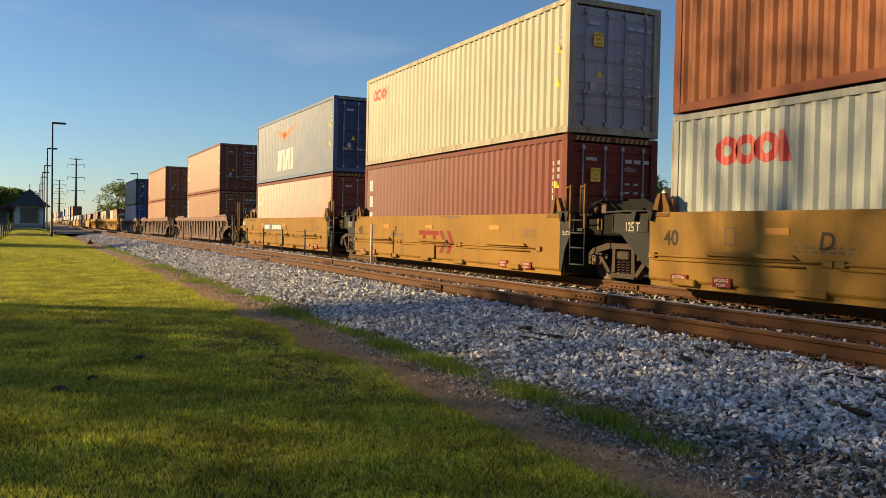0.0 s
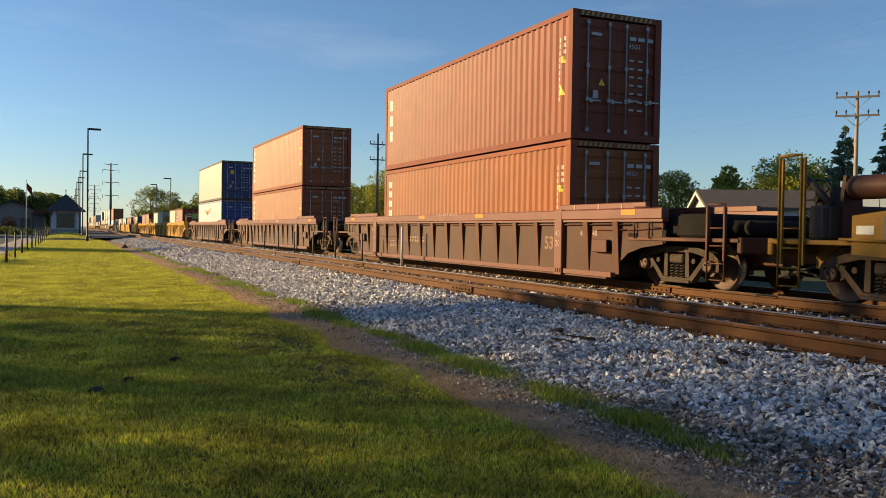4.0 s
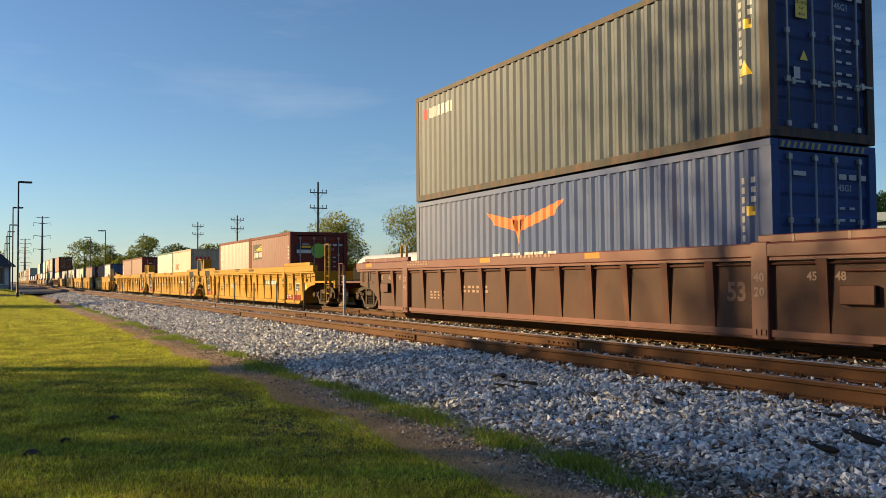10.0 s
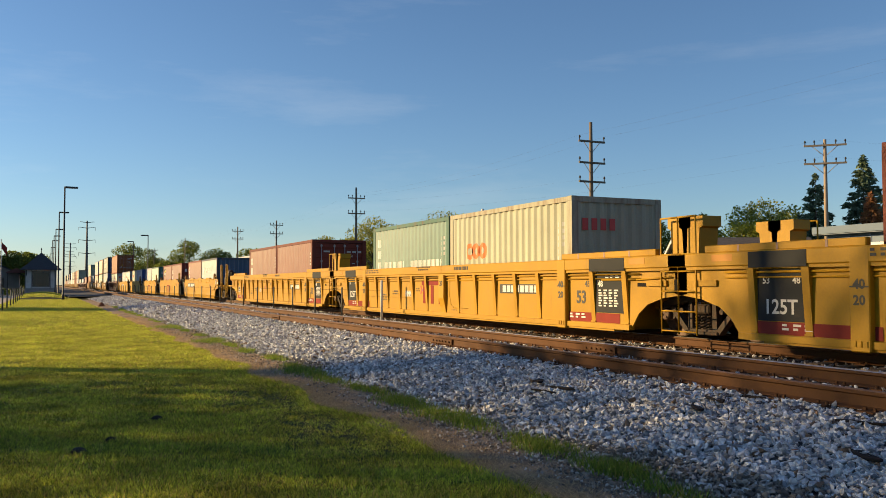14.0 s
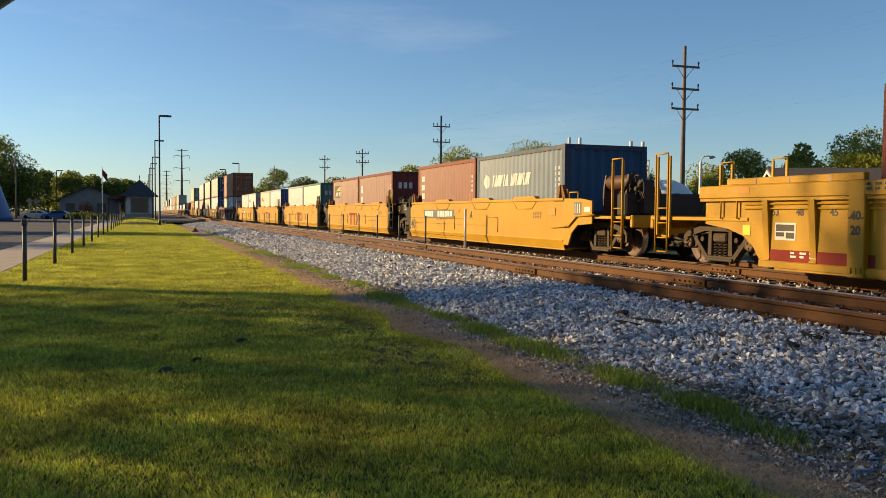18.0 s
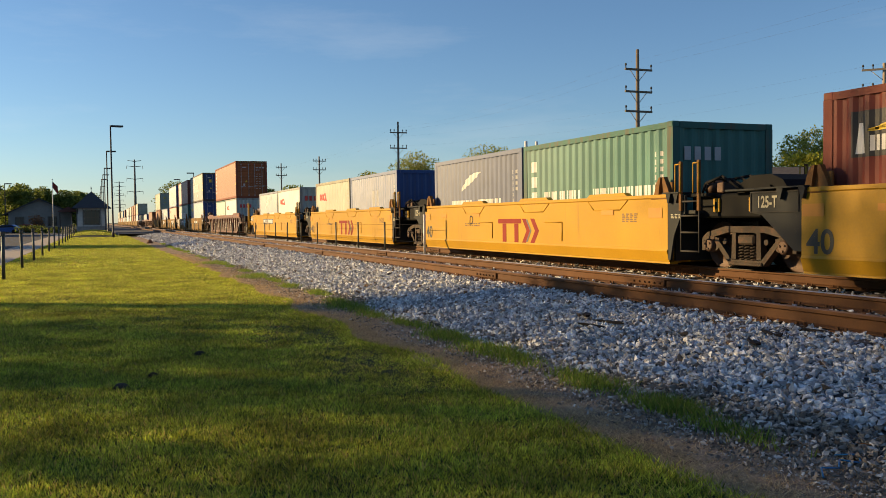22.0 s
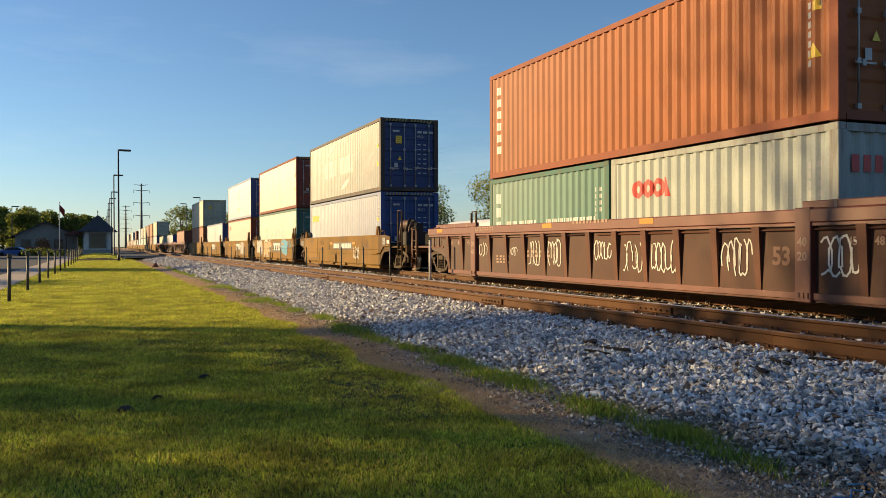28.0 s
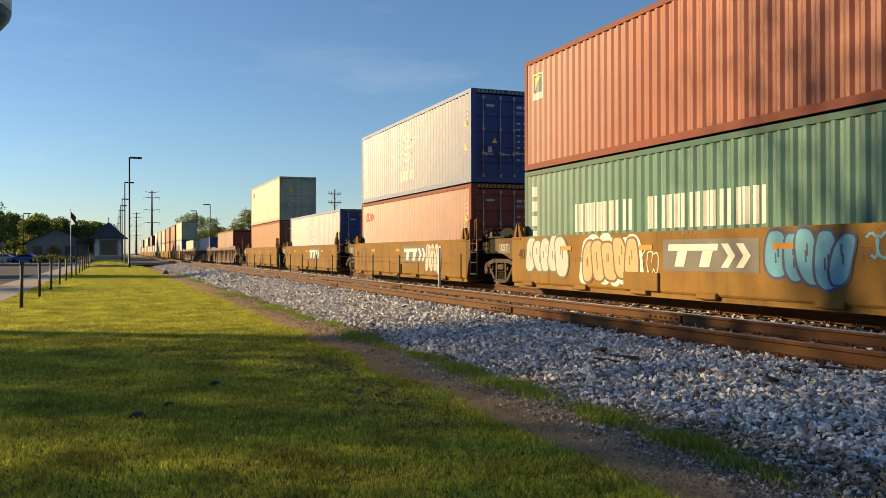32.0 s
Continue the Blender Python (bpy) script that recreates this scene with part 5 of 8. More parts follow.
def well53(s, style, near=True, brake=False, artic=(False, False), emblem=False, tags=(), label=""):
    """A 53-foot well car with ribbed sides; s is its container's near end."""
    yellow = style == "yellow"
    mat = Y_NEW if yellow else B_CAR
    chord = Y_NEW if yellow else B_CHORD
    car = thing("well_car", label, "rail car", None, "well cars of the train")
    y0, y1 = -2.75, 15.15
    for sgn in (1, -1):
        bm = bmesh.new()
        d0, d1 = (0.0 if artic[0] else 0.3), (0.0 if artic[1] else 0.15 if yellow else 0.3)
        arch = [(y0 + 0.5 + d0, 0.13), (y1 - 0.5 - d1, 0.13), (y1 - 0.28 - d1, 0.42), (y1 - 0.02 - d1, 0.60), (y1 + 0.4 - d1, 0.72), (y1 + 1.05 - d1, 0.80), (y1 + 1.05 - d1, 1.22), (y0 - 1.05 + d0, 1.22), (y0 - 1.05 + d0, 0.80), (y0 - 0.4 + d0, 0.72), (y0 + 0.02 + d0, 0.60), (y0 + 0.28 + d0, 0.42)]
        prism(bm, arch, sgn * 1.40, sgn * 1.36, "x")
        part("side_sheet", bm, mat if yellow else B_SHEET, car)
        bm = bmesh.new()
        zt = 1.48 if not yellow else 1.50
        prism(bm, [(sgn * 1.33, 1.22), (sgn * 1.475, 1.22), (sgn * 1.475, 1.265), (sgn * 1.50, 1.285), (sgn * 1.50, zt - 0.02), (sgn * 1.48, zt), (sgn * 1.33, zt)], y0 - 1.12 + d0, y1 + 1.12 - d1, "y")
        box(bm, min(sgn * 1.33, sgn * 1.435), y0 - 0.27, zt, max(sgn * 1.33, sgn * 1.435), y0 + 2.84, zt + 0.12, 0, 0.012)
        box(bm, min(sgn * 1.33, sgn * 1.435), y1 - 2.84, zt, max(sgn * 1.33, sgn * 1.435), y1 + 0.27, zt + 0.12, 0, 0.012)
        part("top_chord", bm, chord, car)
        if sgn < 0 and near:
            for yj in (y0 + 0.5, y0 + 1.3, y0 + 2.2, y1 - 2.2, y1 - 1.3, y1 - 0.5):
                bm = bmesh.new()
                box(bm, -1.441, yj - 0.022, zt + 0.004, -1.436, yj + 0.022, zt + 0.112)
                part("seam_strip", bm, M_BUFF, car)
        bm = bmesh.new()
        prism(bm, [(sgn * 1.33, 0.10), (sgn * 1.46, 0.10), (sgn * 1.46, 0.20), (sgn * 1.33, 0.20)], y0 + 0.5 + d0, y1 - 0.5 - d1, "y")
        part("side_sill", bm, chord, car)
    n = 15
    bm = bmesh.new()
    if yellow:
        for y_ in (-0.06, 0.06):
            # a channel, deep under the chord and shallow at its foot
            prism(bm, [(-1.399, 0.24), (-1.412, 0.24), (-1.488, 1.23), (-1.399, 1.23)], y_ - 0.007, y_ + 0.007, "y")
        vs = [bm.verts.new(v) for v in ((-1.413, -0.067, 0.24), (-1.413, 0.067, 0.24), (-1.489, 0.067, 1.23), (-1.489, -0.067, 1.23), (-1.405, -0.067, 0.24), (-1.405, 0.067, 0.24), (-1.480, 0.067, 1.23), (-1.480, -0.067, 1.23))]
        for q in ((0, 1, 2, 3), (7, 6, 5, 4), (0, 4, 5, 1), (1, 5, 6, 2), (2, 6, 7, 3), (3, 7, 4, 0)):
            bm.faces.new([vs[i] for i in q])
        box(bm, -1.43, -0.075, 0.215, -1.40, 0.075, 0.245)
    else:
        bm2 = [bm.verts.new(v) for v in ((-1.40, -0.05, 0.17), (-1.40, 0.07, 0.17), (-1.415, 0.07, 0.17), (-1.415, -0.05, 0.17))]
        bm3 = [bm.verts.new(v) for v in ((-1.40, -0.08, 1.23), (-1.40, 0.10, 1.23), (-1.495, 0.10, 1.23), (-1.495, -0.08, 1.23))]
        for k in range(4):
            bm.faces.new((bm2[k], bm2[(k + 1) % 4], bm3[(k + 1) % 4], bm3[k]))
        bm.faces.new(bm2), bm.faces.new(bm3)
    rib = mesh_of("rib", bm, mat)
    for y in [-2.12, -1.05] + [12.4 * k / 12 for k in range(1, 12) if not (yellow and k == 6)] + [13.3, 14.36]:
        shared("rib", rib, car, None, pose(0, y, 0))
        if near:
            shared("rib", rib, car, None, pose(0, y, 0, 0, 0, 180))
    for yb in (0.02, 12.38):
        bm = bmesh.new()
        box(bm, -1.505, yb - 0.16, 0.05, -1.36, yb + 0.16, 1.5, 0, 0.015)
        for q in (-0.09, 0.0, 0.09):
            box(bm, -1.52, yb + q - 0.03, 0.12, -1.50, yb + q + 0.03, 0.2)
        part("lift_post", bm, chord, car)
    if yellow:
        bm = bmesh.new()
        prism(bm, [(-1.36, 0.10), (-1.42, 0.10), (-1.45, 0.36), (-1.505, 0.60), (-1.505, 1.24), (-1.36, 1.24)], 5.92, 6.24, "y")
        mp_ = part("middle_post", bm, chord, car)
        if near:
            lettering("20", 0.19, M_BLACK, mp_, pose(-1.508, 6.08, 1.0) @ SIDE, 0.006)
            bm = bmesh.new()
            box(bm, -1.503, 6.07, 1.29, -1.499, 6.085, 1.49)
            part("chord_seam", bm, SEAL, car)
            bm = bmesh.new()
            pipe(bm, [(-1.403, 5.72, 1.10), (-1.403, 5.72, 0.62), (-1.403, 5.62, 0.40), (-1.403, 5.45, 0.34), (-1.403, 4.6, 0.33)], 0.011, 5)
            part("doubler_edge", bm, mat, car)
    well_floor(car, y0 + 1.0, y1 - 1.0, mat)
    for yb, sg, art in ((y0, -1, artic[0]), (y1, 1, artic[1])):
        bm = bmesh.new()
        box(bm, -1.36, yb + (0.9 if sg < 0 else -1.0), 0.14, 1.36, yb + (1.0 if sg < 0 else -0.9), 1.3)
        box(bm, -1.36, min(yb, yb - sg * 0.95), 0.94, 1.36, max(yb, yb - sg * 0.95), 1.0)
        part("bulkhead", bm, DARKSTEEL if not yellow else mat, car)
        if art:
            bm = bmesh.new()
            box(bm, -0.5, min(yb - sg, yb + sg * 1.0), 0.48, 0.5, max(yb - sg, yb + sg * 1.0), 0.88, 0, 0.02)
            box(bm, -1.44, min(yb, yb + sg * 0.55), 0.94, 1.44, max(yb, yb + sg * 0.55), 1.04)
            part("end_platform", bm, mat, car)
            for x in (-1.3, 0.85):
                bm = bmesh.new()
                yc = yb + sg * 0.75
                prism(bm, [(yc - 0.16, 1.0), (yc + 0.16, 1.0), (yc + 0.22, 1.95), (yc + 0.30, 1.98), (yc + 0.30, 2.16), (yc - 0.30, 2.16), (yc - 0.30, 1.98), (yc - 0.22, 1.95)], x, x + 0.42, "x")
                part("end_pedestal", bm, mat, car, "flared steel pedestal")
            if near:
                for x in (-1.46, 1.46):
                    bm = bmesh.new()
                    rail_hoop(bm, x, yb + sg * 0.45, yb + sg * 0.9, 0.1, 2.15)
                    for z in (0.15, 0.5, 0.85, 1.2, 1.5):
                        tube(bm, (x, yb + sg * 0.45, z), (x, yb + sg * 0.9, z), 0.014, 6)
                    part("ladder", bm, mat, car)
        else:
            end_platform(car, yb + sg * 0.9 - sg * 1.2, sg, 3.0, mat, False, yellow)
    if near:
        bm = bmesh.new()
        for y in (y0 + 0.2, 5.6, 6.56, y1 - 0.2) if yellow else (y0 + 0.2, 4.0, 8.0, y1 - 0.2):
            plate(bm, y - 0.23, 1.35, y + 0.23, 1.46, -1.502)
        split("reflective_tape", bm, M_AMBER, car, "amber reflective strip")
        ink = M_BLACK if yellow else M_BUFF
        bm = bmesh.new()
        if yellow:
            marks_block(bm, 5.25, 1.36, 1, 9, 0.075, 0.09, 0.02, -1.502)
            marks_block(bm, 9.95, 0.74, 2, 6, 0.085, 0.045, 0.02, -1.402)
            marks_block(bm, 8.03, 0.83, 2, 3, 0.065, 0.035, 0.02, -1.402)
            marks_block(bm, 7.34, 0.83, 2, 2, 0.065, 0.035, 0.02, -1.402)
            marks_block(bm, 5.60, 0.27, 1, 7, 0.06, 0.02, 0.02, -1.402)
        else:
            marks_block(bm, 6.8, 1.42, 1, 10, 0.10, 0.07, 0.05, -1.502)
            marks_block(bm, 9.2, 0.75, 2, 6, 0.16, 0.06, 0.05, -1.402)
        marks_block(bm, 12.2, 1.42, 2, 8, 0.12, 0.04, 0.04, -1.502)
        marks_block(bm, 11.0, 0.62, 3, 4, 0.16, 0.045, 0.05, -1.402)
        small(part("stencilled_data", bm, ink, car, "rows of small stencilled bars"))
        bay = (y1 - y0 - 2.9) / (n - 1)
        def bay_y(k):
            return y0 + 1.45 + (k + 0.5) * bay
        X = -1.404
        for ya, yb in ((y0 + 0.2, 5.9), (6.3, y1 - 0.2)):
            bm = bmesh.new()
            pipe(bm, [(-1.43, ya, 1.165), (-1.43, yb, 1.165)], 0.018, 6)
            part("brake_pipe", bm, mat, car)
            if yellow:
                bm = bmesh.new()
                pipe(bm, [(-1.425, ya, 1.085), (-1.425, yb, 1.085)], 0.013, 6)
                part("brake_pipe", bm, mat, car)
        bm = bmesh.new()
        pipe(bm, [(-1.43, y0 - 0.7, 1.10), (-1.43, y0 + 0.3, 1.06), (-1.43, y0 + 1.4, 1.06)], 0.016, 6)
        part("brake_pipe", bm, mat, car)
        if yellow:
            lettering("53", 0.36, M_BLACK, car, pose(X, -0.60, 0.70) @ SIDE, 0.010)
            lettering("CONTROLLED INTERCHANGE CAR", 0.062, M_BLACK, car, pose(-1.5035, 7.32, 1.475) @ SIDE, 0.001)
            lettering("SEE EQUIPMENT REGISTER", 0.062, M_BLACK, car, pose(-1.5035, 7.32, 1.405) @ SIDE, 0.001)
            if not artic[0]:
                lettering("NWG33G", 0.165, M_BLACK, car, pose(X, 4.62, 0.54) @ SIDE, 0.004)
            bm = bmesh.new()
            plate(bm, 8.89, 0.61, 8.40, 0.78, -1.403)
            gp = part("weight_plate", bm, M_WHITE, car, "white weight plate with dark rows")
            bm = bmesh.new()
            for k in range(4):
                for q in range(3):
                    plate(bm, 8.87 - q * 0.16, 0.625 + k * 0.039, 8.74 - q * 0.16, 0.645 + k * 0.039, -1.4055)
            small(part("plate_row", bm, M_DARKGREY, gp))
            for sg_, ink_ in ((1, M_RED), (-1, C_BRIGHTBLUE)):
                bm = bmesh.new()
                for q in (1, -1):
                    prism(bm, [(7.59 + sg_ * 0.17, 0.815 + q * 0.125), (7.59 + sg_ * 0.11, 0.815 + q * 0.125), (7.59 + sg_ * 0.012, 0.815 + q * 0.02), (7.59 + sg_ * 0.012, 0.815), (7.59 + sg_ * 0.06, 0.815)], -1.406, -1.402, "x")
                split("cross_emblem", bm, ink_, car, "half of a red and blue cross emblem")
            if not artic[1]:
                for yb, tx in ((12.90, "45"), (13.62, "48"), (14.18, "53")):
                    lettering(tx, 0.17, ink, car, pose(X, yb, 1.02) @ SIDE, 0.004)
        else:
            lettering("53", 0.40, M_FADEDBUFF, car, pose(X, 0.55, 0.74) @ SIDE, 0.012)
            for yb, tx in ((12.90, "45"), (13.62, "48"), (14.18, "53")):
                lettering(tx, 0.17, ink, car, pose(X, yb, 1.02) @ SIDE, 0.004)
            for yb in () if tags else (-1.58, 13.83):
                bm = bmesh.new()
                box(bm, -1.50, yb - 0.26, 0.60, -1.401, yb + 0.26, 0.86, 0, 0.012)
                part("bracket_box", bm, mat, car)
                # black plate that paints the shade on the box's near end
                bm = bmesh.new()
                box(bm, -1.485, yb - 0.265, 0.62, -1.41, yb - 0.2605, 0.84)
                part("box_mouth", bm, SEAL, car)
        for yk, tx in ((0.02, "40"), (12.38, "40" if yellow else "20")):
            lettering(tx, 0.19, ink, car, pose(-1.509, yk, 0.97) @ SIDE, 0.006)
            if yellow:
                bm = bmesh.new()
                plate(bm, yk + 0.15, 0.93, yk - 0.15, 0.95, -1.507)
                part("fraction_bar", bm, ink, car)
            lettering("40" if tx == "20" else "20", 0.19, ink, car, pose(-1.509, yk, 0.75) @ SIDE, 0.006)
        lettering("45", 0.17, ink, car, pose(X, -0.82, 0.98) @ SIDE, 0.004)
        if not artic[0]:
            lettering("48", 0.17, ink, car, pose(X, -1.28, 0.98) @ SIDE, 0.004)
        for sgq, yq in [q for q, art in zip(((1, -1.54), (-1, y1 + y0 + 1.54)), artic) if yellow and not art]:
            bm = bmesh.new()
            box(bm, X - 0.004, yq - 0.24, 0.56, X - 0.001, yq + 0.24, 0.85)
            dp = part("data_panel", bm, M_WHITE, car, "white-edged black data panel")
            for qa, qb, za, zb in ((-0.21, 0.21, 0.71, 0.82), (-0.21, -0.02, 0.59, 0.69), (0.02, 0.21, 0.62, 0.69)):
                bm = bmesh.new()
                box(bm, X - 0.007, yq + qa, za, X - 0.0045, yq + qb, zb)
                small(part("panel_field", bm, M_BLACK, dp))
            bm = bmesh.new()
            box(bm, X - 0.004, yq - sgq * 0.95 - 0.1, 0.62, X - 0.001, yq - sgq * 0.95 + 0.1, 0.80)
            part("sticker", bm, M_YELLOW, car, "yellow paper sticker")
        if yellow:
            bm = bmesh.new()
            plate(bm, 2.87, 0.76, 1.05, 0.98, -1.408)
            part("number_ground", bm, M_BLACK, car, "black number panel between the ribs")
            bm = bmesh.new()
            for k in range(8):
                plate(bm, 2.72 - k * 0.21, 0.79, 2.56 - k * 0.21, 0.95, -1.412)
            split("number_bar", bm, M_WHITE, car)
        bm = bmesh.new()
        box(bm, -1.406, -3.6, 0.82, -1.401, -3.48, 1.06)
        box(bm, -1.406, -2.72, 0.93, -1.401, -2.45, 1.0)
        split("slot", bm, SEAL, car, "dark lifting slot")
        if yellow:
            for y in (y0 + 1.95, y1 - 1.95):
                bm = bmesh.new()
                plate(bm, y - 1.1, 0.21, y + 1.1, 0.40, -1.408)
                part("warning_panel", bm, M_DULLRED, car, "dark red warning panel")
                bm = bmesh.new()
                marks_block(bm, y + 0.6, 0.34, 2, 3, 0.16, 0.035, 0.05, -1.412)
                small(part("warning_marking", bm, M_WHITE, car))
            for art, ya, yb, za in ((artic[0], -1.12, -2.05, 0.41), (artic[1], 14.28, 13.37, 0.41)):
                if not art:
                    continue
                bm = bmesh.new()
                plate(bm, ya, za, yb, 1.205, -1.408)
                bp_ = part("black_panel", bm, CHARCOAL, car, "black stencil panel")
                bm = bmesh.new()
                plate(bm, ya + 0.1, 1.235, yb - 0.12, 1.485, -1.503)
                part("black_chord_band", bm, CHARCOAL, car, "black band on the top chord")
                if ya > 0:
                    lettering("125T", 0.31, M_WHITE, bp_, pose(-1.4125, 13.83, 0.62) @ SIDE, 0.006)
                    lettering("53", 0.15, M_WHITE, bp_, pose(-1.4125, 14.10, 1.03) @ SIDE, 0.002)
                    lettering("48", 0.15, M_WHITE, bp_, pose(-1.4125, 13.52, 1.03) @ SIDE, 0.002)
                else:
                    lettering("48", 0.17, M_WHITE, bp_, pose(-1.4125, -1.28, 0.98) @ SIDE, 0.004)
                    bm = bmesh.new()
                    marks_block(bm, -1.22, 0.84, 7, 4, 0.13, 0.03, 0.04, -1.409)
                    marks_block(bm, -1.45, 1.14, 2, 3, 0.13, 0.03, 0.03, -1.409)
                    small(part("panel_marking", bm, M_WHITE, bp_))
        if emblem:
            bm = bmesh.new()
            yy = bay_y(7)
            plate(bm, yy + 0.9, 0.95, yy - 0.6, 1.1, -1.405)
            for q in (0.8, 0.25, -0.3):
                plate(bm, yy + q, 0.42, yy + q - 0.2, 0.946, -1.405)
            split("emblem", bm, M_DULLRED, car, "dull red emblem piece")
    for fn in tags if near else ():
        fn(car)
    truck(car, y0 - (1.05 if artic[0] else 0.74), near)
    if not artic[1]:
        truck(car, y1 + (0.9 if yellow else 0.76), near)
    return roll(car, TRACK_X, s, RAIL_Z)


# ---- graffiti ----
def scrawl(seed, y, z, w, h, mat, r=0.022, strokes=5, x=SX - 0.006):
    """Loops of sprayed paint on a car's side; no letters."""
    def put(car):
        rg = random.Random(seed)
        bm = bmesh.new()
        for k in range(strokes):
            cy, cz = y - w * (k + 0.5) / strokes, z + h * 0.5
            a0, ry, rz = rg.uniform(0, 6), w / strokes * rg.uniform(0.45, 0.7), h * rg.uniform(0.35, 0.5)
            pts = [(cy + ry * math.cos(a0 + q * 0.5), cz + rz * math.sin(a0 + q * 0.5 * rg.uniform(0.85, 1.15)) + rg.uniform(-0.02, 0.02)) for q in range(rg.randint(8, 13))]
            for (ya, za), (yb, zb) in zip(pts, pts[1:]):
                d = Vector((0, yb - ya, zb - za)).normalized() * r
                nrm = Vector((0, -d.z, d.y))
                lift = Vector((0.0006 * (len(bm.faces) % 9), 0, 0))
                p = [Vector((x, ya, za)) - d - lift, Vector((x, yb, zb)) + d - lift]
                bm.faces.new([bm.verts.new(v) for v in (p[0] - nrm, p[1] - nrm, p[1] + nrm, p[0] + nrm)])
        part("graffiti", bm, mat, car, "sprayed graffiti scrawl")
    return put


def bubble(seed, y, z, w, h, fill, edge, x=SX - 0.006, n_blobs=5):
    """Puffy graffiti: tall swollen shapes side by side, each with its dark edge and a shine mark; no letters."""
    def put(car):
        rg = random.Random(seed)
        coats = [(edge, bmesh.new()), (fill, bmesh.new())]
        for k in range(n_blobs):
            cy, cz = y - w * (k + 0.5) / n_blobs + rg.uniform(-0.03, 0.03), z + h * rg.uniform(0.44, 0.56)
            ry, rz = w / n_blobs * rg.uniform(0.55, 0.72), h * rg.uniform(0.40, 0.52)
            tilt, ph, n = rg.uniform(-0.12, 0.12), rg.uniform(0, 6), 22
            for q, (mat, bm) in enumerate(coats):
                grow = 0.0 if q else 0.05
                pts = []
                for j in range(n):
                    a = 2 * math.pi * j / n
                    e = 0.72
                    u, v = math.copysign(abs(math.cos(a)) ** e, math.cos(a)), math.copysign(abs(math.sin(a)) ** e, math.sin(a))
                    f = 1 + 0.10 * math.sin(3 * a + ph)
                    pts.append((cy + (ry + grow) * u * f + tilt * v * h, cz + (rz + grow) * v))
                bm.faces.new([bm.verts.new((x - 0.0012 * k - 0.0006 * q, a, b)) for a, b in pts])
            bm = coats[0][1]
            for j in range(2):
                y1_, z1_ = cy + ry * rg.uniform(-0.35, 0.35), cz + rz * rg.uniform(-0.5, 0.3)
                bm.faces.new([bm.verts.new((x - 0.0012 * k - 0.0009, y1_ + a, z1_ + b)) for a, b in ((0.018, 0), (-0.018, 0), (-0.01, rz * 0.45), (0.025, rz * 0.45))])
        for mat, bm in coats:
            part("graffiti", bm, mat, car, "puffy sprayed graffiti")
    return put


# ---- the consist, from the head of the clip to its tail ----
BOT = 0.69
HC, LC = 2.896, 2.591
L40, L20 = 12.192, 6.058


def stack(s, low, high):
    """Two 40-foot boxes, one on the other: (paint, mark, label)."""
    container(s, L40, HC, BOT, low[0], low[1], "door", low[2], *low[3:])
    container(s, L40, HC, BOT + HC + 0.03, high[0], high[1], "door", high[2], *high[3:])


def pair(s, s2, a, b, bot=BOT):
    """Two 20-foot boxes end to end; a is the nearer one: (paint, mark, label, end, end mark)."""
    container(s, L20, LC, bot, a[0], a[1], a[3], a[2], True, False, a[4] if len(a) > 4 else None)
    container(s2, L20, LC, bot, b[0], b[1], "wall", b[2], True, False)


RED_T = (C_RED, "script_column", "maroon corrugated 40-foot steel container on the train")
well40(-0.42, "old", "D", letter_y=8.66, label="faded ochre 40-foot well car unit with grey end plates")
stack(-0.42, (C_GREYWHITE, "rings_red", "grey-white 40-foot container with red ring emblem"), (C_ORANGE, "", "rust-orange 40-foot container stacked on a grey-white one"))
well40(15.06, "old", "E", big="red", label="faded ochre well car unit with dull red emblem")
stack(15.06, RED_T, (C_WHITE, "rings_red_small", "cream-white 40-foot container with grey doors, rust-streaked", True, True, None, C_PALE))
well40(30.78, "old", "A", last=True, brake=True, plate_mark=9.5, letter_y=5.48, label="faded ochre end unit of a well car, grey number panel")
stack(30.78, (C_SHINYBROWN, "wave_square", "red-brown 40-foot container in an ochre well"), (C_GLAREBLUE, "eagle", "faded blue 40-foot container, white blocks and orange wings", True, True, None, C_BLUE))
BROWN = "weathered brown 53-foot well car with ribbed sides"
well53(52.55, "brown", brake=True, label=BROWN)
stack(52.55, (C_ORANGE, "letters_column", "rust-orange 40-foot container in a brown well"), (C_BROWN, "script_column", "red-brown 40-foot container stacked on an orange one"))
well53(76.43, "brown", brake=True, label=BROWN)
stack(76.43, (C_ORANGE, "letters_column", "rust-orange 40-foot container, maroon doors, in a brown well"), (C_ORANGE, "letters_column", "rust-orange 40-foot container, dented side, stacked high"))
well53(100.15, "brown", brake=True, label=BROWN)
stack(100.15, (C_BRIGHTBLUE, "eagle", "bright blue 40-foot container with white blocks and orange wings"), (C_STEEL, "white_name", "slate-grey 40-foot container with rusty edges, navy doors", True, True, None, C_BLUE))
YEL = "yellow 53-foot well car unit with ribbed sides and black end panels"
well53(123.85, "yellow", brake=True, artic=(False, True), label=YEL)
pair(123.85, 130.0, (C_RED, "beacon", "maroon 20-foot container with black and yellow emblem", "door"), (C_SHINYBROWN, "letters_column", "faded red-brown 20-foot container with a white block column"), BOT + 0.13)
well53(143.55, "yellow", artic=(True, True), emblem=True, label=YEL)
pair(143.55, 149.7, (C_WHITE, "orange_rings", "cream-white 20-foot container with orange rings", "wall", (M_RED, 4)), (C_GREEN, "wide_blocks", "pale sea-green 20-foot container, faded white blocks"), BOT + 0.13)
well53(163.2, "yellow", artic=(True, False), label=YEL)
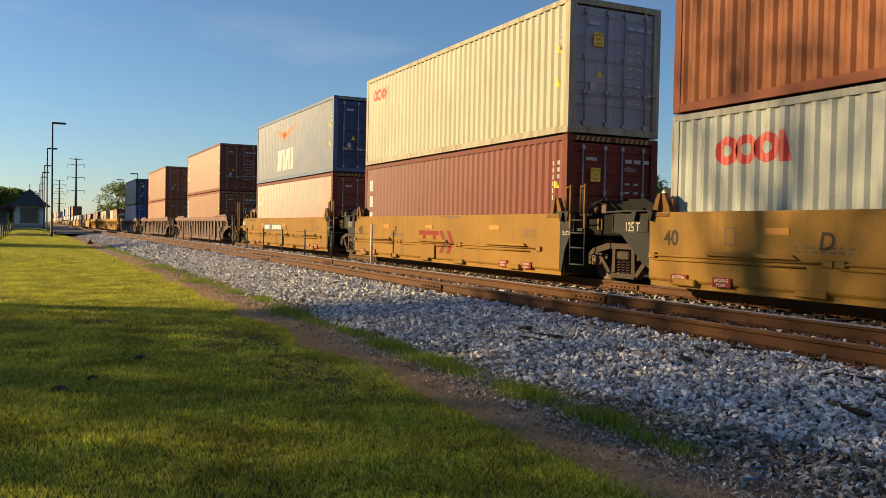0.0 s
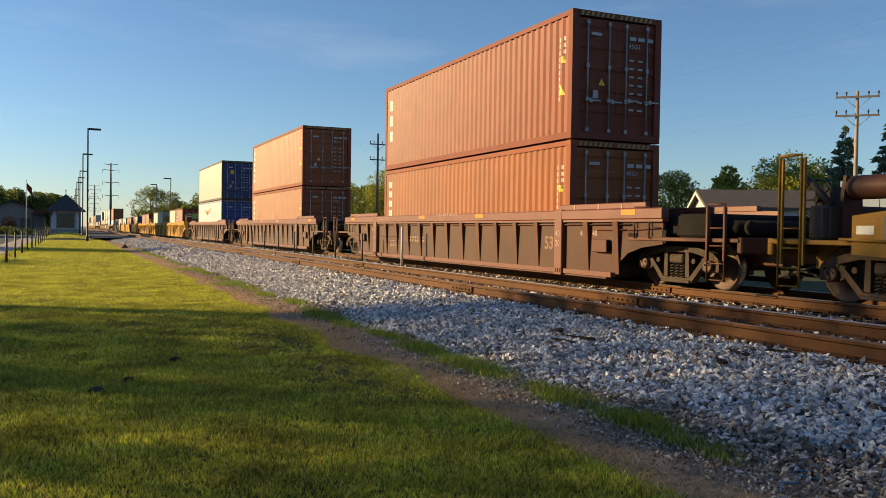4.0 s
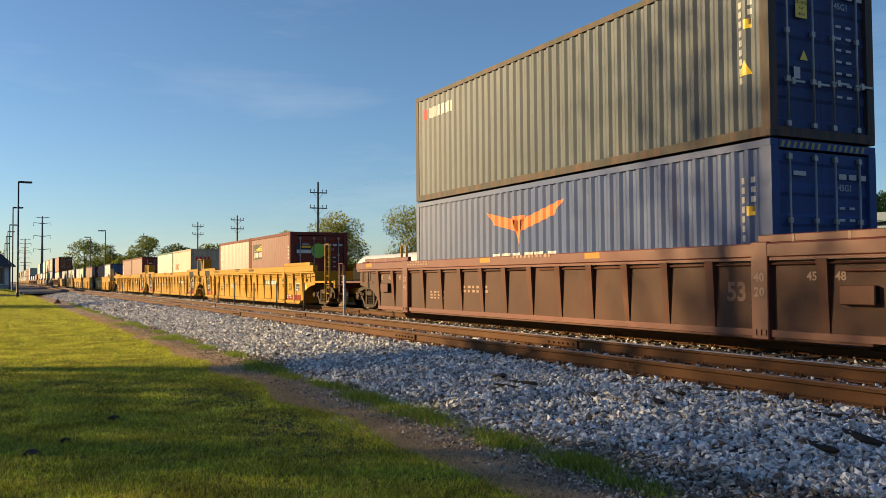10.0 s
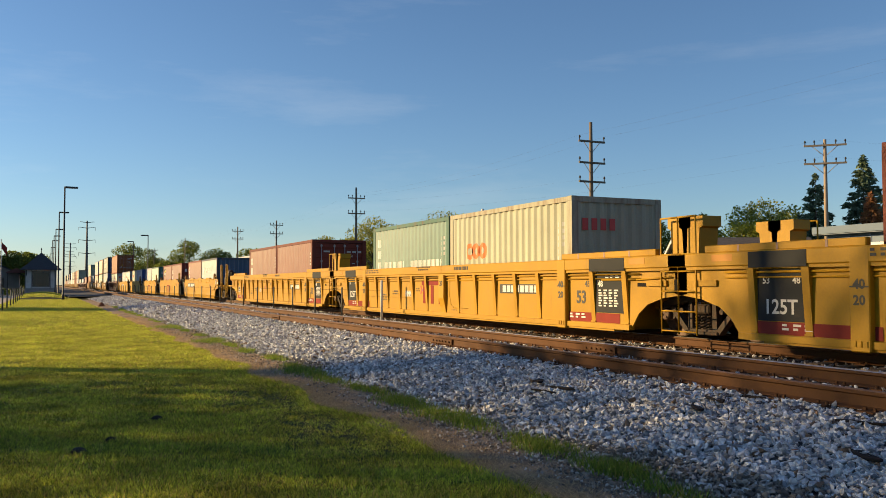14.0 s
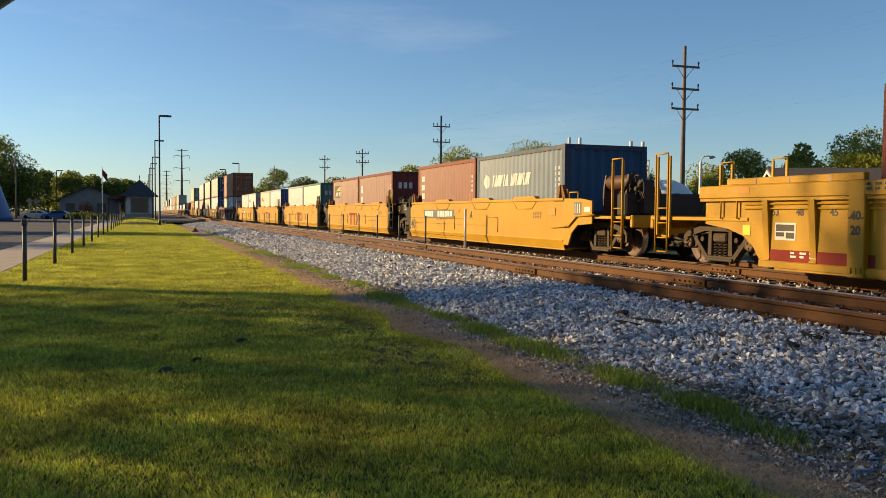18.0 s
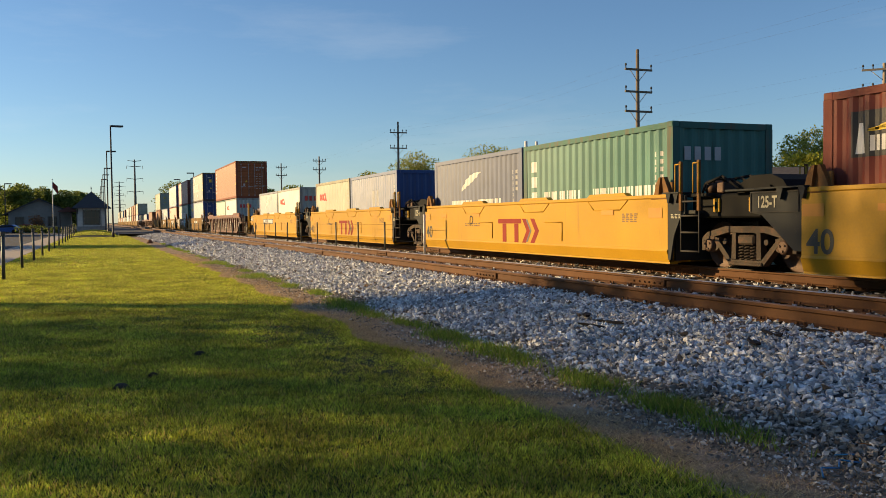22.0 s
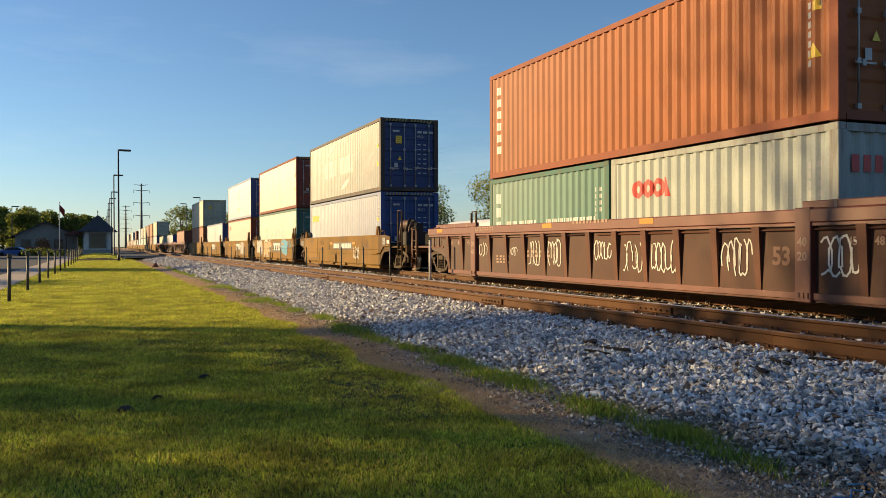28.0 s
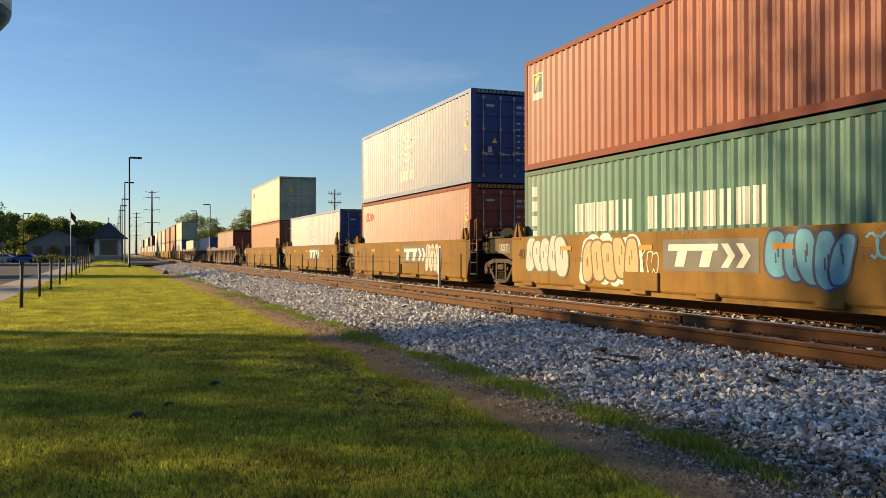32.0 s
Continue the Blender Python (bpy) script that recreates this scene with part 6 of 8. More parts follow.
pair(163.2, 169.35, (C_RED, "", "plain maroon 20-foot container in a yellow well", "door"), (C_RED, "script_column", "maroon 20-foot container with a white patch"), BOT + 0.13)
N5 = "bright yellow smooth-sided well car unit"
well40(185.3, "new", "A", first=True, brake=True, plate_mark=10.73, letter_y=5.9, label=N5 + " and dark number panel")
pair(185.3, 191.5, (C_FADEDBLUE, "line_name", "faded blue 20-foot container with white slanted blocks", "wall"), (C_BROWN, "letters_column", "red-brown 20-foot container, scraped paint"))
well40(201.25, "new", "E", big="red", label=N5 + " and dull red emblem")
pair(201.25, 207.45, (C_RED, "script_column", "maroon 20-foot container with white end blocks", "wall", (M_WHITE, 3)), (C_RED, "beacon", "maroon 20-foot container with black and yellow emblem"))
well40(217.1, "new", "D", big="red", label=N5 + " and dull red emblem")
pair(217.1, 223.25, (C_GREEN, "wide_blocks", "sea-green 20-foot container with white blocks", "wall", (M_GREYMARK, 4)), (C_BLUE, "swoosh_half", "navy 20-foot container with white blocks and swoosh"))
well40(233.05, "new", "C", big="red", label=N5 + " and dull red emblem")
pair(233.05, 239.3, (C_BRIGHTBLUE, "grey_patch", "bright blue 20-foot container with faded patch", "wall"), (C_WHITE, "rings_red", "cream-white 20-foot container with red rings"))
well40(248.95, "new", "B", last=True, brake=True, plate_mark=9.5, label=N5 + " and dark number panel")
pair(248.95, 255.1, (C_GREYWHITE, "rings_red", "grey-white 20-foot container with red rings", "wall", (M_RED, 4)), (C_BLUE, "swoosh_half", "navy 20-foot container, faded side, white swoosh"))
TAGS14 = [scrawl(k, y, z, w, h, M_CHALK, r, n, -1.408) for k, y, z, w, h, r, n in ((1, -0.25, 0.45, 0.72, 0.62, 0.017, 4), (2, 1.92, 0.38, 0.74, 0.68, 0.014, 5), (3, 3.95, 0.40, 0.74, 0.62, 0.013, 5), (4, 4.95, 0.36, 0.66, 0.66, 0.011, 4), (5, 6.02, 0.62, 0.64, 0.42, 0.012, 5), (6, 8.10, 0.42, 0.58, 0.66, 0.013, 4), (7, 9.12, 0.42, 0.58, 0.66, 0.013, 4), (8, 10.1, 0.66, 0.34, 0.24, 0.010, 3), (9, 12.1, 0.60, 0.5, 0.45, 0.011, 3))]
well53(271.7, "brown", brake=True, tags=TAGS14, label="dark brown ribbed 53-foot well car covered in white graffiti")
container(271.3, L20, LC, BOT, C_GREYWHITE, "rings_red", "wall", "grey-white 20-foot container with red rings", True, False, (M_RED, 4))
container(277.45, L20, LC, BOT, C_GREEN, "wide_blocks", "wall", "sea-green 20-foot container with faded white blocks", True, False)
container(271.3, L40, HC, BOT + LC + 0.03, C_ORANGE, "letters_column", "door", "rust-orange 40-foot container with maroon doors, stacked high")
O5 = "faded ochre well car unit, graffiti-marked"
well40(293.6, "old", "B", first=True, brake=True, plate_mark=6.5, letter_y=7.2, label=O5 + ", dark number panel",
       tags=[bubble(11, 12.1, 0.32, 2.5, 1.0, Y_OLD, M_BROWNMARK, SX - 0.006, 4), scrawl(14, 9.2, 1.0, 0.9, 0.2, M_BROWNMARK, 0.012, 4), scrawl(12, 3.0, 0.4, 0.8, 0.5, M_CHALK, 0.02, 4), scrawl(13, 1.9, 0.85, 0.9, 0.4, M_BROWNMARK, 0.012, 4)])
stack(293.6, (C_BRIGHTBLUE, "yellow_name", "dull blue 40-foot container with small yellow blocks"), (C_STEEL, "swoosh", "grey 40-foot container, white blocks and swooshes, navy doors", True, True, None, C_BLUE))
well40(309.2, "old", "", big="plate", label=O5 + ", dark emblem panel",
       tags=[bubble(21, 11.55, 0.42, 2.0, 0.92, M_GREYMARK, M_DARKGREY), bubble(26, 8.8, 0.30, 2.25, 1.0, M_CHALK, M_CHALK, SX - 0.003, 6), bubble(22, 8.7, 0.36, 2.05, 0.86, M_TAN, M_BROWNMARK, SX - 0.012), bubble(23, 2.92, 0.42, 1.65, 0.90, M_BLUE, C_BLUE), scrawl(27, 6.45, 0.5, 0.5, 0.5, M_CHALK, 0.012, 3), scrawl(28, 1.05, 0.85, 0.9, 0.4, M_BLUE, 0.02, 4)])
stack(309.2, (C_GREEN, "wide_blocks", "sea-green 40-foot container with tall white blocks"), (C_SHINYBROWN, "wave_square", "red-brown 40-foot container with small blue emblem"))
well40(325.0, "old", "", big="plate", label=O5 + ", dark emblem panel", tags=[bubble(24, 3.3, 0.3, 1.4, 0.9, M_GREYMARK, M_BROWNMARK), scrawl(25, 11.8, 0.4, 2.2, 0.8, M_BROWNMARK, 0.025, 4)])
stack(325.0, (C_SHINYBROWN, "rings_red_small", "red-brown 40-foot container in an ochre well"), (C_BRIGHTBLUE, "globe", "bright blue 40-foot container with white globe emblem"))
well40(341.0, "old", "", big="plate", label=O5 + ", dark emblem panel")
container(341.0, L40, HC, BOT, C_BRIGHTBLUE, "globe", "door", "bright blue 40-foot container alone in its well")
well40(356.9, "old", "", last=True, label=O5)
stack(356.9, (C_ORANGE, "", "rust-orange 40-foot container in an ochre well"), (C_WHITE, "rings_red_small", "cream-white 40-foot container with pale grey doors"))
well53(380.0, "brown", near=False, label="dark weathered 53-foot well car")
container(380.0, L40, HC, BOT, C_BROWN, "", "door", "red-brown container alone in a dark well", False)
well53(400.0, "brown", near=False, label="dark weathered 53-foot well car")
container(400.0, L40, LC, BOT, C_BRIGHTBLUE, "", "door", "blue container alone in a dark well", False)
well53(421.0, "brown", near=False, label="dark weathered 53-foot well car")
container(421.0, L40, LC, BOT, C_WHITE, "", "wall", "cream-white container alone in a dark well", False)
FAR = [(C_BRIGHTBLUE, C_WHITE), (C_RED, C_ORANGE), (C_ORANGE, C_RED), (C_GREEN, C_WHITE), (C_BLUE, C_STEEL), (C_GREYWHITE, C_PALE), (None, C_STEEL), (C_STEEL, C_RED), (None, C_BLUE), (C_BROWN, C_GREYWHITE), (C_BLUE, C_WHITE), (None, C_ORANGE), (C_WHITE, C_STEEL), (C_RED, C_WHITE)]
for k, (lo_p, hi_p) in enumerate(FAR):
    s = 442.2 + 15.9 * k
    well40(s, "old", near=False, label="ochre well car unit far down the train")
    container(s, L40, HC, BOT, lo_p or hi_p, "", "door", "weathered 40-foot container far down the train", False)
    if lo_p:
        container(s, L40, HC, BOT + HC + 0.03, hi_p, "", "door", "upper 40-foot container far down the train", False)


# ---- plants ----
def tri_mesh(name, verts, faces, mats, mat_index=None):
    """A mesh from arrays of places and of triangles or quads."""
    me = bpy.data.meshes.new(name)
    nv, nf, k = len(verts), len(faces), faces.shape[1]
    me.vertices.add(nv)
    me.vertices.foreach_set("co", np.ascontiguousarray(verts, np.float32).ravel())
    me.loops.add(nf * k)
    me.loops.foreach_set("vertex_index", np.ascontiguousarray(faces, np.int32).ravel())
    me.polygons.add(nf)
    me.polygons.foreach_set("loop_start", np.arange(0, nf * k, k, dtype=np.int32))
    me.polygons.foreach_set("loop_total", np.full(nf, k, np.int32))
    if mat_index is not None:
        me.polygons.foreach_set("material_index", mat_index.astype(np.int32))
    for m in mats if isinstance(mats, (list, tuple)) else [mats]:
        me.materials.append(m)
    me.polygons.foreach_set("use_smooth", np.zeros(nf, bool))
    me.update()
    me.validate()
    return me


def island_material(name, low, high, rough=0.7, extra=None, share=0.1, translucent=0.0, noise_scale=0.0, clump=0.0):
    """Colour that changes from piece to piece of one mesh."""
    m = bpy.data.materials.new(name)
    m.use_nodes = True
    nt = m.node_tree
    bs = nt.nodes["Principled BSDF"]
    bs.inputs["Roughness"].default_value = rough
    bs.inputs["Specular IOR Level"].default_value = 0.3
    geo = nt.nodes.new("ShaderNodeNewGeometry")
    ramp = nt.nodes.new("ShaderNodeValToRGB")
    ramp.color_ramp.elements[0].color = (*low, 1)
    ramp.color_ramp.elements[1].color = (*high, 1)
    ramp.color_ramp.elements[1].position = 1 - share if extra else 1.0
    if extra:
        e = ramp.color_ramp.elements.new(1 - share + 0.01)
        e.color = (*extra, 1)
    nt.links.new(geo.outputs["Random Per Island"], ramp.inputs["Fac"])
    colour = ramp.outputs["Color"]
    if noise_scale:
        tc = nt.nodes.new("ShaderNodeTexCoord")
        nz = nt.nodes.new("ShaderNodeTexNoise")
        nz.inputs["Scale"].default_value = noise_scale
        nz.inputs["Detail"].default_value = 5
        nt.links.new(tc.outputs["Object"], nz.inputs["Vector"])
        mr = nt.nodes.new("ShaderNodeMapRange")
        mr.inputs["From Min"].default_value, mr.inputs["From Max"].default_value = 0.3, 0.7
        mr.inputs["To Min"].default_value, mr.inputs["To Max"].default_value = 0.55, 1.35
        nt.links.new(nz.outputs["Fac"], mr.inputs["Value"])
        vm = nt.nodes.new("ShaderNodeVectorMath")
        vm.operation = "SCALE"
        nt.links.new(colour, vm.inputs[0])
        nt.links.new(mr.outputs[0], vm.inputs["Scale"])
        colour = vm.outputs[0]
    if clump:
        n2 = nt.nodes.new("ShaderNodeTexNoise")
        n2.inputs["Scale"].default_value = clump
        n2.inputs["Detail"].default_value = 3
        nt.links.new(tc.outputs["Object"], n2.inputs["Vector"])
        m2 = nt.nodes.new("ShaderNodeMapRange")
        m2.inputs["From Min"].default_value, m2.inputs["From Max"].default_value = 0.36, 0.64
        m2.inputs["To Min"].default_value, m2.inputs["To Max"].default_value = 0.62, 1.36
        nt.links.new(n2.outputs["Fac"], m2.inputs["Value"])
        v2 = nt.nodes.new("ShaderNodeVectorMath")
        v2.operation = "SCALE"
        nt.links.new(colour, v2.inputs[0])
        nt.links.new(m2.outputs[0], v2.inputs["Scale"])
        colour = v2.outputs[0]
    nt.links.new(colour, bs.inputs["Base Color"])
    if translucent:
        tr = nt.nodes.new("ShaderNodeBsdfTranslucent")
        nt.links.new(colour, tr.inputs["Color"])
        mix = nt.nodes.new("ShaderNodeMixShader")
        mix.inputs[0].default_value = translucent
        nt.links.new(bs.outputs[0], mix.inputs[1])
        nt.links.new(tr.outputs[0], mix.inputs[2])
        nt.links.new(mix.outputs[0], nt.nodes["Material Output"].inputs["Surface"])
    return m


LEAF = island_material("green_leaves", (0.070, 0.105, 0.018), (0.21, 0.24, 0.045), 0.55, None, 0, 0.5)
# LEAF with sunlight put into the colour, for nearer trees past the tracks
LEAF_LIT = island_material("sun_brightened_leaves", (0.15, 0.18, 0.025), (0.35, 0.34, 0.06), 0.55, None, 0, 0.5)
LEAF_Y = island_material("yellow_green_leaves", (0.24, 0.24, 0.02), (0.48, 0.42, 0.035), 0.6, None, 0, 0.3)
LEAF_S = island_material("blue_green_needles", (0.06, 0.10, 0.06), (0.21, 0.28, 0.17), 0.65, None, 0, 0.25)
LEAF_R = island_material("rusty_dry_leaves", (0.20, 0.08, 0.03), (0.38, 0.18, 0.07), 0.7, None, 0, 0.25)
BARK = material("grey_brown_bark", (0.10, 0.075, 0.055), 0.9, 0, 0.25, 5, 40, 0.01)


def leaves(rg, centres, radii, n, size, squash=0.8):
    """Leaf clumps scattered in the shells of many small blobs."""
    c = rg.integers(0, len(centres), n)
    d = rg.normal(size=(n, 3))
    d /= np.linalg.norm(d, axis=1)[:, None]
    r = np.asarray(radii)[c] * rg.uniform(0.55, 1.05, n)
    p = np.asarray(centres)[c] + d * r[:, None] * [1, 1, squash]
    u = rg.normal(size=(n, 3))
    u /= np.linalg.norm(u, axis=1)[:, None]
    v = np.cross(u, rg.normal(size=(n, 3)))
    v /= np.linalg.norm(v, axis=1)[:, None]
    s = (size * rg.uniform(0.6, 1.3, n))[:, None]
    quad = np.stack([p - u * s, p + v * s * 0.6, p + u * s, p - v * s * 0.6], 1).reshape(-1, 3)
    return quad, np.arange(4 * n).reshape(-1, 4)


def tree(x, y, h, r, seed, mat=None, n=2600, size=None, label="leafy green deciduous tree", bare=0.28, low=0.22, name="tree"):
    rg = np.random.default_rng(seed)
    t = thing(name, label, "tree", pose(x, y, 0))
    bm = bmesh.new()
    lean = rg.normal(0, 0.02, 2)
    top = Vector((lean[0] * h, lean[1] * h, h * 0.72))
    tr_ = h * 0.022 + 0.06
    tube(bm, (0, 0, -0.1), top * 0.5, tr_, 9, 0, tr_ * 0.75)
    tube(bm, top * 0.5, top, tr_ * 0.75, 8, 0, tr_ * 0.3)
    cs, rs = [], []
    nb = 16
    for k in range(nb):
        a = 2.4 * k + rg.uniform(-0.4, 0.4)
        f = rg.uniform(0.0, 1.0)
        z = h * (low + (0.86 - low) * f)
        rad = r * rg.uniform(0.35, 0.75) * (1.0 - 0.55 * abs(f - 0.4))
        c = Vector((math.cos(a) * rad, math.sin(a) * rad, z))
        cs.append(c)
        rs.append(r * rg.uniform(0.38, 0.55))
        tube(bm, top * min(0.9, max(0.25, z / h - 0.12)), c, tr_ * 0.3, 6, 0, tr_ * 0.08)
    cs.append(Vector((top.x, top.y, h - r * 0.32)))
    rs.append(r * 0.42)
    part("trunk", bm, BARK, t)
    q, f = leaves(rg, cs, rs, n, size or max(0.16, r * 0.06))
    ob = new("crown", tri_mesh("crown", q, f, mat or LEAF))
    ob.parent = t
    return t


def spruce(x, y, h, r, seed, mat=None, n=17000, label="blue-green spruce tree with drooping boughs"):
    rg = np.random.default_rng(seed)
    t = thing("spruce", label, "tree", pose(x, y, 0))
    bm = bmesh.new()
    tube(bm, (0, 0, -0.1), (0, 0, h * 0.97), h * 0.018, 8, 0, 0.02)
    part("trunk", bm, BARK, t)
    boughs = 300
    f = np.sort(rg.uniform(0, 1, boughs) ** 1.15)
    bz_ = h * (0.04 + 0.93 * f)
    reach = r * (1 - f) ** 0.85 * rg.uniform(0.62, 1.15, boughs) + 0.12
    ang = rg.uniform(0, 2 * math.pi, boughs)
    w = reach**1.4 + 0.05
    k = rg.choice(boughs, n, p=w / w.sum())
    u = rg.uniform(0.12, 1.0, n) ** 0.7
    side = rg.normal(0, 0.16, n) * reach[k] * (1.15 - u)
    a = ang[k]
    p = np.stack([np.cos(a) * reach[k] * u - np.sin(a) * side, np.sin(a) * reach[k] * u + np.cos(a) * side, bz_[k] - 0.30 * reach[k] * u + 0.16 * reach[k] * u**3 + rg.normal(0, 0.07, n)], 1)
    d = np.stack([np.cos(a), np.sin(a), -0.25 + rg.normal(0, 0.35, n)], 1) + rg.normal(0, 0.35, (n, 3))
    q_ = np.cross(d, rg.normal(size=(n, 3)))
    q_ /= np.linalg.norm(q_, axis=1)[:, None]
    L, W = 0.20 * rg.uniform(0.6, 1.3, n)[:, None], 0.10 * rg.uniform(0.6, 1.3, n)[:, None]
    q = np.stack([p - d * L, p + q_ * W, p + d * L, p - q_ * W], 1).reshape(-1, 3)
    ob = new("crown", tri_mesh("crown", q, np.arange(4 * n).reshape(-1, 4), mat or LEAF_S))
    ob.parent = t
    return t


# ---- the lawn's side: walk, road, posts, lamps ----
strip("sidewalk", -4.85, -3.15, -15, 130, 0.01, CONCRETE, "sunlit concrete sidewalk beside the lawn", "sidewalk", 0.12)
strip("road", -15.0, -4.95, -60, 330, -0.035, ASPHALT, "worn grey asphalt road", "road", 0.1)
strip("car_park", -60.0, -15.1, 95, 175, -0.03, ASPHALT, "asphalt car park below the water tower", "car park", 0.1)
strip("platform", 2.3, 5.4, 100, 330, 0.22, ASPHALT, "low asphalt station platform beside the tracks", "platform", 0.3)


def mound_z(x, y):
    """The low rise of lawn before the station."""
    u, v = np.clip((x + 3.1) / 5.3, 0, 1), np.clip((y - 94) / 72, 0, 1)
    return 0.55 * np.sin(math.pi * u) ** 0.7 * np.sin(math.pi * v ** 0.6) ** 0.8 - 0.01


gx, gy = np.meshgrid(np.linspace(-3.1, 2.2, 12), np.linspace(94, 166, 25))
gv = np.stack([gx, gy, mound_z(gx, gy)], -1).reshape(-1, 3)
gf = np.array([(j * 12 + i, j * 12 + i + 1, j * 12 + i + 13, j * 12 + i + 12) for j in range(24) for i in range(11)])
rise = tagged(new("lawn_rise", tri_mesh("lawn_rise", gv, gf, GRASS)), "low grassy rise before the station", "ground", kind="structure")
POST = material("dark_green_grey_post_paint", (0.06, 0.065, 0.06), 0.55, 0.2, 0.15, 4, 40, 0.001, RUST, 0.2)
LAMPPAINT = material("dark_bronze_lamp_paint", (0.035, 0.032, 0.03), 0.45, 0.3, 0.1, 4, 40)
bm = bmesh.new()
lathe(bm, [(0.045, -0.1), (0.045, 1.16)], 10)
BOLLARD_ME = mesh_of("pole", bm, POST)
bm = bmesh.new()
box(bm, -0.06, -0.05, 0, 0.06, 0.05, 0.13, 0, 0.02)
CAP_ME = mesh_of("cap", bm, POST)
for k in range(16):
    y = 19.2 + 5.97 * k
    if y > 108:
        break
    p = thing("fence_post", "dark steel post with a block cap beside the sidewalk", "post", pose(-2.28 + 0.02 * math.sin(k), y, 0, 0, 0.6 * math.sin(k * 1.7), 0), "posts along the sidewalk")
    shared("pole", BOLLARD_ME, p)
    shared("cap", CAP_ME, p, None, pose(0, 0, 1.15))


def lamp(x, y, h, arm, label="tall dark lamp post with a flat box head"):
    lp = thing("street_lamp", label, "lamp post", pose(x, y, 0), "lamps along the platform")
    bm = bmesh.new()
    lathe(bm, [(0.14, -0.05), (0.14, 0.5), (0.095, 0.55), (0.07, h)], 10)
    part("pole", bm, LAMPPAINT, lp)
    bm = bmesh.new()
    box(bm, min(0, arm * 1.2), -0.15, h - 0.16, max(0, arm * 1.2), 0.15, h + 0.02, 0, 0.04)
    hd = part("lamp_head", bm, LAMPPAINT, lp)
    bm = bmesh.new()
    box(bm, min(arm * 0.4, arm * 1.1), -0.11, h - 0.175, max(arm * 0.4, arm * 1.1), 0.11, h - 0.162)
    part("lens", bm, M_GREYMARK, hd, "unlit frosted lens")


for x, y, h in ((1.55, 91, 11.2), (1.5, 123, 11.2), (1.5, 161, 11.2), (1.4, 183, 11.2), (1.25, 203, 11.2), (1.2, 240, 11.2), (1.2, 290, 11.2)):
    lamp(x, y, h, 1)
for x, y, h in ((16.2, 156, 10.2), (16.3, 184, 10.4)):
    lamp(x, y, h, -1)

# flagpole
fp = thing("flagpole", "thin white flagpole with a drooping small flag", "flagpole", pose(-5.6, 131, 0))
bm = bmesh.new()
lathe(bm, [(0.07, 0), (0.035, 7.6)], 8)
lathe(bm, [(0.02, 7.6), (0.08, 7.66), (0.08, 7.72), (0.02, 7.78)], 8)
part("pole", bm, M_WHITE, fp)
bm = bmesh.new()
prev = None
for k in range(7):
    x = 0.04 + 0.11 * k
    row = [bm.verts.new((x, 0.05 * math.sin(k * 1.4), z)) for z in (7.4 - 0.12 * k, 6.5 - 0.17 * k)]
    if prev:
        bm.faces.new((prev[0], prev[1], row[1], row[0]))
    prev = row
part("flag", bm, M_DULLRED, fp, "drooping red and white flag")

# rust-coloured stump at the lawn's end
bm = bmesh.new()
lathe(bm, [(0.24, -0.05), (0.19, 0.10), (0.12, 0.22), (0.05, 0.26)], 9)
for v in bm.verts:
    v.co += Vector((0.08 * noise.noise(v.co * 4), 0.08 * noise.noise(v.co * 4 + Vector((5, 0, 0))), 0.05 * noise.noise(v.co * 5)))
st = new("tree_stump", mesh_of("tree_stump", bm, material("rusty_brown_stump", (0.15, 0.06, 0.03), 0.9, 0, 0.3, 6, 40, 0.01)))
st.location = (3.45, 62, 0.03)
tagged(st, "low rust-brown stump at the edge of the lawn", "stump")

# ---- station ----
STUCCO = material("pale_grey_clapboard", (0.62, 0.59, 0.54), 0.8, 0, 0.1, 1.5, 40, 0.002)
SHINGLE = material("dark_slate_shingles", (0.045, 0.045, 0.05), 0.85, 0, 0.2, 3, 30, 0.005)
TRIM = material("dark_brown_trim", (0.05, 0.035, 0.03), 0.6, 0, 0.12, 3, 40)
GLASS = material("dim_window_glass", (0.05, 0.055, 0.06), 0.06, 0.0, 0.05, 2, 20, spec=0.8)


def window(wall, x, y, z, w, h, nx_, nz_):
    """A framed window on a wall that faces -y, with its panes."""
    bm = bmesh.new()
    for x0, x1, z0, z1 in ((-0.1, w + 0.1, -0.1, 0), (-0.1, w + 0.1, h, h + 0.1), (-0.1, 0, 0, h), (w, w + 0.1, 0, h)):
        box(bm, x + x0, y - 0.07, z + z0, x + x1, y + 0.02, z + z1)
    for k in range(1, nx_):
        box(bm, x + w * k / nx_ - 0.035, y - 0.05, z, x + w * k / nx_ + 0.035, y + 0.01, z + h)
    for k in range(1, nz_):
        box(bm, x, y - 0.05, z + h * k / nz_ - 0.03, x + w, y + 0.01, z + h * k / nz_ + 0.03)
    f = part("window", bm, TRIM, wall)
    for i in range(nx_):
        for j in range(nz_):
            bm = bmesh.new()
            box(bm, x + w * i / nx_ + 0.03, y - 0.02, z + h * j / nz_ + 0.03, x + w * (i + 1) / nx_ - 0.03, y - 0.012, z + h * (j + 1) / nz_ - 0.03)
            part("pane", bm, GLASS, f)


sta = thing("station", "small old station with a pyramid roof, grey boards", "building", pose(-0.75, 165, 0))
bm = bmesh.new()
box(bm, -2.5, 0, -0.2, 2.5, 6, 4.3)
wl = part("wall", bm, STUCCO, sta)
bm = bmesh.new()
box(bm, -2.55, -0.06, 0.0, 2.55, -0.001, 0.9)
for x in (-2.5, -1.55, 1.45, 2.35):
    box(bm, x, -0.05, 0.9, x + 0.15, -0.001, 4.3)
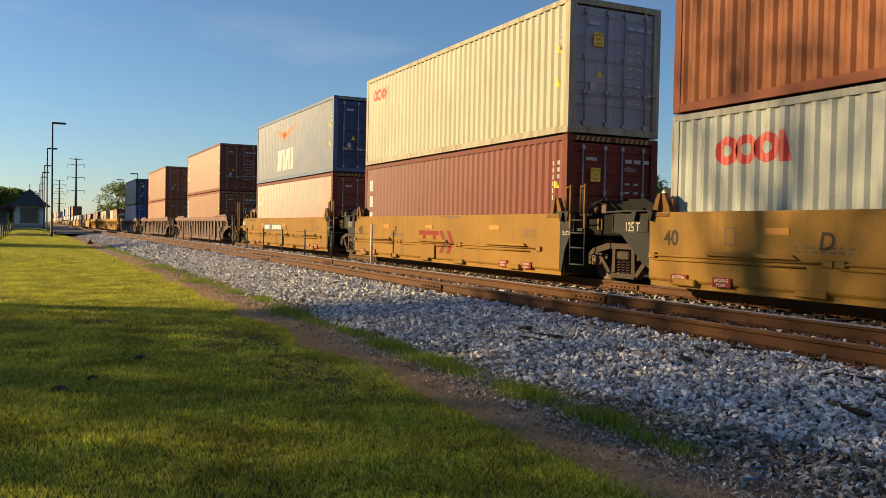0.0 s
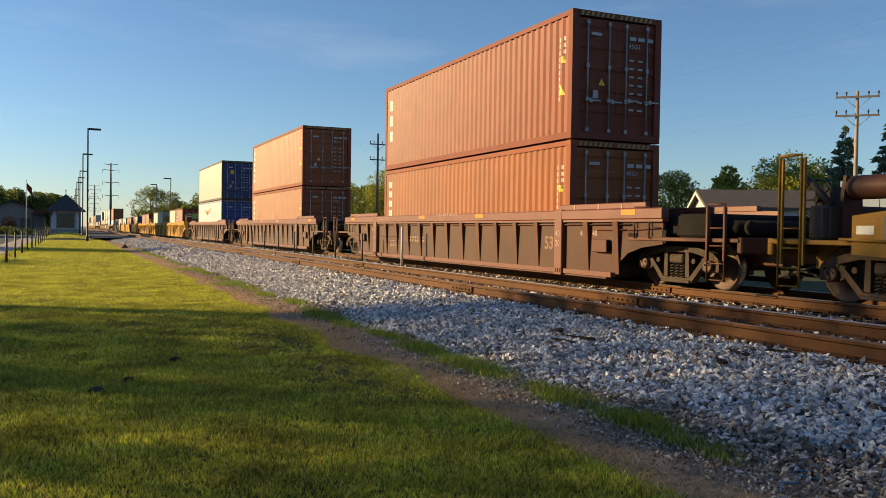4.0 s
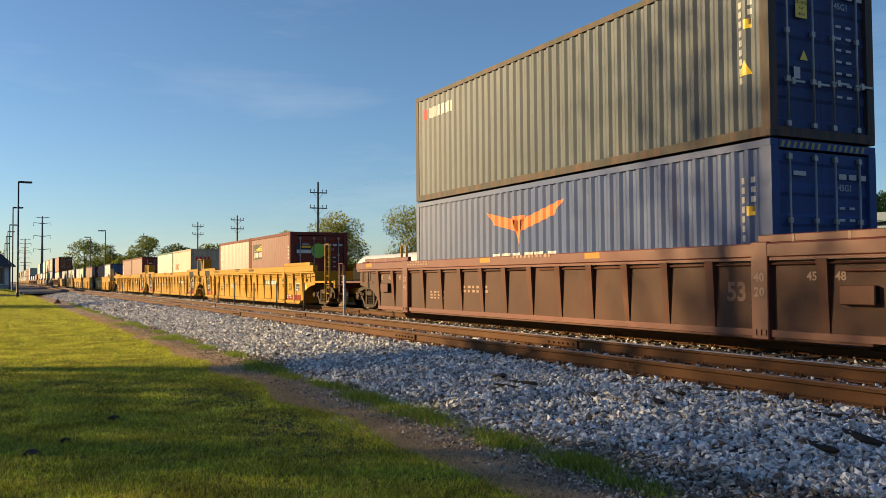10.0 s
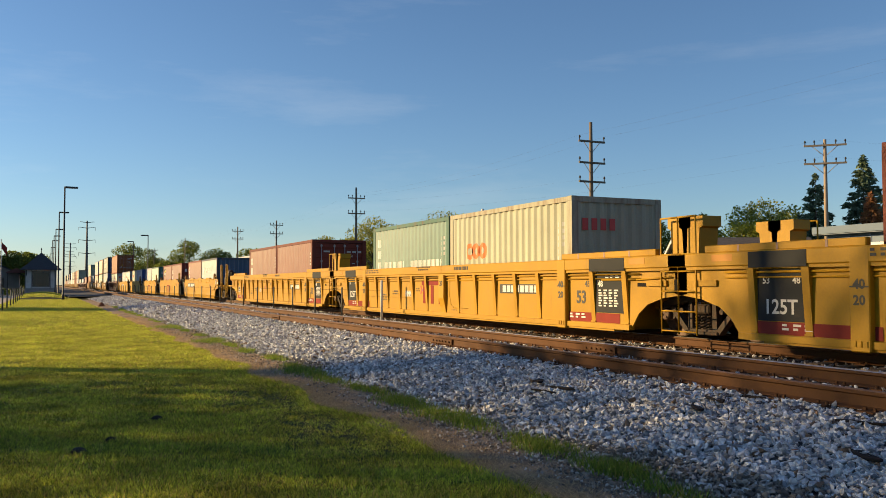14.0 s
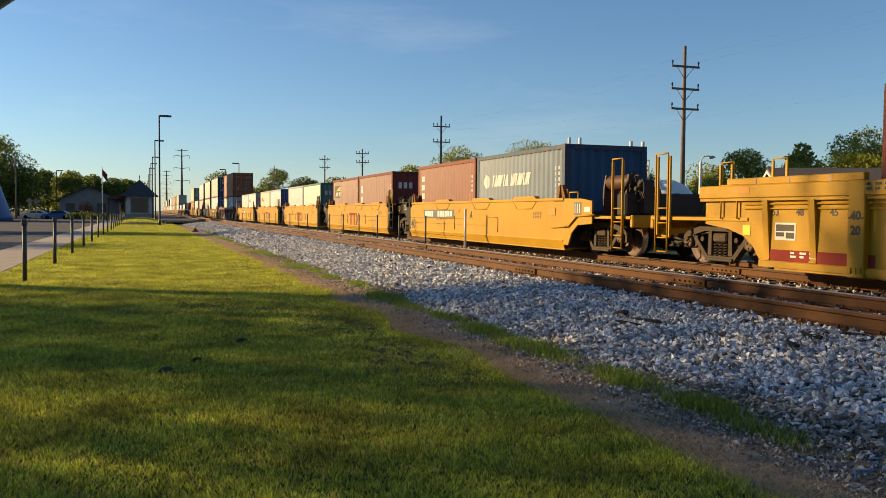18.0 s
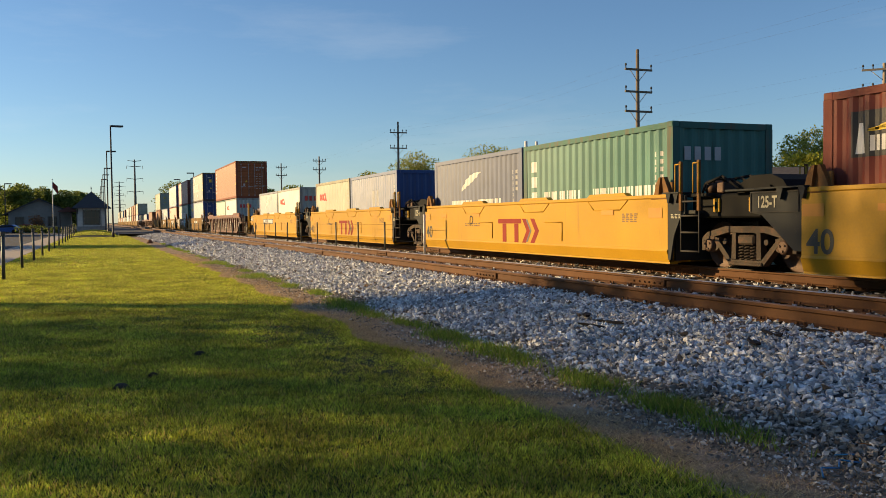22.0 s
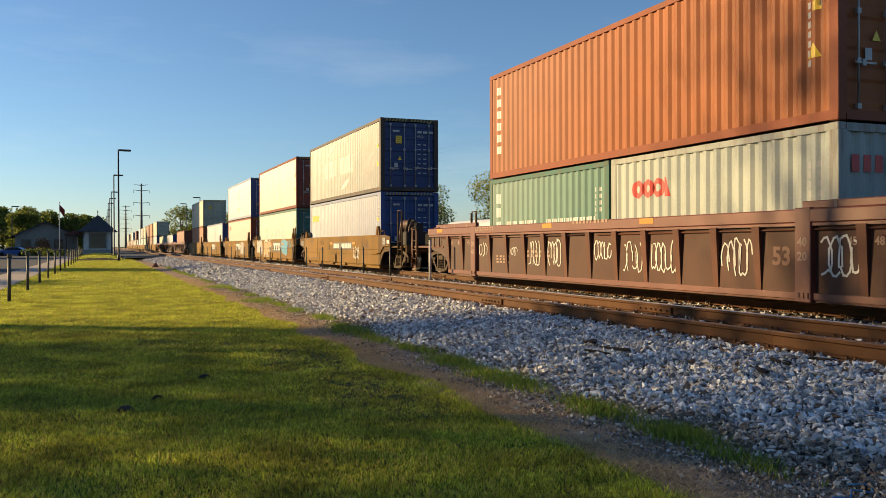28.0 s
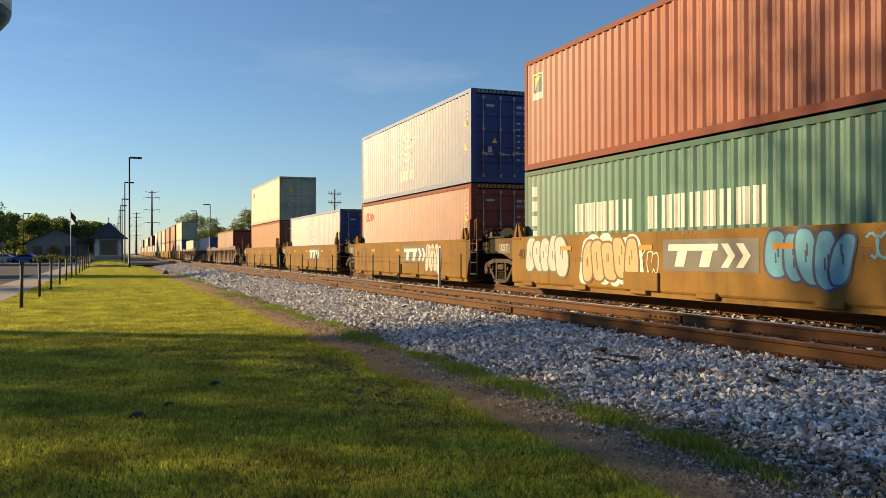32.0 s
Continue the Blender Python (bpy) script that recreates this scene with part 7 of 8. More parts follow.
part("stone_base", bm, material("grey_stone_base", (0.30, 0.29, 0.27), 0.85, 0, 0.15, 3, 30, 0.004), wl)
window(wl, -1.3, 0, 1.25, 2.6, 2.5, 4, 2)
bm = bmesh.new()
e, zt = 3.35, 7.3
base = [(-e, -0.95, 4.15), (e, -0.95, 4.15), (e, 6.95, 4.15), (-e, 6.95, 4.15)]
bv = [bm.verts.new(v) for v in base]
mv = [bm.verts.new((x * 0.62, 3 + (y - 3) * 0.62, 5.3)) for x, y, z in base]
tv = bm.verts.new((0, 3, zt))
for k in range(4):
    bm.faces.new((bv[k], bv[(k + 1) % 4], mv[(k + 1) % 4], mv[k]))
    bm.faces.new((mv[k], mv[(k + 1) % 4], tv))
bm.faces.new(bv)
lathe(bm, [(0.06, 7.2), (0.05, 7.7), (0.12, 7.8), (0.01, 8.2)], 8, 0, "z", (0, 3, 0))
part("roof", bm, SHINGLE, sta)
bm = bmesh.new()
for x in (-2.3, 2.3):
    bm = bmesh.new()
    prism(bm, [(-0.9, 4.1), (-0.02, 4.1), (-0.02, 3.1), (-0.12, 3.1)], x - 0.06, x + 0.06, "x")
    part("bracket", bm, TRIM, sta)
ann = thing("station_annex", "long low grey station hall with a dark gable roof", "building", pose(-9.6, 172, 0))
bm = bmesh.new()
box(bm, -5.2, 0, -0.2, 5.2, 9, 3.5)
prism(bm, [(-5.2, 3.5), (5.2, 3.5), (0, 5.9)], 0.0, 9, "y")
wl = part("wall", bm, material("weathered_grey_siding", (0.24, 0.225, 0.20), 0.85, 0, 0.1, 1.5, 40, 0.002), ann)
for x in (-4.0, 1.4):
    window(wl, x, 0, 1.2, 1.3, 1.5, 2, 1)
bm = bmesh.new()
for sgn in (-1, 1):
    prism(bm, [(0, 6.15), (sgn * 6.1, 3.25), (sgn * 6.1, 3.05), (0, 5.93)], -0.8, 9.8, "y")
part("roof", bm, SHINGLE, ann)
bm = bmesh.new()
box(bm, -0.5, -0.06, 0, 0.55, 0.0, 2.2)
part("door", bm, TRIM, ann)
cv = thing("canopy", "low station canopy on posts between two buildings", "canopy", pose(-4.2, 168, 0))
bm = bmesh.new()
prism(bm, [(-2.2, 3.6), (1.2, 3.6), (1.2, 3.75), (-0.5, 4.5), (-2.2, 3.75)], 0, 5, "y")
part("roof", bm, material("dull_red_canopy_roof", (0.13, 0.045, 0.035), 0.8, 0, 0.15, 3, 30), cv)
for x in (-1.9, 0.9):
    bm = bmesh.new()
    box(bm, x - 0.08, 0.1, 0, x + 0.08, 0.26, 3.6)
    part("post", bm, TRIM, cv)

# ---- water tower ----
TBLUE = material("deep_blue_tower_paint", (0.015, 0.085, 0.24), 0.45, 0, 0.06, 0.3, 10, 0, (0.02, 0.06, 0.15), 0.2)
TWHITE = material("white_tower_paint", (0.66, 0.66, 0.64), 0.45, 0, 0.05, 0.3, 10)
TGREEN = material("dark_green_tower_paint", (0.012, 0.06, 0.05), 0.45, 0, 0.06, 0.3, 10)
wtw = thing("water_tower", "tall blue water tower on a flared column, white tank", "water tower", pose(-26.2, 132, 0))
bm = bmesh.new()
lathe(bm, [(8.9, -0.1), (8.7, 0.6), (7.9, 3), (6.9, 6), (6.15, 9), (6.0, 12), (6.0, 24.2)], 36)
part("column", bm, TBLUE, wtw)
bm = bmesh.new()
lathe(bm, [(6.0, 24.2), (6.0, 27.2)], 36)
part("white_band", bm, TWHITE, wtw)
bm = bmesh.new()
lathe(bm, [(6.0, 27.2), (7.4, 29.4), (10.3, 31.9), (11.45, 32.9), (12.6, 34.3), (12.95, 35.2)], 36)
part("tank_underside", bm, TGREEN, wtw)
bm = bmesh.new()
lathe(bm, [(12.95, 35.2), (13.0, 37.5), (12.4, 40.5), (10.4, 43.6), (6.8, 46), (2.8, 47.2), (0.3, 47.4)], 36)
part("tank", bm, TWHITE, wtw)


# ---- cars far off ----
CARGLASS = material("car_glass", (0.02, 0.022, 0.025), 0.05, 0, 0.05, 2, 20, spec=0.8)


def motor_car(x, y, turn, rgb, label):
    c = thing("car", label, "car", pose(x, y, -0.03, 0, 0, turn))
    pm = material("car_paint_%02d" % len(MATS), rgb, 0.25, 0.1, 0.05, 2, 40, coat=0.6)
    bm = bmesh.new()
    prism(bm, [(-2.2, 0.25), (2.2, 0.25), (2.25, 0.62), (2.1, 0.8), (1.2, 0.92), (0.55, 1.38), (-1.0, 1.42), (-1.75, 0.98), (-2.2, 0.9)], -0.86, 0.86, "x")
    bmesh.ops.bevel(bm, geom=list(bm.edges), offset=0.05, segments=2, affect="EDGES")
    part("body", bm, pm, c)
    bm = bmesh.new()
    for s_ in (-1, 1):
        prism(bm, [(1.05, 0.95), (0.52, 1.32), (-0.95, 1.35), (-1.5, 1.0)], s_ * 0.865, s_ * 0.87, "x")
    part("side_window", bm, CARGLASS, c)
    for sx in (-0.82, 0.82):
        for sy in (-1.35, 1.4):
            bm = bmesh.new()
            lathe(bm, [(0.2, -0.11), (0.32, -0.1), (0.32, 0.1), (0.2, 0.11)], 16, 0, "x", (sx, sy, 0.32))
            part("wheel", bm, SEAL, c)
    for sx in (-0.6, 0.6):
        bm = bmesh.new()
        box(bm, sx - 0.16, -2.24, 0.62, sx + 0.16, -2.19, 0.75, 0, 0.015)
        part("tail_lamp", bm, M_RED, c)


motor_car(-13.3, 152, 75, (0.03, 0.10, 0.32), "small blue car parked near the station")
motor_car(-17.5, 160, 80, (0.45, 0.45, 0.44), "silver car parked beyond the road")
motor_car(-11.0, 156, 85, (0.40, 0.06, 0.04), "red car parked near the station")

# signs, poles and bushes near the tower
WOOD = material("weathered_pole_wood", (0.16, 0.12, 0.085), 0.85, 0, 0.2, 3, 30, 0.004, (0.08, 0.06, 0.05), 0.3, streak=True)
for x, y in ((-13.6, 118), (-13.0, 119.5)):
    sg = thing("road_sign", "diamond road sign, grey back turned, on a thin post", "sign", pose(x, y, 0))
    bm = bmesh.new()
    tube(bm, (0, 0, -0.05), (0, 0, 3.0), 0.035, 6)
    part("post", bm, GALV, sg)
    bm = bmesh.new()
    prism(bm, [(0, 2.2), (0.4, 2.6), (0, 3.0), (-0.4, 2.6)], -0.06, -0.04, "y")
    part("panel", bm, M_BUFF, sg)
for x, y, s_ in ((-5.6, 138, 1.1), (-7.5, 141, 0.9), (-8.8, 150, 1.5), (-10.8, 150, 1.3), (-4.2, 160, 0.9)):
    rg = np.random.default_rng(int(x * -10))
    q, f = leaves(rg, [Vector((0, 0, s_ * 0.5)), Vector((s_ * 0.5, 0.1, s_ * 0.4)), Vector((-s_ * 0.5, 0, s_ * 0.45))], [s_ * 0.55] * 3, 500, 0.12)
    b = new("shrub", tri_mesh("shrub", q, f, LEAF))
    b.location = (x, y, 0)
    tagged(b, "clipped dark green shrub near the station", "shrub")


# ---- poles and wires ----
def utility_pole(x, y, h, arms, turn=0, label="wooden utility pole with crossarms", wood=None, half=0.98):
    up = thing("utility_pole", label, "utility pole", pose(x, y, 0, 0, 0, turn), "utility poles behind the train")
    bm = bmesh.new()
    lathe(bm, [(0.17, -0.1), (0.10, h)], 9)
    part("pole", bm, wood or WOOD, up)
    for z in arms:
        bm = bmesh.new()
        box(bm, -half, -0.16, z - 0.06, half, -0.06, z + 0.06)
        for sx in (-1, 1):
            tube(bm, (sx * half * 0.6, -0.1, z - 0.05), (0, -0.05, z - 0.75), 0.02, 5)
        a = part("crossarm", bm, wood or WOOD, up)
        for q in (-0.94, 0.94) if len(arms) > 2 else (-0.94, -0.5, 0.5, 0.94):
            bm = bmesh.new()
            lathe(bm, [(0.03, z + 0.06), (0.03, z + 0.2), (0.065, z + 0.22), (0.05, z + 0.33), (0.02, z + 0.36)], 8, 0, "z", (q * half, -0.11, 0))
            part("insulator", bm, DARKSTEEL, a)


TOPS = []
for x, y, h, arms in ((31, 43.8, 11.7, (10.45, 9.1, 7.9)), (31, 88.3, 12.2, (11.0, 9.3)), (31, 124, 11.0, (10.3, 9.0)), (31, 152, 11.8, (11.0, 9.6)), (31, 215, 13.0, (12.2, 10.8)), (31, 280, 13, (12.2, 10.8)), (31, 350, 13, (12.2,))):
    utility_pole(x, y, h, arms)
    TOPS.append((x, y, arms[0]))
utility_pole(46.5, 39.3, 11.0, (10.6, 9.4), -44, "pale wooden utility pole with two crossarms", material("pale_pole_wood", (0.30, 0.23, 0.16), 0.85, 0, 0.15, 3, 30, 0.003), 1.3)
utility_pole(31, -5, 11.8, (10.9, 9.6))
TOPS.insert(0, (31, -5, 10.9))


def wire(pts, sag, r=0.002):
    cu = bmesh.new()
    for (x0, y0, z0), (x1, y1, z1) in zip(pts, pts[1:]):
        prev = None
        for k in range(9):
            f = k / 8
            p = Vector((x0 + (x1 - x0) * f, y0 + (y1 - y0) * f, z0 + (z1 - z0) * f - sag * 4 * f * (1 - f)))
            if prev is not None:
                tube(cu, prev, p, r, 4, caps=False)
            prev = p
    w = new("overhead_wire", mesh_of("overhead_wire", cu, DARKSTEEL))
    return tagged(w, "thin dark overhead wire between utility poles", "wire", "overhead wires")


for dx in (-0.92, 0.92):
    wire([(x + dx, y - 0.11, z + 0.36) for x, y, z in TOPS], 0.6)
for dz in (0.1, -1.0):
    wire([(46.5, 39.3, 10.9 + dz), (60, 20, 9.5 + dz), (90, -20, 9 + dz)], 0.8)
    wire([(31, 88.3, 10.5 + dz), (46.5, 39.3, 10.9 + dz)], 0.7)

# steel transmission poles down the line
PYLON = material("weathered_pylon_steel", (0.13, 0.12, 0.11), 0.7, 0.0, 0.12, 4, 60, 0.0005, RUST, 0.2)
for x, y, h in ((16.2, 400, 29.5), (13.5, 560, 27), (17, 720, 28)):
    py = thing("transmission_pole", "tall grey steel transmission pole with six arms", "pylon", pose(x, y, 0))
    bm = bmesh.new()
    lathe(bm, [(0.7, -0.2), (0.28, h)], 10)
    part("pole", bm, PYLON, py)
    for k, (z, w) in enumerate(((h - 0.6, 3.6), (h - 3.0, 4.2), (h - 8.5, 4.2), (h - 14.2, 4.2))):
        bm = bmesh.new()
        for sgn in (-1, 1):
            tube(bm, (0, 0, z - 0.25), (sgn * w * 0.8, 0, z + 0.15), 0.17, 6, 0, 0.09)
            tube(bm, (sgn * w * 0.8, 0, z + 0.1), (sgn * w * 0.8, 0, z - 1.3 if k else z), 0.08, 6)
        part("arm", bm, PYLON, py)

# ---- behind the train ----
TANKW = material("white_tank_paint", (0.68, 0.67, 0.64), 0.4, 0, 0.06, 1, 20, 0, (0.4, 0.36, 0.3), 0.2)
for k, (y0, y1) in enumerate(((41.0, 52.0), (54.5, 70.0))):
    tk = thing("storage_tank", "long white horizontal storage tank with round ends", "tank", pose(29.0, y0, 0))
    bm = bmesh.new()
    L_ = y1 - y0
    lathe(bm, [(0.1, 0), (0.9, 0.15), (1.4, 0.6), (1.6, 1.3), (1.6, L_ - 1.3), (1.4, L_ - 0.6), (0.9, L_ - 0.15), (0.1, L_)], 28, 0, "y", (0, 0, 1.95))
    part("vessel", bm, TANKW, tk)
    for q in (2, L_ - 2):
        bm = bmesh.new()
        box(bm, -1.3, q - 0.25, 0, 1.3, q + 0.25, 0.9)
        part("saddle", bm, CONCRETE, tk)
    pf = thing("tank_platform", "white railed platform with two tall vent pipes", "platform", pose(27.2, (44.2, 50.6)[k] if k == 0 else 51.8, 0))
    bm = bmesh.new()
    box(bm, -0.7, -1.6, 3.55, 0.7, 1.6, 3.63)
    part("deck", bm, GALV, pf)
    for sx in (-0.65, 0.65):
        for sy in (-1.55, 1.55):
            bm = bmesh.new()
            tube(bm, (sx, sy, 0), (sx, sy, 4.65), 0.05, 6)
            part("leg", bm, M_WHITE, pf)
    bm = bmesh.new()
    for z in (4.1, 4.65):
        pipe(bm, [(-0.65, -1.55, z), (0.65, -1.55, z), (0.65, 1.55, z), (-0.65, 1.55, z), (-0.65, -1.55, z)], 0.035, 6)
    part("railing", bm, M_WHITE, pf)
    for sx in (-0.35, 0.45):
        bm = bmesh.new()
        tube(bm, (sx, -1.2, 0), (sx, -1.2, 6.6 if k else 5.75), 0.11, 8)
        part("vent_pipe", bm, TANKW, pf)
    bm = bmesh.new()
    for sx in (-0.3, 0.3):
        tube(bm, (sx, -1.9, 0), (sx, -1.6, 3.6), 0.04, 6)
    for q in range(9):
        tube(bm, (-0.3, -1.88 + q * 0.03, 0.4 * q + 0.2), (0.3, -1.88 + q * 0.03, 0.4 * q + 0.2), 0.025, 5)
    part("ladder", bm, M_WHITE, pf)

sl = thing("street_lamp", "pale pole with a curved arm and round lamp", "lamp post", pose(41, 55.6, 0))
bm = bmesh.new()
lathe(bm, [(0.14, 0), (0.10, 5.6)], 9)
pipe(bm, [(0, 0, 5.5), (0.1, 0, 5.9), (0.4, 0, 6.1), (0.8, 0, 6.1)], 0.05, 6)
part("pole", bm, M_WHITE, sl)
bm = bmesh.new()
lathe(bm, [(0.05, 6.15), (0.25, 6.08), (0.32, 5.98), (0.1, 5.9)], 12, 0, "z", (1.0, 0, 0))
part("lamp_head", bm, GALV, sl)

hs = thing("house", "small pale house with a low dark gable roof", "house", pose(50.6, 58.6, 0, 0, 0, -28))
bm = bmesh.new()
box(bm, 0, -3.4, 0, 11, 3.4, 4.0)
prism(bm, [(-3.4, 4.0), (3.4, 4.0), (0, 5.3)], 0, 11, "x")
wl = part("wall", bm, material("pale_blue_siding", (0.42, 0.45, 0.48), 0.75, 0, 0.08, 2, 40, 0.002), hs)
bm = bmesh.new()
for sgn in (-1, 1):
    prism(bm, [(0, 5.55), (sgn * 4.0, 3.92), (sgn * 4.0, 3.72), (0, 5.32)], -0.5, 11.5, "x")
part("roof", bm, material("brown_grey_shingles", (0.085, 0.072, 0.065), 0.9, 0, 0.2, 3, 30, 0.005), hs)
for sgn in (-1, 1):
    bm = bmesh.new()
    prism(bm, [(0, 5.36), (sgn * 4.02, 3.74), (sgn * 4.02, 3.52), (0, 5.10)], -0.56, -0.50, "x")
    part("bargeboard", bm, M_WHITE, hs)
for y in (-1.9, 0.7):
    bm = bmesh.new()
    box(bm, -0.04, y, 1.6, -0.001, y + 1.2, 2.9)
    part("window", bm, GLASS, hs)
BMETAL = material("blue_grey_metal_siding", (0.10, 0.155, 0.23), 0.6, 0.0, 0.08, 1, 30, 0, (0.14, 0.17, 0.2), 0.2, streak=True)
sh = thing("metal_shed", "blue-grey metal building with a low roof and pale fascia", "building", pose(37, 2, 0))
bm = bmesh.new()
box(bm, 0, -30, 0, 18, 29.2, 4.0)
wl = part("wall", bm, BMETAL, sh)
bm = bmesh.new()
prism(bm, [(-0.5, 4.0), (18.5, 4.0), (18.5, 4.42), (9, 4.95), (-0.5, 4.42)], -30.5, 29.7, "y")
part("roof", bm, material("dark_blue_metal_roof", (0.07, 0.10, 0.15), 0.5, 0.1, 0.08, 1, 30), sh)
bm = bmesh.new()
box(bm, -0.56, -30.5, 4.05, -0.502, 29.7, 4.42)
part("fascia", bm, material("pale_blue_fascia", (0.075, 0.125, 0.19), 0.6, 0, 0.06, 1, 30), sh)
bm = bmesh.new()
box(bm, -0.03, -0.04, 0, 0.0, 0.04, 4.0)
RIB_ME = mesh_of("siding_rib", bm, BMETAL)
for k in range(48):
    shared("siding_rib", RIB_ME, wl, None, pose(0, -29.5 + 1.22 * k, 0))
bm = bmesh.new()
for ya, yb, za, zb in ((25.65, 27.05, 2.55, 2.72), (25.65, 27.05, 3.35, 3.52), (25.65, 25.82, 2.72, 3.35), (26.88, 27.05, 2.72, 3.35)):
    box(bm, -0.08, ya, za, 0.0, yb, zb)
wn_ = part("window", bm, M_WHITE, wl, "small white-framed window")
bm = bmesh.new()
box(bm, -0.035, 25.82, 2.72, -0.031, 26.88, 3.35)
part("pane", bm, GLASS, wn_)
an = thing("antenna_mast", "thin grey antenna mast above a metal roof", "mast", pose(60, 42.5, 0))
bm = bmesh.new()
tube(bm, (0, 0, 0), (0, 0, 14.6), 0.07, 6, 0, 0.04)
part("mast", bm, GALV, an)
fb = thing("low_building", "low pale flat-roofed building far behind the train", "building", pose(42, 175, 0))
bm = bmesh.new()
box(bm, 0, 0, 0, 25, 30, 7.6)
box(bm, -0.2, -0.2, 7.6, 25.2, 30.2, 8.0)
part("wall", bm, material("pale_grey_block_wall", (0.40, 0.41, 0.42), 0.8, 0, 0.08, 1, 30), fb)

# trees: far side of the tracks
for k, (x, y, h, r) in enumerate(((25, 300, 15.5, 6.5), (33, 310, 14, 6), (40, 268, 15, 6.5), (47, 262, 12.5, 5.5), (30, 240, 8, 4), (45, 120, 11.8, 5), (40, 128, 9, 4.2), (55, 113, 12.0, 6), (62, 118, 11, 5.5), (48, 74, 5.6, 3.2), (55, 72, 5.4, 3.0), (62, 76, 8.8, 3.6), (66, 73, 7.2, 3.2), (75, 73, 11.2, 4.6), (83, 76, 10.6, 4.8), (80, 55, 10, 4.4), (95, 62, 12, 5), (62, 100, 8, 4), (70, 92, 8, 4.4), (52, 150, 10, 5), (58, 200, 11, 5.5), (48, 225, 11, 5.5))):
    tree(x, y, h, r, 100 + k, LEAF_LIT if y < 135 else LEAF, n=8500 if y < 140 else 5000, size=0.15 if y < 140 else 0.30)
tree(70, 76.5, 9.8, 2.2, 150, LEAF_LIT, n=1700, size=0.26, low=0.5, label="thin young tree with a sparse crown")
tree(59.8, 58.4, 7.0, 3.7, 151, LEAF_Y, 6500, 0.14, "yellow-green bushy tree behind the train", low=0.12)
spruce(66, 57, 12.2, 3.4, 152)
spruce(72, 56.5, 14.4, 4.4, 153, n=24000)
tree(70.5, 64, 9.6, 3.6, 156, LEAF_LIT, n=6000, size=0.15)
tree(76.9, 55.8, 11.4, 3.3, 157, LEAF_LIT, n=6000, size=0.15)
tree(79.5, 55.3, 10.0, 2.6, 158, n=4000, size=0.15)
spruce(69.2, 53.5, 10.2, 2.9, 154, LEAF_R, 12000, "rust-brown dying conifer beside green spruces")
tree(80, 50, 10.5, 4, 155, n=2000, size=0.28)
for k in range(22):
    rg = random.Random(k)
    tree(92 + rg.uniform(-6, 12), -10 + k * 13.5, rg.uniform(5, 7.5), rg.uniform(4, 5.5), 200 + k, n=900, size=0.45, label="low green tree in a distant row", low=0.1)
# trees: the lawn's side
for k, (x, y, h, r) in enumerate(((-26.5, 178, 15.2, 9.5), (-33, 185, 14, 7), (-21, 215, 10.5, 5), (-16, 222, 11.0, 5.2), (-11.5, 228, 10.5, 4.5), (-7.5, 225, 9.6, 4.5), (-3.5, 232, 9.5, 4.6), (-29, 230, 10, 5.5), (-37, 230, 11, 6), (-45, 180, 13, 7), (-14.5, 190, 8.5, 4))):
    tree(x, y, h, r, 300 + k, n=16000 if k < 2 else 8000, size=0.27)
tree(-9.9, 166, 3.2, 1.5, 330, LEAF_R, 500, 0.16, "small rust-red ornamental tree", low=0.3)
utility_pole(-20.5, 160, 10.5, (9.6, 8.7), 0, "wooden utility pole beyond the car park")
for x, y in ((-22.5, 150), (-15.5, 175)):
    lamp(x, y, 9.0, 1, "car park lamp post with a flat head")
# unseen big trees beyond the road, set between sun and lawn to cast shade
tree(-19.6, 22.8, 13.2, 7.0, 400, n=21000, size=0.115, label="large spreading unseen shade tree across the road", low=0.30)
tree(-20.5, 13.5, 13.8, 7.2, 401, n=34000, size=0.145, label="large spreading unseen shade tree across the road", low=0.28)
tree(-31.0, 2.0, 15.0, 7.2, 402, n=12000, size=0.14, label="large spreading unseen shade tree across the road", low=0.3)
tree(-18.9, 29.0, 17.0, 4.9, 405, n=2600, size=0.115, label="tall high-crowned unseen shade tree across the road", low=0.55)
# added behind the camera, to keep low sky light off the container doors
for k, (x, y, h, r) in enumerate(((-24, -34, 15, 7), (-10, -42, 14, 6.5), (3, -38, 15.5, 7), (22, -44, 13, 6), (38, -40, 14, 6.5))):
    tree(x, y, h, r, 420 + k, n=3000, size=0.42, label="broad unseen tree behind the camera, added to block sky", low=0.15)
# two more unseen trees, added to shade the road and the far lawn
tree(-30.0, 76.0, 12.5, 6.0, 403, n=3200, size=0.36, label="broad unseen shade tree beside the road", low=0.2)
tree(-36.0, 62.0, 12.5, 6.0, 404, n=3200, size=0.36, label="broad unseen shade tree beside the road", low=0.2)


# ---- fence between the tracks ----
fe = thing("track_fence", "low dark steel post fence between the tracks", "fence")
bm = bmesh.new()
tube(bm, (0, 0, -0.15), (0, 0, 1.05), 0.03, 6)
FP_ME = mesh_of("post", bm, POST)
bm = bmesh.new()
tube(bm, (0, 0, -0.15), (0, 0, 1.28), 0.042, 8)
part("white_post", bm, M_WHITE, fe, "white end post").location = (9.4, 24.4, 0.33)
for k in range(34):
    shared("post", FP_ME, fe, None, pose(9.4, 28.3 + 3.27 * k, 0.33))
for z in (0.75, 1.3):
    bm = bmesh.new()
    tube(bm, (9.4, 24.4, z), (9.4, 136, z), 0.006, 4)
    part("cable", bm, DARKSTEEL, fe)

# ---- ballast stones ----
STONE = island_material("crushed_limestone", (0.26, 0.26, 0.262), (0.88, 0.88, 0.88), 0.85, (0.22, 0.15, 0.10), 0.05, 0, 22)
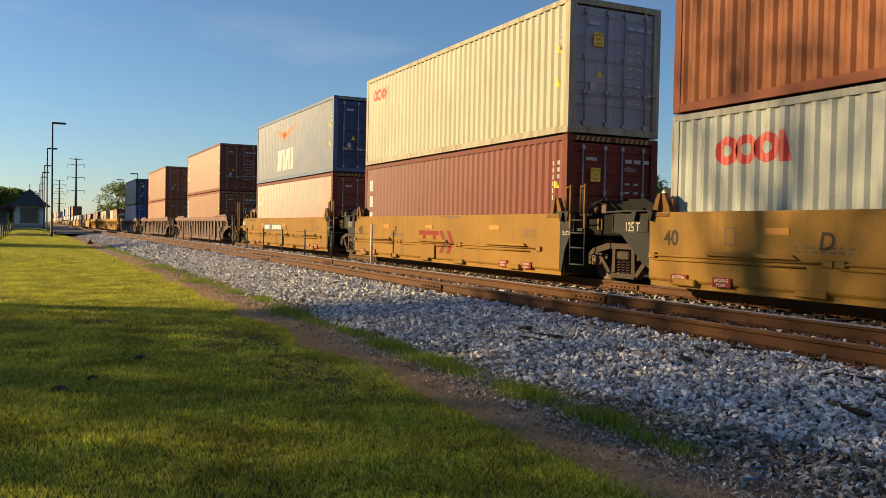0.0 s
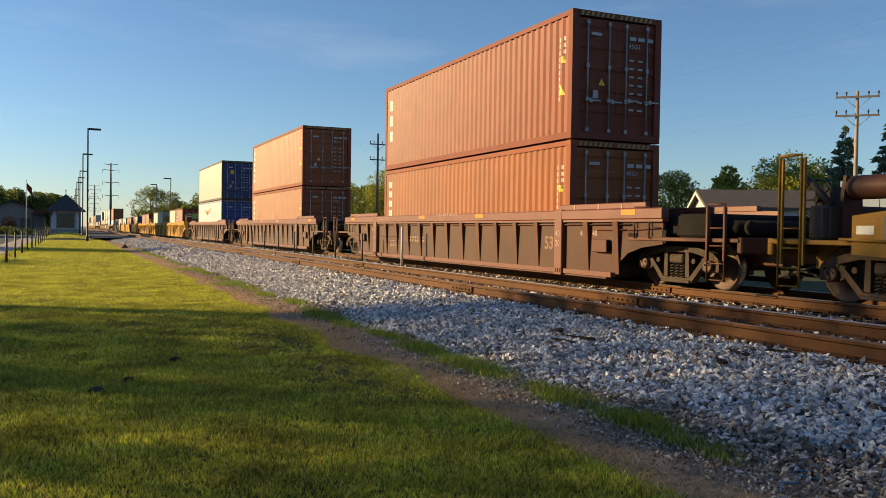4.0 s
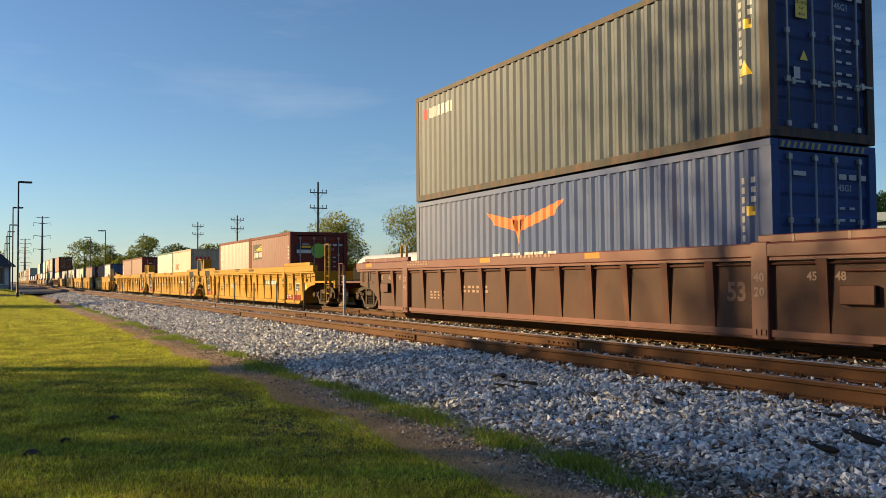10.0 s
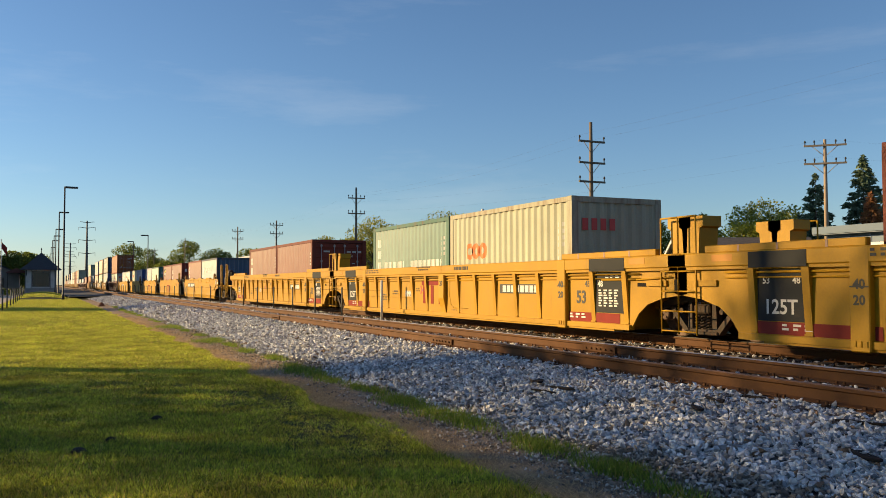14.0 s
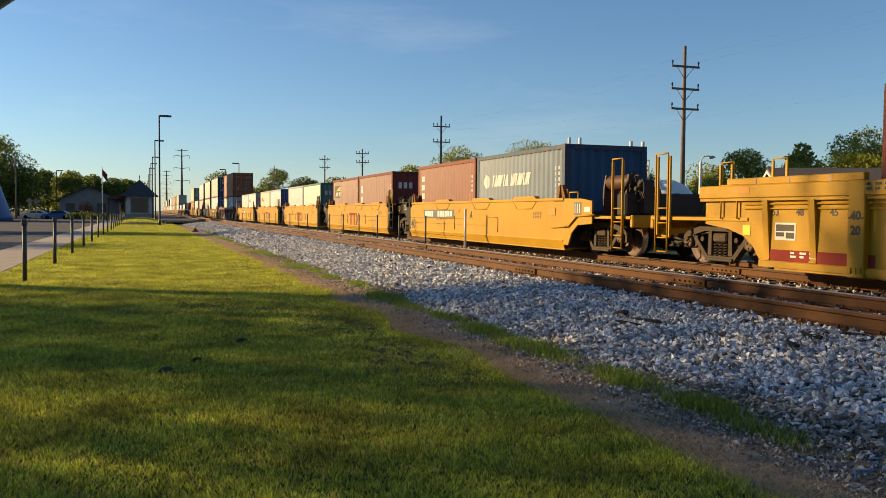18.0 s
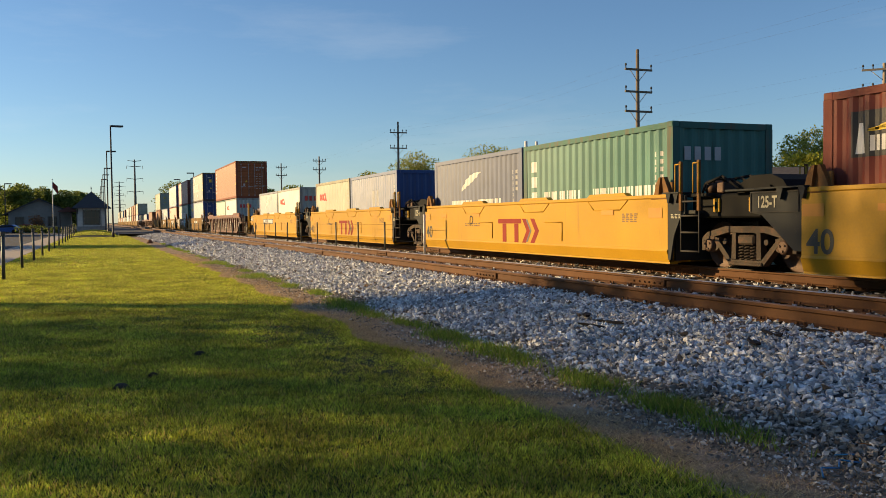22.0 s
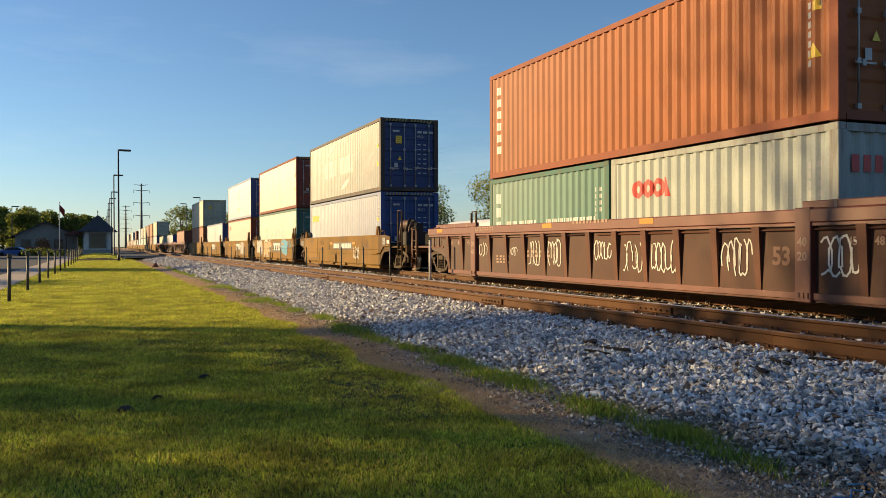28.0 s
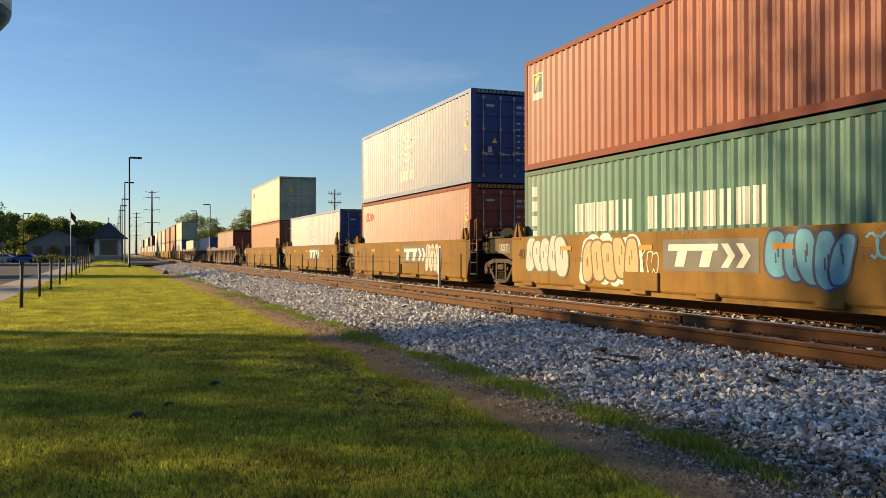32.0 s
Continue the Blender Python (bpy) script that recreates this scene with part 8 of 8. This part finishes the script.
DARKSTONE = island_material("dirty_stone", (0.10, 0.085, 0.070), (0.44, 0.39, 0.33), 0.9, (0.60, 0.58, 0.55), 0.16, 0, 9)
RUSTSTONE = island_material("rust_dusted_stone", (0.09, 0.065, 0.05), (0.30, 0.23, 0.18), 0.9, None, 0, 0, 9)


def rock_shapes(rg, points, count=14):
    out = []
    for _ in range(count):
        bm = bmesh.new()
        for p in rg.normal(size=(points, 3)):
            bm.verts.new(p / np.linalg.norm(p) * rg.uniform(0.8, 1.15))
        bmesh.ops.convex_hull(bm, input=bm.verts)
        for v in [v for v in bm.verts if not v.link_faces]:
            bm.verts.remove(v)
        bmesh.ops.triangulate(bm, faces=bm.faces)
        bm.verts.index_update()
        v = np.array([v.co for v in bm.verts]) * [rg.uniform(1.0, 1.45), rg.uniform(0.75, 1.1), rg.uniform(0.5, 0.75)]
        f = np.array([[q.index for q in p.verts] for p in bm.faces])
        bm.free()
        out.append((v, f))
    return out


def rocks(name, rg, x, y, z, size, mat, label, points=7):
    shapes = rock_shapes(rg, points)
    n = len(x)
    kind = rg.integers(0, len(shapes), n)
    V, F, base = [], [], 0
    for k, (v, f) in enumerate(shapes):
        i = np.nonzero(kind == k)[0]
        m = len(i)
        q = rg.normal(size=(m, 4)) * [1.0, 0.38, 0.38, 1.0]
        q /= np.linalg.norm(q, axis=1)[:, None]
        w, a, b, c = q.T
        R = np.stack([np.stack([1 - 2 * (b * b + c * c), 2 * (a * b - c * w), 2 * (a * c + b * w)], -1),
                      np.stack([2 * (a * b + c * w), 1 - 2 * (a * a + c * c), 2 * (b * c - a * w)], -1),
                      np.stack([2 * (a * c - b * w), 2 * (b * c + a * w), 1 - 2 * (a * a + b * b)], -1)], 1)
        p = np.einsum("nij,vj->nvi", R, v) * size[i][:, None, None] + np.stack([x[i], y[i], z[i]], -1)[:, None]
        V.append(p.reshape(-1, 3))
        F.append((f[None] + (np.arange(m) * len(v))[:, None, None] + base).reshape(-1, 3))
        base += m * len(v)
    ob = new(name, tri_mesh(name, np.concatenate(V), np.concatenate(F), mat))
    return tagged(ob, label, "gravel", kind="stuff")


rg = np.random.default_rng(5)
bz = np.vectorize(bed_z)


def scatter(n, x0, x1, y0, y1, power=1.0):
    return rg.uniform(x0, x1, n), y0 + (y1 - y0) * rg.uniform(0, 1, n) ** power


xa, ya = scatter(68000, 4.0, 6.78, 1.2, 36, 1.7)
xb, yb = scatter(13000, 6.92, 8.25, 2, 36, 1.5)
xc, yc = scatter(11000, 8.45, 10.6, 4, 42, 1.4)
x, y = np.r_[xa, xb, xc], np.r_[ya, yb, yc]
size = rg.uniform(0.013, 0.038, len(x)) * (1 + y / 60)
z = bz(np.clip(x, 3.86, 14)) + size * rg.uniform(-0.7, 0.9, len(x)) + np.where(x > 6.85, 0.015, 0.0)
# the foot of the slope is old and dirty
foot = x + 0.45 * np.array([noise.noise((p * 1.3, q * 0.5, 0)) for p, q in zip(x, y)]) < 4.10 + 0.16 * np.clip(6.5 - y, 0, 3)
inner = (x > 6.85) & (rg.uniform(0, 1, len(x)) < 0.45)
top = ~foot & ~inner
rocks("ballast_stones", rg, x[top], y[top], z[top], size[top], STONE, "loose pale grey crushed ballast stones", 8)
rocks("ballast_stones", rg, x[inner], y[inner], z[inner], size[inner], RUSTSTONE, "rust-dusted ballast stones between the rails")
xq, yq = scatter(12000, 4.05, 6.78, -8, 1.2)
sq = rg.uniform(0.016, 0.040, len(xq))
rocks("ballast_stones", rg, xq, yq, bz(xq) + sq * 0.4, sq, STONE, "loose pale grey ballast stones behind the camera")
rocks("ballast_stones", rg, x[foot], y[foot], z[foot], size[foot] * 0.8, DARKSTONE, "dirty dark ballast stones at the foot of the slope")
x, y = scatter(14000, 4.0, 10.6, 34, 95, 1.3)
x = np.where((abs(x - 6.83) < 0.1) | (abs(x - 8.33) < 0.1), 7.5, x)
size = rg.uniform(0.05, 0.10, len(x))
rocks("ballast_stones", rg, x, y, bz(np.clip(x, 3.86, 14)) + size * 0.25, size, STONE, "loose grey ballast stones farther along the track")
x, y = scatter(15000, 0, 1, 1.0, 30, 1.6)
x = 3.25 + 1.35 * x ** 0.55
size = rg.uniform(0.005, 0.024, len(x))
rocks("dirt_pebbles", rg, x, y, 0.03 + 0.04 * np.maximum(x - 3.9, 0) + size * 0.3, size, DARKSTONE, "dark dirty pebbles along the ballast's foot", 6)

x, y = scatter(7000, 3.50, 4.50, 1.4, 9.5, 1.3)
size = rg.uniform(0.010, 0.034, len(x)) * np.clip(0.35 + (x - 3.45), 0.4, 1.0)
rocks("dirt_stones", rg, x, y, 0.03 + 0.12 * np.maximum(x - 3.9, 0) + size * 0.35, size, DARKSTONE, "loose dark dirty stones strewn over the dirt")

# splinters of old ties and fallen leaves on the ballast
SPLINTER = material("charred_wood", (0.022, 0.018, 0.015), 0.9, 0, 0.3, 6, 50, 0.003, spec=0.2)
rq = random.Random(31)
for k in range(16):
    bm = bmesh.new()
    L_ = rq.uniform(0.10, 0.34)
    w_ = rq.uniform(0.025, 0.055)
    prism(bm, [(-L_, 0), (-L_ * 0.6, w_), (L_ * 0.5, w_ * 0.8), (L_, 0.01), (L_ * 0.6, -w_ * 0.7), (-L_ * 0.7, -w_)], 0.0, 0.024, "z")
    bmesh.ops.bevel(bm, geom=list(bm.edges), offset=0.006, segments=1, affect="EDGES")
    for v in bm.verts:
        v.co.z += 0.012 * noise.noise(v.co * 9 + Vector((k, 0, 0)))
    x, y = rq.uniform(5.2, 6.6), 4.0 + 18 * rq.random() ** 1.3
    ob = new("wood_splinter", mesh_of("wood_splinter", bm, SPLINTER))
    ob.matrix_basis = pose(x, y, bed_z(x) + 0.022, rq.uniform(-4, 4), rq.uniform(-4, 4), rq.uniform(50, 130))
    tagged(ob, "dark rotten tie splinter lying on the ballast", "wood", "splinters on the ballast")
DRYLEAF = material("orange_dry_leaf", (0.42, 0.13, 0.02), 0.7, 0, 0.2, 20, 80)
for x, y, r in ((4.21, 3.74, 0.05), (5.1, 4.55, 0.045), (4.6, 3.3, 0.04)):
    bm = bmesh.new()
    prism(bm, [(-r, 0), (-r * 0.4, r * 0.5), (r * 0.3, r * 0.55), (r, 0), (r * 0.3, -r * 0.5), (-r * 0.5, -r * 0.45)], 0, 0.003, "z")
    for v in bm.verts:
        v.co.z += 6 * v.co.y * v.co.y + 2 * v.co.x * v.co.x
    ob = new("dry_leaf", mesh_of("dry_leaf", bm, DRYLEAF))
    ob.matrix_basis = pose(x, y, bed_z(x) + 0.045, 12, -10, 40 * x)
    tagged(ob, "curled orange dry leaf on the stones", "leaf")
bm = bmesh.new()
pipe(bm, [(3.66, 3.52, 0.045), (3.75, 3.62, 0.06), (3.86, 3.60, 0.05), (3.95, 3.68, 0.065), (4.05, 3.62, 0.05), (4.12, 3.70, 0.07), (4.02, 3.78, 0.06)], 0.0055, 6)
tagged(new("twine", mesh_of("twine", bm, material("blue_plastic_twine", (0.02, 0.16, 0.36), 0.5, 0, 0.1, 5, 60))), "scrap of blue plastic twine in the dirt", "twine")

# ---- grass ----
BLADE = island_material("lawn_blades", (0.100, 0.170, 0.024), (0.76, 0.78, 0.090), 0.5, (0.70, 0.50, 0.15), 0.10, 0.4, 1.3, 24.0)
WEED = island_material("weed_blades", (0.075, 0.13, 0.020), (0.30, 0.42, 0.06), 0.5, (0.42, 0.34, 0.12), 0.10, 0.4)
STRAW = island_material("dry_grass", (0.36, 0.25, 0.13), (0.74, 0.56, 0.32), 0.7, None, 0, 0.2)


def blades(name, rg, x, y, z, h, w, mat, label, lean=0.5):
    n = len(x)
    a = rg.uniform(0, 2 * math.pi, n)
    d = np.stack([np.cos(a), np.sin(a), 0 * a], 1)
    t = rg.uniform(0, 2 * math.pi, n)
    tip = np.stack([np.cos(t) * lean, np.sin(t) * lean, np.sqrt(np.maximum(1 - lean**2, 0.05)) + 0 * t], 1) * h[:, None]
    tip[:, :2] *= rg.uniform(0.2, 1.4, n)[:, None]
    p = np.stack([x, y, z], 1)
    v = np.stack([p - d * w[:, None], p + d * w[:, None], p + tip], 1).reshape(-1, 3)
    ob = new(name, tri_mesh(name, v, np.arange(3 * n).reshape(-1, 3), mat))
    return tagged(ob, label, "grass", kind="stuff")


def edge_x(y):
    return 3.12 + 0.30 * np.array([noise.noise((q * 0.55, 7.0, 0)) for q in y])


def tufts(x, y, cell, seed):
    """A random value for every tuft of grass, from a bent grid of cells."""
    xw = x + 0.45 * cell * np.sin(y / cell * 1.7)
    yw = y + 0.45 * cell * np.sin(x / cell * 1.9)
    i, j = np.floor(xw / cell).astype(np.int64), np.floor(yw / cell).astype(np.int64)
    return np.random.default_rng(seed).uniform(0, 1, 4096)[(i * 73856093 ^ j * 19349663) & 4095]


def lawn(n, y0, y1, power, hh, ww, x0=-3.1):
    u = rg.uniform(0, 1, n)
    y = y0 + (y1 - y0) * u**power
    x = x0 + (edge_x(y) - x0) * rg.uniform(0, 1, n)
    k = np.where(y < 9.5, 0.07, 0.16)
    tall = 0.45 + 0.6 * tufts(x, y, k, 3) + 0.45 * tufts(x, y, 2.6 * k, 4)
    return x, y, 0 * x - 0.005, rg.uniform(0.6, 1.2, n) * hh * tall, rg.uniform(0.6, 1.3, n) * ww


x, y, z, h, w = lawn(400000, 1.6, 9.5, 1.5, 0.052, 0.0043)
blades("lawn_grass", rg, x, y, z, h, w, BLADE, "short mown lawn grass near the camera", 0.62)
x, y, z, h, w = lawn(100000, -8, 1.6, 1.0, 0.055, 0.0095)
blades("lawn_grass", rg, x, y, z, h, w, BLADE, "short mown lawn grass behind the camera")
x, y, z, h, w = lawn(290000, 9.5, 30, 1.3, 0.055, 0.0060)
blades("lawn_grass", rg, x, y, z, h, w, BLADE, "short mown lawn grass", 0.65)
x, y, z, h, w = lawn(150000, 30, 110, 1.2, 0.06, 0.013)
blades("lawn_grass", rg, x, y, z, h, w, BLADE, "short mown lawn grass farther off")
x, y = rg.uniform(-3.0, 2.0, 30000), rg.uniform(96, 163, 30000)
blades("lawn_grass", rg, x, y, mound_z(x, y), rg.uniform(0.04, 0.09, 30000), rg.uniform(0.02, 0.04, 30000), BLADE, "mown grass on the rise before the station")
# weeds and straw along the dirt edge
cy = 4.4 + 56 * (np.sort(rg.integers(0, 26, 130)) / 26 + rg.uniform(0, 0.018, 130)) ** 1.35
cx = 3.95 + 0.14 * np.array([noise.noise((q * 0.35, 3.0, 1)) for q in cy]) + rg.normal(0, 0.05, 130)
k = rg.integers(0, 130, 15000)
blades("weeds", rg, cx[k] + rg.normal(0, 0.075, 15000), cy[k] + rg.normal(0, 0.20, 15000), 0.035 + 0.12 * np.maximum(cx[k] - 3.9, 0), rg.uniform(0.04, 0.12, 15000), rg.uniform(0.003, 0.007, 15000), WEED, "ragged green weeds in the dirt strip", 0.6)
n = 30000
y = rg.uniform(1.2, 40, n)
blades("dry_grass", rg, edge_x(y) + np.abs(rg.normal(0.0, 0.34, n)), y, 0 * y + 0.012, rg.uniform(0.02, 0.06, n), rg.uniform(0.003, 0.007, n), STRAW, "dry straw-coloured grass at the lawn's edge", 0.8)
n = 22000
y = 1.2 + 12 * rg.uniform(0, 1, n) ** 1.2
blades("dry_grass", rg, edge_x(y) + 0.02 + np.abs(rg.normal(0.0, 0.20, n)), y, 0 * y + 0.022, rg.uniform(0.03, 0.075, n), rg.uniform(0.002, 0.0045, n), STRAW, "flattened dead grass on the dirt beside the lawn", 0.95)
n = 12000
y = rg.uniform(1.2, 30, n)
blades("edge_grass", rg, edge_x(y) - np.abs(rg.normal(0, 0.09, n)), y, 0 * y, rg.uniform(0.05, 0.11, n), rg.uniform(0.003, 0.006, n), BLADE, "longer grass along the lawn's ragged edge", 0.7)
# weed clumps that stand out
for k, (x0, y0, s_) in enumerate(((3.85, 13.6, 0.45), (3.95, 9.6, 0.3), (3.95, 8.4, 0.3), (3.95, 6.2, 0.25), (4.0, 5.2, 0.2), (3.8, 22, 0.5), (3.8, 30, 0.6))):
    m = 900
    ob = blades("weed_clump", rg, x0 + rg.normal(0, s_ * 0.45, m), y0 + rg.normal(0, s_ * 0.8, m), 0 * np.ones(m) + 0.035, rg.uniform(0.04, 0.12, m), rg.uniform(0.003, 0.007, m), WEED, "clump of green weeds beside the ballast", 0.55)
# dark clods on the lawn
for x0, y0, s_ in ((0.22, 8.05, 1.0), (0.52, 8.50, 0.45), (1.07, 9.67, 0.7)):
    bm = bmesh.new()
    lathe(bm, [(0.085 * s_, -0.02), (0.07 * s_, 0.02), (0.04 * s_, 0.032), (0.01, 0.036)], 9)
    for v in bm.verts:
        v.co += Vector((0.05 * noise.noise(v.co * 14), 0.05 * noise.noise(v.co * 14 + Vector((9, 0, 0))), 0))
    ob = new("soil_clod", mesh_of("soil_clod", bm, material("dark_soil", (0.055, 0.040, 0.028), 0.95, 0, 0.3, 8, 60, 0.006)))
    ob.location = (x0, y0, 0.015)
    tagged(ob, "small dark soil clod lying on the lawn", "soil clod")


# ---- motion ----
def motions():
    times = [2.0 * k for k in range(17)]
    for ob, x, s, z in ROLLING:
        walk(ob, [(t, pose(x, s - gone(t), z)) for t in times])
    # wheels turn as the train rolls
    steps = [k / 15 for k in range(481)]
    turns = [math.degrees(gone(t) / 0.432) for t in steps]
    for w, q, z in WHEELS:
        walk(w, [(t, pose(0, q, z, a, 0, 0)) for t, a in zip(steps, turns)])


motions()
